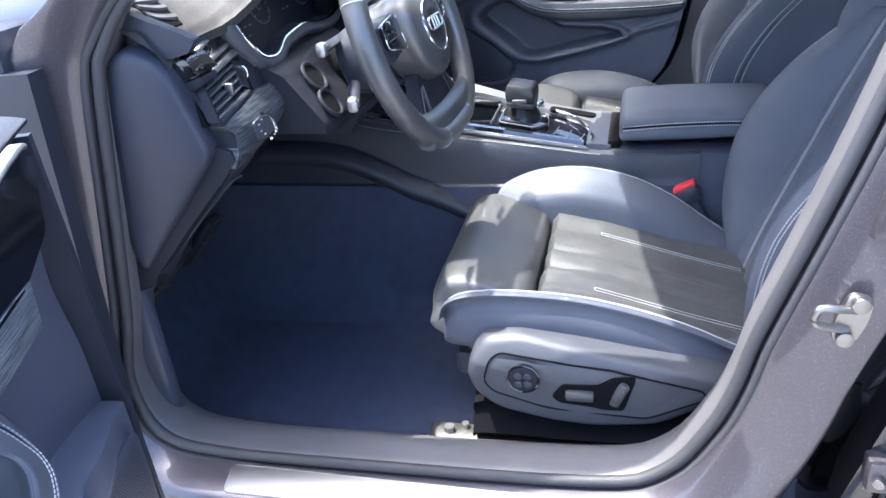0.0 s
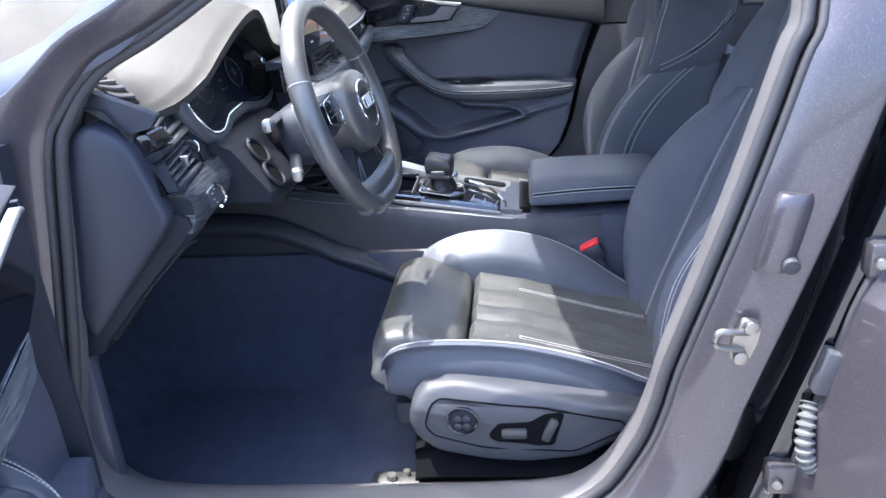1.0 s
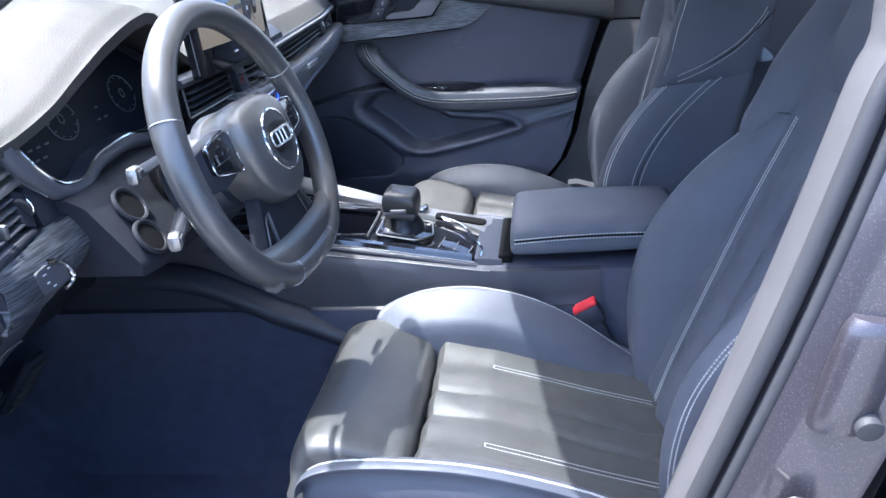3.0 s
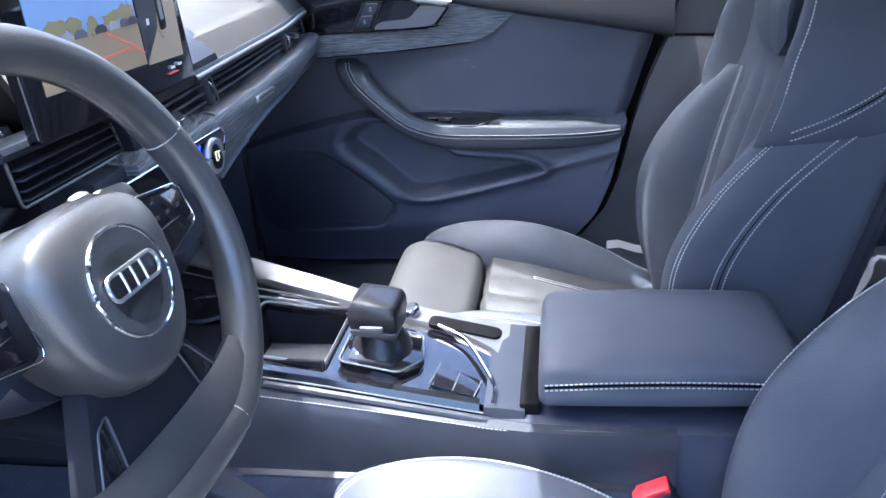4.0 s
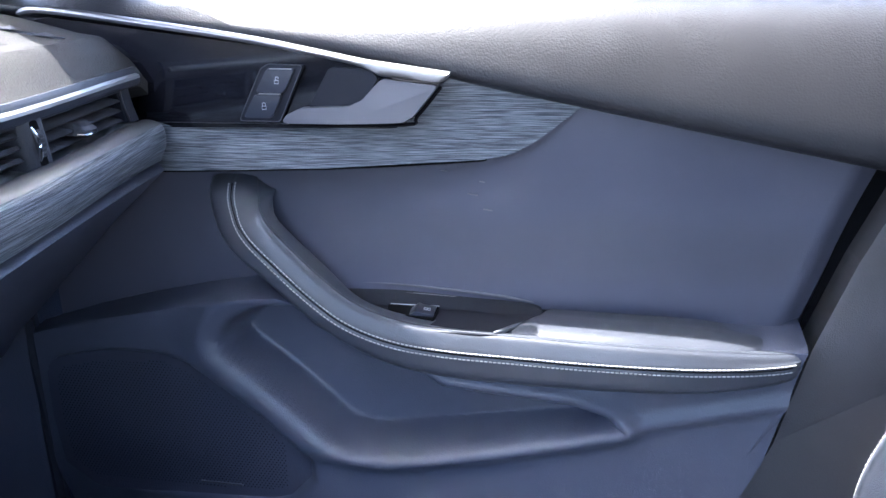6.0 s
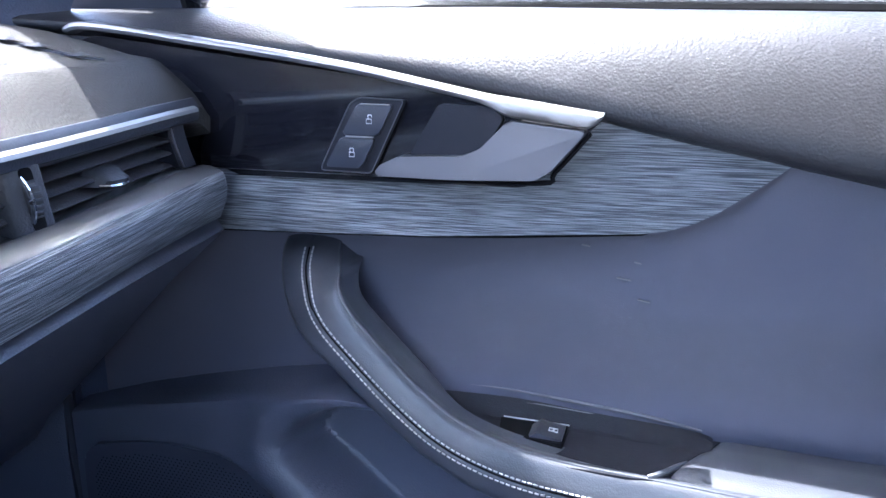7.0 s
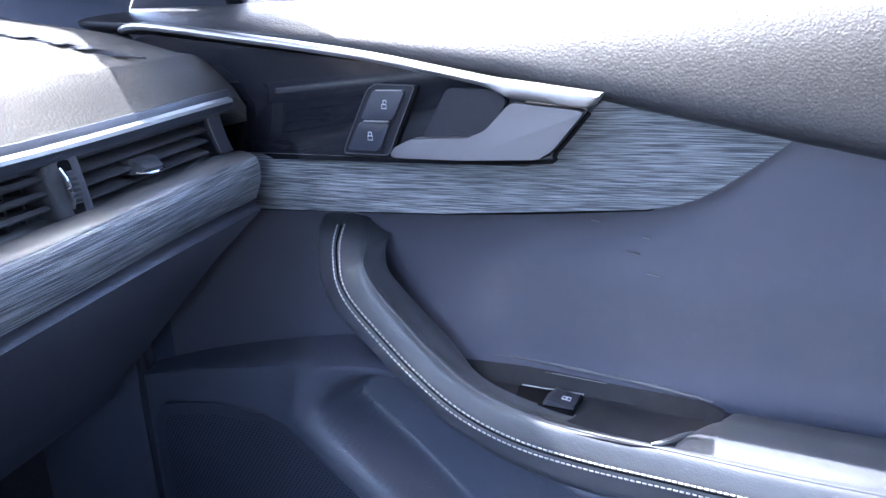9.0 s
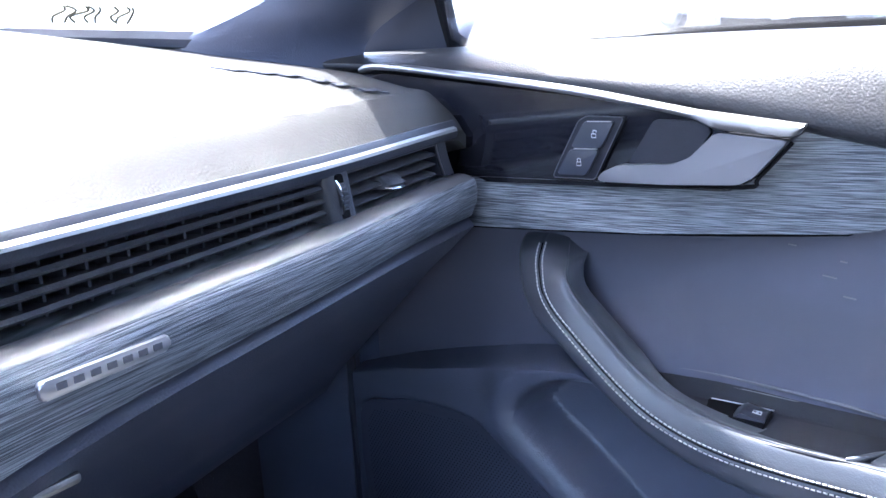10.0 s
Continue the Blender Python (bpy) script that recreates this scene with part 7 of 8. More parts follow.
        part("stitching", stitches(skin_line(hnd, ln, 0.0003), 0.0042, 0.0030, 0.00075, 1), THREAD, d)
    part("handle_seam", tube(skin_line(hnd, smooth_path, 0.0), 0.0007, 6, 1), BLACK, d)
    # armrest top behind the slanted end of the window switch panel
    def arm_top(a, b):
        x = 0.343 + 0.043 * b
        x += (0.626 - x) * a
        y0 = 0.671 + 0.006 * ease((x - 0.43) / 0.1) + 0.044 * ease((x - 0.555) / 0.07)
        y = y0 + (0.742 - y0) * b
        z = lerp(x, (0.34, 0.7860), (0.43, 0.7835), (0.53, 0.7805), (0.63, 0.7700))
        return (x, y, z + 0.0030 * math.sin(math.pi * min(1.0, 1.5 * b)) + 0.0065 * b - 0.0035 * ease((0.10 - b) / 0.10) - 0.003 * ease((0.03 - a) / 0.03))
    part("armrest_top", cushion(arm_top, lambda i, j: (0.350 + 0.035 * j + 0.235 * i, 0.682 + 0.058 * j, 0.762), 40, 16), HANDLE_LEATHER, d, "padded leather armrest top")
    bez = [(0.120, 0.745), (0.150, 0.716), (0.185, 0.690), (0.213, 0.675), (0.238, 0.668), (0.265, 0.666), (0.291, 0.666), (0.318, 0.666), (0.336, 0.668), (0.347, 0.678), (0.388, 0.742)]
    bz = part("switch_bezel", slab(bez, lambda a, b, k: (a, b, 0.7855 + 0.05 * (b - 0.67) - k), 0.010), MATTE_SHADE, d, "black window switch panel")
    part("bezel_welt", tube([(0.332, 0.6695, 0.7865), (0.338, 0.6722, 0.7872), (0.3435, 0.6775, 0.7875), (0.350, 0.687, 0.7872), (0.357, 0.6975, 0.786)], (0.0012, 0.0022, 0.0022, 0.0018, 0.0010), 8, 5), HANDLE_LEATHER, bz, "raised leather edge")
    part("bezel_back", loft([[(x, 0.708, 0.7865), (x, 0.7165, 0.7885), (x, 0.7220, 0.55 * z + 0.45 * 0.7885), (x, 0.7250, z - 0.0025), (x, 0.7270, z), (x, 0.731, z), (x, 0.736, 0.782)] for x, z in ((0.128, 0.7995), (0.150, 0.8045), (0.207, 0.8082), (0.277, 0.8050), (0.33, 0.8012), (0.362, 0.7968), (0.374, 0.7915))], 4, 1), MATTE_SHADE, bz)
    # brushed metal lines stand in for glints along the lip and crease
    part("bezel_lip", tube([(0.130, 0.7245, 0.8015), (0.150, 0.7245, 0.8057), (0.207, 0.7245, 0.8094), (0.277, 0.7245, 0.8063), (0.33, 0.7245, 0.8025), (0.366, 0.7245, 0.7976)], (0.0008, 0.0009, 0.0010, 0.0018, 0.0018, 0.0008), 8, 5), BRUSHED, bz, "fine lip with its highlight drawn in")
    part("bezel_crease", tube([(0.170, 0.7205, 0.7915), (0.188, 0.7225, 0.7965), (0.228, 0.7235, 0.8005), (0.275, 0.7238, 0.7995), (0.319, 0.7242, 0.7975)], 0.0007, 6, 4), BRUSHED, bz)
    part("switch_well", slab(rounded([(0.224, 0.689), (0.220, 0.7125), (0.272, 0.7135), (0.271, 0.687)], 0.002), lambda a, b, k: (a, b, 0.7908 + 0.05 * (b - 0.70) - k), 0.004), BLACK, bz)
    sw = part("window_switch", loft([[(x, 0.690, z - 0.001), (x, 0.694, z), (x, 0.708, z + 0.0006), (x, 0.7115, z - 0.0004), (x, 0.7115, 0.787), (x, 0.690, 0.787)] for x, z in ((0.244, 0.7895), (0.248, 0.7925), (0.252, 0.7955), (0.256, 0.7945), (0.270, 0.7925))], 2, 1), DARK, bz, "single window lift switch")
    part("switch_edge", tube([(0.222, 0.7132, 0.7915), (0.272, 0.7142, 0.7915)], 0.0007, 6, 1), SILVER, sw)
    mk = [(x, y, 0.7945) for x, y in ((0.2595, 0.6965), (0.2595, 0.7005), (0.2655, 0.7012), (0.2660, 0.6965))]
    part("window_mark", tube([(x, y, lerp(x, (0.256, 0.7953), (0.270, 0.7933))) for x, y, z in mk], 0.0005, 5, 1, closed=True), WHITE_PRINT, sw)
    part("window_mark", rbox((0.2627, 0.6988, 0.7942), (0.0012, 0.004, 0.0008), 0), WHITE_PRINT, sw)
    # lower carrier: one moulding with a soft upper edge, map pocket and recessed speaker
    crest = lambda x: lerp(x, (-0.225, 0.732), (-0.175, 0.748), (-0.106, 0.7695), (-0.037, 0.7875), (0.026, 0.802), (0.079, 0.811), (0.115, 0.814), (0.15, 0.800), (0.20, 0.785), (0.60, 0.785))
    pocket = [(0.135, 0.797), (0.100, 0.7945), (0.082, 0.789), (0.067, 0.780), (0.0540, 0.767), (0.0475, 0.753), (0.051, 0.740), (0.064, 0.7275), (0.085, 0.7125), (0.113, 0.690), (0.146, 0.660), (0.164, 0.643), (0.184, 0.634), (0.219, 0.632), (0.328, 0.6535), (0.457, 0.684), (0.440, 0.697), (0.405, 0.708), (0.328, 0.715), (0.28, 0.72), (0.25, 0.74), (0.25, 0.797)]
    spk = [(-0.165, 0.640), (-0.163, 0.700), (-0.150, 0.7145), (-0.10, 0.7262), (-0.066, 0.7305), (-0.02, 0.731), (0.006, 0.7222), (0.026, 0.7095), (0.049, 0.694), (0.085, 0.6675), (0.138, 0.617), (0.138, 0.594), (0.112, 0.566), (0.09, 0.560), (-0.12, 0.552), (-0.160, 0.580)]
    def carrier(x, z):
        dp, ds = in_dist(pocket, x, z), in_dist(spk, x, z)
        y = 0.6800 + 0.012 * ease((x - 0.2) / 0.4) + 0.024 * ease((0.58 - z) / 0.10) + 0.018 * ease((-0.02 - x) / 0.16)
        low_side = ease((x - 0.12) / 0.06)
        y -= 0.0085 * bump(dp, -0.020 + 0.012 * low_side, 0.016 - 0.007 * low_side)
        y -= 0.0060 * bump(z, 0.684 + 0.25 * (x - 0.457), 0.009) * ease((x - 0.40) / 0.06)
        y += (0.6935 - y) * ease((ds + 0.006) / 0.014)
        y += 0.050 * ease((dp + 0.003) / 0.018) * (1 - 0.35 * ease((x - 0.25) / 0.2))
        return y + (panel_y(x, z) + 0.030 - y) * (1 - ease((crest(x) + 0.006 - z) / 0.016))
    def carrier_at(a, b):
        b = 1 - (1 - b) ** 1.25
        x = -0.180 + (rear_x(0.475 + 0.31 * b) + 0.180) * a
        z = 0.475 + (crest(x) + 0.006 - 0.475) * b
        return (x, carrier(x, z), z)
    part("lower_carrier", cushion(carrier_at, lambda i, j: (-0.178 + 0.62 * i, 0.775, 0.475 + 0.30 * j), 150, 110), CARRIER_LIT, d, "moulded grey lower door panel with map pocket")
    sp = part("speaker_grille", slab(rounded(spk, 0.004, 2), lambda a, b, k: (a, 0.6885 + k, b), 0.008, 0.0015), VINYL, d, "perforated dark speaker grille")
    bm = bmesh.new()
    for i in range(64):
        for j in range(52):
            a, b = -0.16 + 0.0042 * i + 0.0021 * (j % 2), 0.57 + 0.0031 * j
            if a < 0.12 and in_dist(spk, a, b) > 0.012:
                c = Vector((a, 0.6881, b))
                bm.faces.new([bm.verts.new(c + Vector((0.0009 * math.cos(q), 0, 0.0009 * math.sin(q)))) for q in (0.0, 1.571, 3.142, 4.712)])
    tagged(part("perforation", bm, BLACK, sp, smooth=False), kind="stuff")
    part("speaker_edge", tube([(a, 0.6882, b) for a, b in ((0.004, 0.7235), (0.026, 0.7105), (0.049, 0.695), (0.086, 0.6685), (0.139, 0.6175))], 0.0010, 6, 5), TRIM_GREY, sp)
    part("speaker_mark", rbox((0.03, 0.688, 0.574), (0.05, 0.002, 0.003), 0.0008, 1), TRIM_GREY, sp)
    if closed:
        part("front_seal", tube([(-0.186, 0.702, 0.50), (-0.187, 0.703, 0.70), (-0.186, 0.706, 0.93)], 0.006, 8, 3), DARK, d, "black rubber seal at the front edge")
    # small pale scuffs on the card
    for x, z, w in ((0.303, 0.905, 0.010), (0.275, 0.928, 0.006), (0.318, 0.890, 0.009), (0.312, 0.918, 0.005)):
        part("scuff", rbox((x, panel_y(x, z) - 0.0012, z), (w, 0.0016, 0.0008), 0, 1, Matrix.Rotation(radians(8), 3, "Y")), SCUFF, d)
    if closed:
        # glass, its frame, sail panel
        bm = bmesh.new()
        sheet(lambda a, b: Vector((-0.075 + 0.80 * a + 0.10 * b * (1 - a), 0.779 - 0.17 * b, 1.088 + 0.27 * b * (0.35 + 0.65 * ease(a / 0.5)))), 12, 6, bm)
        bmesh.ops.solidify(bm, geom=bm.faces, thickness=0.004)
        g = part("door_glass", bm, GLASS, d, "clear raised door glass")
        g.visible_shadow = False
        part("sail_panel", slab([(-0.20, 1.085), (-0.068, 1.085), (-0.06, 1.20), (-0.10, 1.17)], lambda a, b, k: (a, 0.768 - 0.5 * max(0, b - 1.1) + k, b), 0.02), DARK, d)
        part("window_post", tube([(-0.068, 0.775, 1.085), (-0.063, 0.745, 1.14), (-0.055, 0.715, 1.20)], 0.008, 8, 3), BLACK, d)
        part("window_frame", tube([(-0.10, 0.735, 1.165), (0.10, 0.67, 1.26), (0.32, 0.615, 1.345), (0.6, 0.60, 1.375), (0.80, 0.62, 1.33)], 0.014, 8, 4), DARK, d)
    return d


front_door("closed passenger door with dark grey card and streaked trim", True)
driver_door = front_door("open driver's door seen from its inner face", False)
flip = Matrix.Diagonal((1, -1, 1, 1))
for o in driver_door.children_recursive:
    o.data.transform(flip)
    o.data.flip_normals()
hinge = Vector((-0.25, -0.80, 0))
driver_door.matrix_world = Matrix.Translation(hinge + Vector((0.053, -0.131, -0.0875))) @ Matrix.Rotation(radians(-67.4), 4, "Z") @ Matrix.Translation(-hinge)

# ---------------------------------------------------------------- pillar fittings by the driver's door
stk = thing("door_striker", "zinc steel door striker loop bolted to the pillar", "door striker", at=(0, 0, 0))
sc = Vector((0.732, -0.800, 0.712))
tilt = Matrix.Rotation(radians(14), 3, "Y")
T = lambda x, y, z: sc + tilt @ Vector((x, y, z))
part("plate", slab(rounded([(-0.012, -0.030), (0.012, -0.030), (0.016, 0.0), (0.012, 0.030), (-0.012, 0.030), (-0.016, 0.0)], 0.009), lambda a, b, k: T(a, -0.004 + k, b), 0.008, 0.002), STEEL, stk, "oval zinc plate")
part("loop", tube([T(0.0, -0.004, 0.013), T(-0.022, -0.012, 0.013), T(-0.038, -0.014, 0.010), T(-0.040, -0.014, -0.002), T(-0.034, -0.013, -0.010), T(0.0, -0.004, -0.013)], 0.0045, 10, 5), STEEL, stk, "bent steel loop")
for b in (-0.022, 0.022):
    part("bolt", disc(T(0, -0.008, b), (0, -1, 0), 0.009, 0.008, 24, 0.001), STEEL, stk)
plug = thing("pillar_bumper", "black rubber bump stop on the painted pillar", "bump stop", at=(0, 0, 0))
part("cover", loft([[(0.775 + 0.2 * (z - 0.85) + a * w, -0.775 - k * w, z) for a, k in ((-0.026, 0.0), (-0.020, 0.016), (0.0, 0.022), (0.018, 0.016), (0.024, 0.0), (0.0, -0.02))] for z, w in ((0.800, 0.8), (0.806, 0.97), (0.85, 1.0), (0.888, 0.95), (0.900, 0.75))], 3, 3), PAINT, plug)
part("stop", disc((0.780, -0.796, 0.812), (0, -1, -0.2), 0.011, 0.014, 20, 0.003), RUBBER, plug)
sb = thing("seat_belt", "pale grey seat belt webbing on the pillar trim", "seat belt", at=(0, 0, 0))
part("webbing", loft([[(x, y, z), (x + 0.022, y - 0.012, z + 0.002), (x + 0.022, y - 0.010, z + 0.002), (x, y + 0.002, z)] for x, y, z in ((0.747, -0.728, 0.958), (0.777, -0.728, 1.017), (0.796, -0.724, 1.056), (0.805, -0.722, 1.10), (0.83, -0.70, 1.20), (0.86, -0.66, 1.30))], 4, 1), WEBBING, sb)

# ---------------------------------------------------------------- rear door on the driver's side, open
rd = thing("rear_door", "open rear door with dark metallic skin and glass", "car door", at=(0, 0, 0))
def swing(s, o, z):
    """s back along the door, o outwards from its inner face."""
    a = radians(62)
    fx = 0.835 + 0.25 * (z - 0.6)
    c = Vector((math.cos(a), -math.sin(a), 0))
    n = Vector((-math.sin(a), -math.cos(a), 0))
    return Vector((fx, -0.800, z)) + c * s + n * o
def skin_ring(z, o, thick=0.10):
    return [swing(0.0, o - 0.012, z), swing(0.004, o - 0.002, z), swing(0.02, o, z), swing(0.45, o + 0.012, z), swing(0.93, o, z), swing(0.93, o - thick, z), swing(0.02, o - thick, z), swing(0.0, o - thick + 0.01, z)]
part("skin", loft([skin_ring(z, o) for z, o in ((0.36, -0.03), (0.45, 0.0), (0.60, 0.018), (0.70, 0.022), (0.770, 0.024), (0.778, 0.020), (0.86, 0.0), (0.97, -0.03), (1.03, -0.045))], 2, 1), PAINT, rd, "dark metallic skin with a shoulder crease")
part("edge_trim", tube([swing(-0.004, o - 0.008, z) for z, o in ((0.40, -0.01), (0.55, 0.012), (0.70, 0.020), (0.775, 0.020), (0.88, -0.005), (1.03, -0.045))], 0.006, 8, 3), RUBBER, rd)
part("belt_chrome", tube([swing(s, -0.046, 1.035) for s in (0.0, 0.3, 0.9)], 0.007, 8, 2), CHROME, rd)
bm = bmesh.new()
sheet(lambda a, b: swing(0.02 + 0.85 * a, -0.06 - 0.14 * b, 1.03 + 0.28 * b), 6, 4, bm)
bmesh.ops.solidify(bm, geom=bm.faces, thickness=0.004)
part("glass", bm, material("dark_tinted_glass", (0.01, 0.012, 0.014), 0.04, coat=1.0), rd, "dark tinted rear door glass")
part("window_post", tube([swing(0.0, -0.05, 1.03), swing(0.02, -0.12, 1.16), swing(0.06, -0.19, 1.31)], 0.014, 8, 3), GLOSS, rd)

# hinge side of that door: dark jamb, hinges, check strap box, ribbed cable boot
jb = thing("rear_door_jamb", "black painted jamb with hinges and ribbed cable boot", "door jamb", at=(0, 0, 0))
part("jamb", loft([[(0.80 + 0.28 * (z - 0.6), -0.765, z), (0.815 + 0.28 * (z - 0.6), -0.790, z), (0.86 + 0.28 * (z - 0.6), -0.78, z), (0.93 + 0.28 * (z - 0.6), -0.72, z), (0.90 + 0.28 * (z - 0.6), -0.66, z), (0.80 + 0.28 * (z - 0.6), -0.68, z)] for z in (0.36, 0.55, 0.75, 0.95, 1.2)], 3, 2), GLOSS, jb, "gloss black jamb")
for z in (0.820, 0.50):
    hb = part("hinge", rbox((0.828 + 0.28 * (z - 0.6), -0.797, z), (0.05, 0.03, 0.045), 0.006), PAINT, jb)
    part("hinge_bolt", disc((0.815 + 0.28 * (z - 0.6), -0.815, z), (-0.4, -1, 0), 0.007, 0.012, 24, 0.002), STEEL, hb)
part("check_strap_box", rbox((0.838, -0.806, 0.668), (0.030, 0.026, 0.062), 0.004, 2, Matrix.Rotation(radians(14), 3, "Y")), TRIM_GREY, jb, "grey check strap housing")
bt = [Vector((0.822, -0.800, 0.618)), Vector((0.816, -0.812, 0.60)), Vector((0.812, -0.822, 0.575)), Vector((0.816, -0.826, 0.548)), Vector((0.824, -0.826, 0.535))]
line = smooth_line(bt, 10)
bm = bmesh.new()
rings = []
for i, q in enumerate(line):
    d = (line[min(i + 1, len(line) - 1)] - line[max(i - 1, 0)]).normalized()
    s = d.cross(Vector((0, 1, 0.1))).normalized()
    u = s.cross(d)
    r = 0.0105 + 0.0022 * (1 if i % 4 < 2 else -1)
    rings.append([q + s * r * math.cos(a) + u * r * math.sin(a) for a in (2 * math.pi * j / 14 for j in range(14))])
part("cable_boot", skin(bm, rings), material("pale_rubber", (0.13, 0.13, 0.125), 0.6, 0, 0.1), jb, "pale ribbed rubber cable boot")
for z in (0.47, 0.50):
    part("jamb_bolt", disc((0.785, -0.79, z), (-0.2, -1, 0), 0.006, 0.008, 6, 0.001), STEEL, jb)

# ---------------------------------------------------------------- rear of the cabin
bench = thing("rear_bench", "black leather rear bench in the shade", "rear seat", at=(0, 0, 0))
part("cushion", loft([[(1.10 + 0.0 * z, y, 0.36), (1.08, y, 0.50), (1.12, y, 0.535), (1.35, y, 0.51), (1.62, y, 0.48), (1.62, y, 0.36)] for y, z in ((-0.64, 0), (-0.58, 0), (-0.2, 0), (0.2, 0), (0.58, 0), (0.64, 0))], 4, 3), LEATHER, bench)
part("backrest", loft([[(1.52, y, 0.46), (1.50, y, 0.60), (1.60, y, 0.90), (1.66, y, 1.0), (1.74, y, 0.98), (1.72, y, 0.46)] for y in (-0.64, -0.58, -0.2, 0.2, 0.58, 0.64)], 4, 3), LEATHER, bench)
for y in (-0.4, 0.4):
    part("headrest", loft([[(1.62, y + w, z), (1.60, y, z), (1.62, y - w, z), (1.70, y - w, z), (1.72, y, z), (1.70, y + w, z)] for z, w in ((0.98, 0.10), (1.02, 0.13), (1.10, 0.13), (1.15, 0.09))], 3, 3), LEATHER, bench)
rp = thing("rear_door", "closed rear passenger door with stitched armrest", "car door", at=(0, 0, 0))
part("card", slab(rounded([(1.01, 0.45), (1.00, 1.085), (1.66, 1.06), (1.60, 0.75), (1.45, 0.45)], 0.02), lambda a, b, k: (a, 0.715 + k, b), 0.09, 0.012, 3), VINYL, rp, "dark door card")
part("armrest", loft([[(x, 0.72, z + 0.03), (x, 0.685, z + 0.028), (x, 0.665, z + 0.005), (x, 0.675, z - 0.025), (x, 0.72, z - 0.03)] for x, z in ((1.06, 0.84), (1.10, 0.80), (1.15, 0.765), (1.22, 0.735), (1.40, 0.73), (1.55, 0.74))], 4, 3), LEATHER, rp, "leather armrest")
part("stitching", stitches([(x, 0.6645, z + 0.010) for x, z in ((1.06, 0.84), (1.10, 0.80), (1.15, 0.765), (1.22, 0.735), (1.40, 0.73))], 0.006, 0.004, 0.0012), THREAD, rp)
part("grip", rbox((1.16, 0.695, 0.985), (0.14, 0.02, 0.03), 0.008), SILVER, rp)
bm = bmesh.new()
sheet(lambda a, b: Vector((1.03 + 0.60 * a - 0.1 * b * a, 0.775 - 0.17 * b, 1.085 + 0.26 * b * (1 - 0.5 * a * a))), 8, 4, bm)
bmesh.ops.solidify(bm, geom=bm.faces, thickness=0.004)
g = part("glass", bm, GLASS, rp)
g.visible_shadow = False
part("skin", rbox((1.33, 0.82, 0.75), (0.64, 0.03, 0.60), 0.012), PAINT, rp)

# ---------------------------------------------------------------- outside mirror
mir = thing("door_mirror", "dark door mirror with chrome-edged glass", "door mirror", at=(0, 0, 0))
mc = Vector((0.03, 0.95, 1.157))
aim = Matrix.Rotation(radians(-22), 3, "Z")
M = lambda x, y, z: mc + aim @ Vector((x, y, z))
# rubber's dark tone replaces body paint, putting shade on the housing
part("housing", loft([[M(x, -0.105 * s, -0.02), M(x, -0.09 * s, -0.07 * s), M(x, 0.0, -0.078 * s), M(x, 0.10 * s, -0.062 * s), M(x, 0.118 * s, 0.0), M(x, 0.09 * s, 0.07 * s), M(x, 0, 0.08 * s), M(x, -0.09 * s, 0.065 * s)] for x, s in ((-0.11, 0.4), (-0.08, 0.78), (-0.03, 0.97), (0.005, 1.0))], 4, 4), RUBBER, mir, "mirror housing, coloured dark grey for its shaded side")
gl = rounded([(-0.092, -0.052), (0.09, -0.060), (0.106, 0.0), (0.085, 0.058), (-0.09, 0.055)], 0.03, 6)
part("glass", slab(gl, lambda a, b, k: M(0.010 - k, a, b), 0.004), material("mirror_silver", (0.92, 0.93, 0.94), 0.02, 1.0, vary=0.01), mir, "mirror glass")
part("rim", tube([M(0.009, a, b) for a, b in gl], 0.004, 8, 1, closed=True), GLOSS, mir)
part("foot", loft([[M(x, -0.09, -0.075), M(x, -0.02, -0.085), M(x, 0.03, -0.085), M(x, 0.02, -0.06), M(x, -0.09, -0.05)] for x in (-0.07, -0.03, 0.0)], 2, 2), DARK, mir)
part("arm", tube([M(-0.05, -0.05, -0.05), M(-0.08, -0.10, -0.05), (-0.09, 0.80, 1.085)], 0.028, 10, 4), DARK, mir)


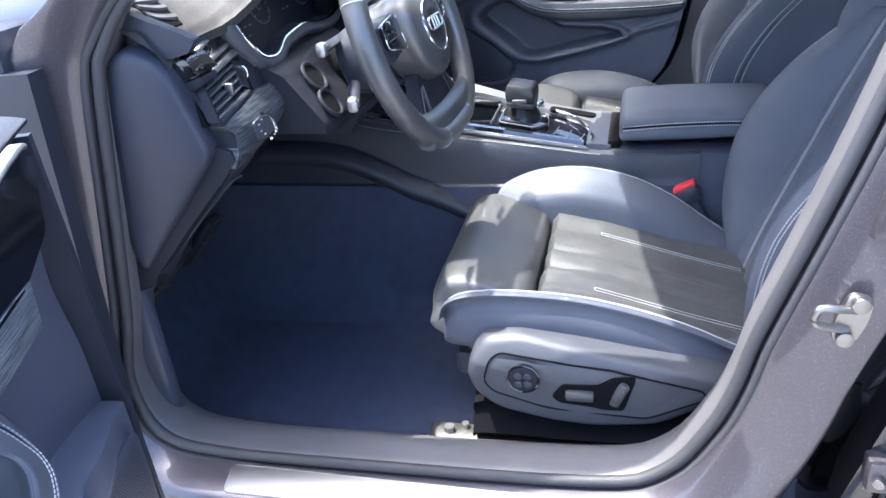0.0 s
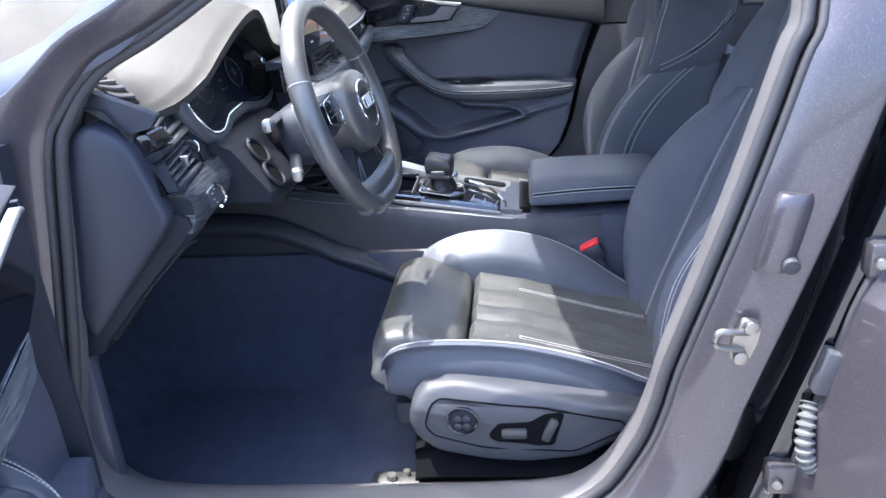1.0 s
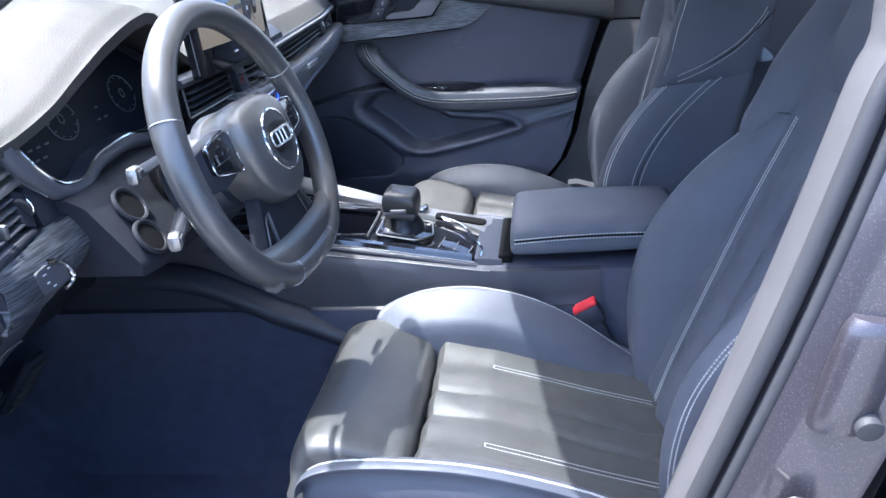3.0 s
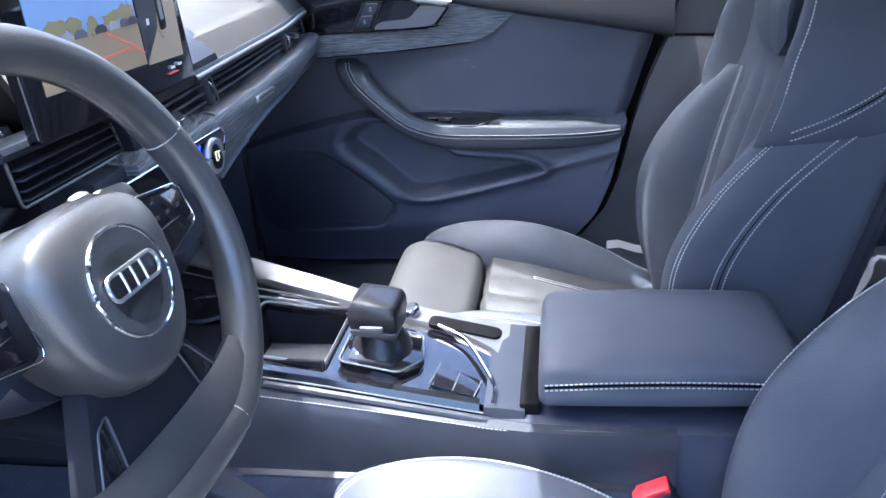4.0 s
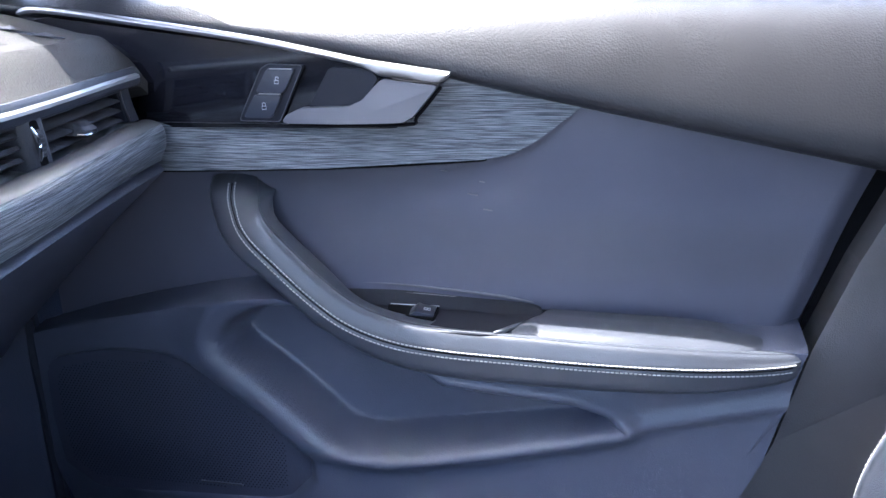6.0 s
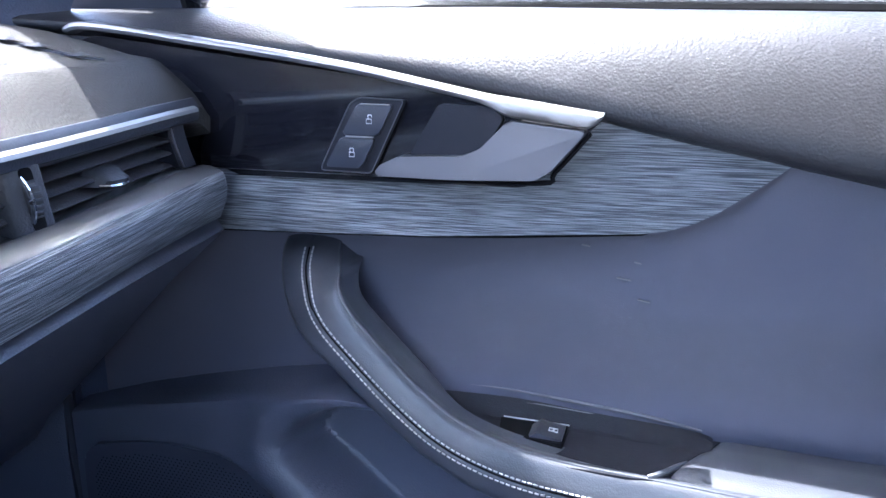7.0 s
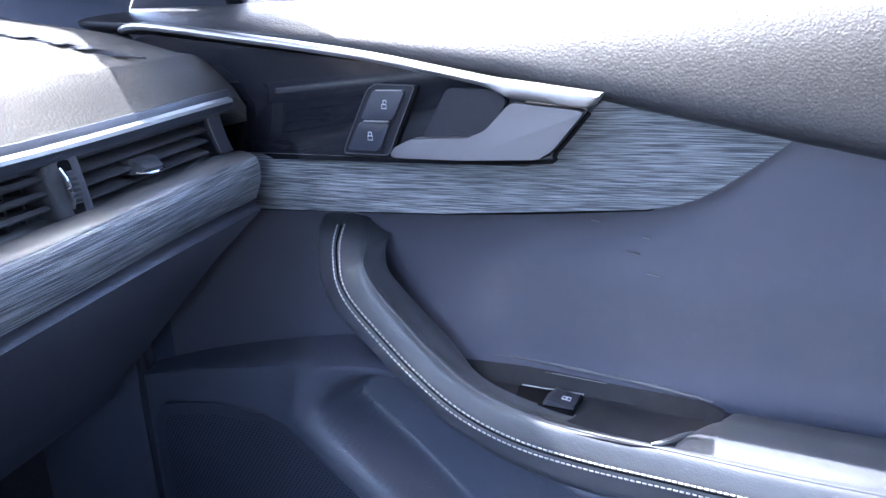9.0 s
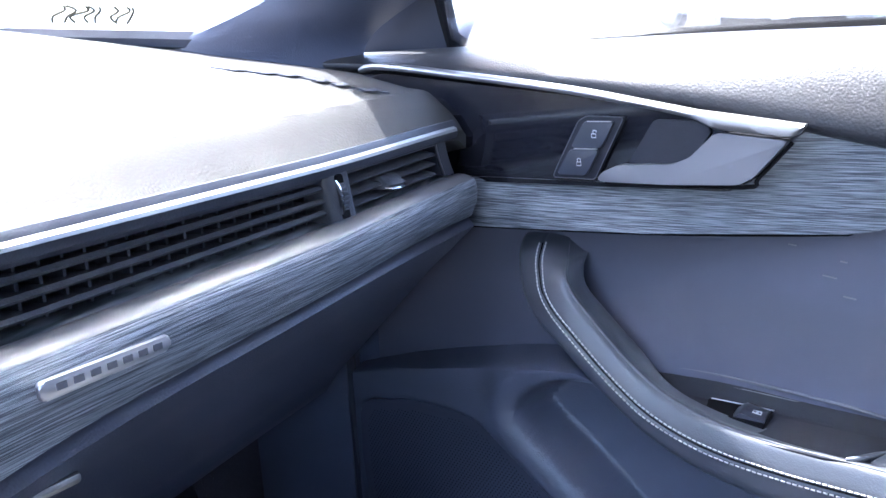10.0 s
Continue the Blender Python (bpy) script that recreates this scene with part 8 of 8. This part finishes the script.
# ---------------------------------------------------------------- the lot outside
def car(name, label, at, turn, paint, pickup=False):
    """A parked vehicle, front along -x before turning; the maker's mark is a plain shape."""
    c = thing(name, label, "vehicle", "parked vehicles", at=at)
    c.rotation_euler = (0, 0, radians(turn))
    hz = 1.50 if pickup else 0.92
    L = 5.2 if pickup else 4.5
    w = 0.97 if pickup else 0.9
    half = L / 2
    prof = [(-half, 0.55 * hz, 0.86), (-half + 0.10, 0.9 * hz, 0.94), (-half + 0.5, hz, 1.0), (-0.7, hz * 1.06, 1.0), (0.6, hz * 1.06, 1.0), (half - 0.3, hz * 1.05, 1.0), (half, hz * 0.9, 0.92)]
    part("body", loft([[(x, -w * s, 0.35), (x, -w * s, top * 0.72), (x, -w * s * 0.94, top * 0.95), (x, -w * s * 0.6, top), (x, 0, top * 1.01), (x, w * s * 0.6, top), (x, w * s * 0.94, top * 0.95), (x, w * s, top * 0.72), (x, w * s, 0.35)] for x, top, s in prof], 3, 2), paint, c)
    top = hz + (0.62 if pickup else 0.52)
    xa, xb, xc2, xd = (-0.95, -0.35, 0.75, 1.0) if pickup else (-0.95, -0.2, 1.0, 1.7)
    gl = material("vehicle_glass", (0.015, 0.018, 0.02), 0.05, coat=1.0)
    part("cabin_glass", loft([[(xa, y, hz * 1.03), (xb, y * 0.84, top - 0.04), (xc2, y * 0.84, top - 0.04), (xd, y, hz * 1.03)] for y in (-w * 0.92, -w * 0.5, 0, w * 0.5, w * 0.92)], 1, 1), gl, c, "dark window glass")
    part("roof", slab(rounded([(xb - 0.02, -w * 0.78), (xc2 + 0.02, -w * 0.78), (xc2 + 0.02, w * 0.78), (xb - 0.02, w * 0.78)], 0.12), lambda a, b, k: (a, b, top - k), 0.06, 0.02), paint, c)
    for y in (-w * 0.88, w * 0.88):
        for x0, x1 in ((xa, xb), (xd, xc2)):
            part("pillar", tube([(x0, y * 1.02, hz * 1.03), ((x0 + x1) / 2, y * 0.94, (hz * 1.03 + top) / 2), (x1, y * 0.86, top - 0.03)], 0.045, 6, 2), paint, c)
    part("grille", slab(rounded([(-0.62, 0.62 * hz), (0.62, 0.62 * hz), (0.70, 0.94 * hz), (-0.70, 0.94 * hz)], 0.05), lambda a, b, k: (-half - 0.02 + 0.10 * ease((b - 0.5 * hz) / (0.5 * hz)) + k, a, b), 0.1, 0.01), BLACK, c, "black grille")
    part("emblem", rbox((-half + 0.04, 0, 0.88 * hz), (0.05, 0.22, 0.06), 0.02), CHROME, c)
    for s in (-1, 1):
        part("headlight", slab(rounded([(s * 0.66, 0.74 * hz), (s * 0.90, 0.74 * hz), (s * 0.90, 0.93 * hz), (s * 0.68, 0.93 * hz)], 0.03), lambda a, b, k: (-half + 0.02 + 0.12 * abs(a) * 0.9 + k - 0.06, a, b), 0.12, 0.01), SILVER, c, "clear headlight")
    part("bumper", rbox((-half + 0.02, 0, 0.50), (0.16, w * 1.9, 0.24), 0.05), paint if not pickup else CHROME, c)
    for x in (-half + 0.85, half - 0.95):
        for s in (-1, 1):
            r = 0.40 if pickup else 0.33
            wl = part("wheel", disc((x, s * (w - 0.10), r), (0, 1, 0), r, 0.24, 32, 0.04), RUBBER, c)
            part("rim", disc((x, s * (w + 0.015), r), (0, 1, 0), r * 0.62, 0.03, 24, 0.01), SILVER, wl)
    return c


car("pickup_truck", "white pickup truck with black grille parked facing the car", (-1.78, 12.3, 0), 90, material("white_vehicle_paint", (0.8, 0.8, 0.79), 0.25, coat=1.0, vary=0.03), True)
car("parked_car", "dark grey parked sedan in the lot", (-5.6, 11.8, 0), 90, PAINT)
car("parked_car", "red parked hatchback beyond the shrubs", (1.2, 17.5, 0), 90, material("red_vehicle_paint", (0.42, 0.05, 0.05), 0.3, coat=1.0, vary=0.05))
car("parked_car", "silver parked sedan in a row", (7.5, 6.2, 0), 90, material("silver_vehicle_paint", (0.45, 0.46, 0.48), 0.3, 0.4, coat=1.0))
car("parked_car", "dark parked sedan in a row", (10.4, 6.4, 0), 90, PAINT)
car("parked_car", "white parked sedan in a row", (13.3, 6.3, 0), 90, material("white_vehicle_paint", (0.8, 0.8, 0.79), 0.25, coat=1.0, vary=0.03))
car("parked_car", "dark blue parked sedan in a row", (16.2, 6.5, 0), 90, PAINT)
car("parked_car", "white parked hatchback ahead of the bonnet", (-9.5, 5.6, 0), 60, material("white_vehicle_paint", (0.8, 0.8, 0.79), 0.25, coat=1.0, vary=0.03))


def shrub(at, h, seed):
    s = thing("shrub", "yellow-green shrub in the verge", "shrub", "verge shrubs", at=at)
    rnd = random.Random(seed)
    for k in range(5):
        a = rnd.uniform(0, 6.28)
        part("stem", tube([(0, 0, 0), (0.1 * math.cos(a), 0.1 * math.sin(a), h * 0.35), (0.28 * math.cos(a), 0.28 * math.sin(a), h * 0.75)], (0.02, 0.006), 6, 3), material("shrub_bark", (0.12, 0.09, 0.06), 0.9), s)
    bm = bmesh.new()
    for k in range(1400):
        d = Vector((rnd.gauss(0, 1), rnd.gauss(0, 1), rnd.gauss(0, 1))).normalized() * rnd.uniform(0.55, 1.0)
        c = Vector((d.x * 0.55, d.y * 0.55, h * 0.62 + d.z * h * 0.38)) * (0.9 + 0.2 * noise.noise(d * 2))
        t = Vector((rnd.gauss(0, 1), rnd.gauss(0, 1), rnd.gauss(0, 1))).normalized()
        u = t.orthogonal().normalized()
        bm.faces.new([bm.verts.new(c + t * 0.05), bm.verts.new(c + u * 0.022), bm.verts.new(c - t * 0.05), bm.verts.new(c - u * 0.022)])
    lf = part("foliage", bm, material("shrub_leaf", (0.30, 0.28, 0.06), 0.6, vary=0.4, vary_size=6), s, smooth=False)
    tagged(lf, kind="stuff")


for k, (x, y, h) in enumerate(((-0.35, 10.6, 1.45), (0.5, 11.2, 1.4), (1.6, 10.8, 1.35), (2.6, 11.3, 1.5), (3.9, 11.0, 1.4))):
    shrub((x, y, 0), h, k)
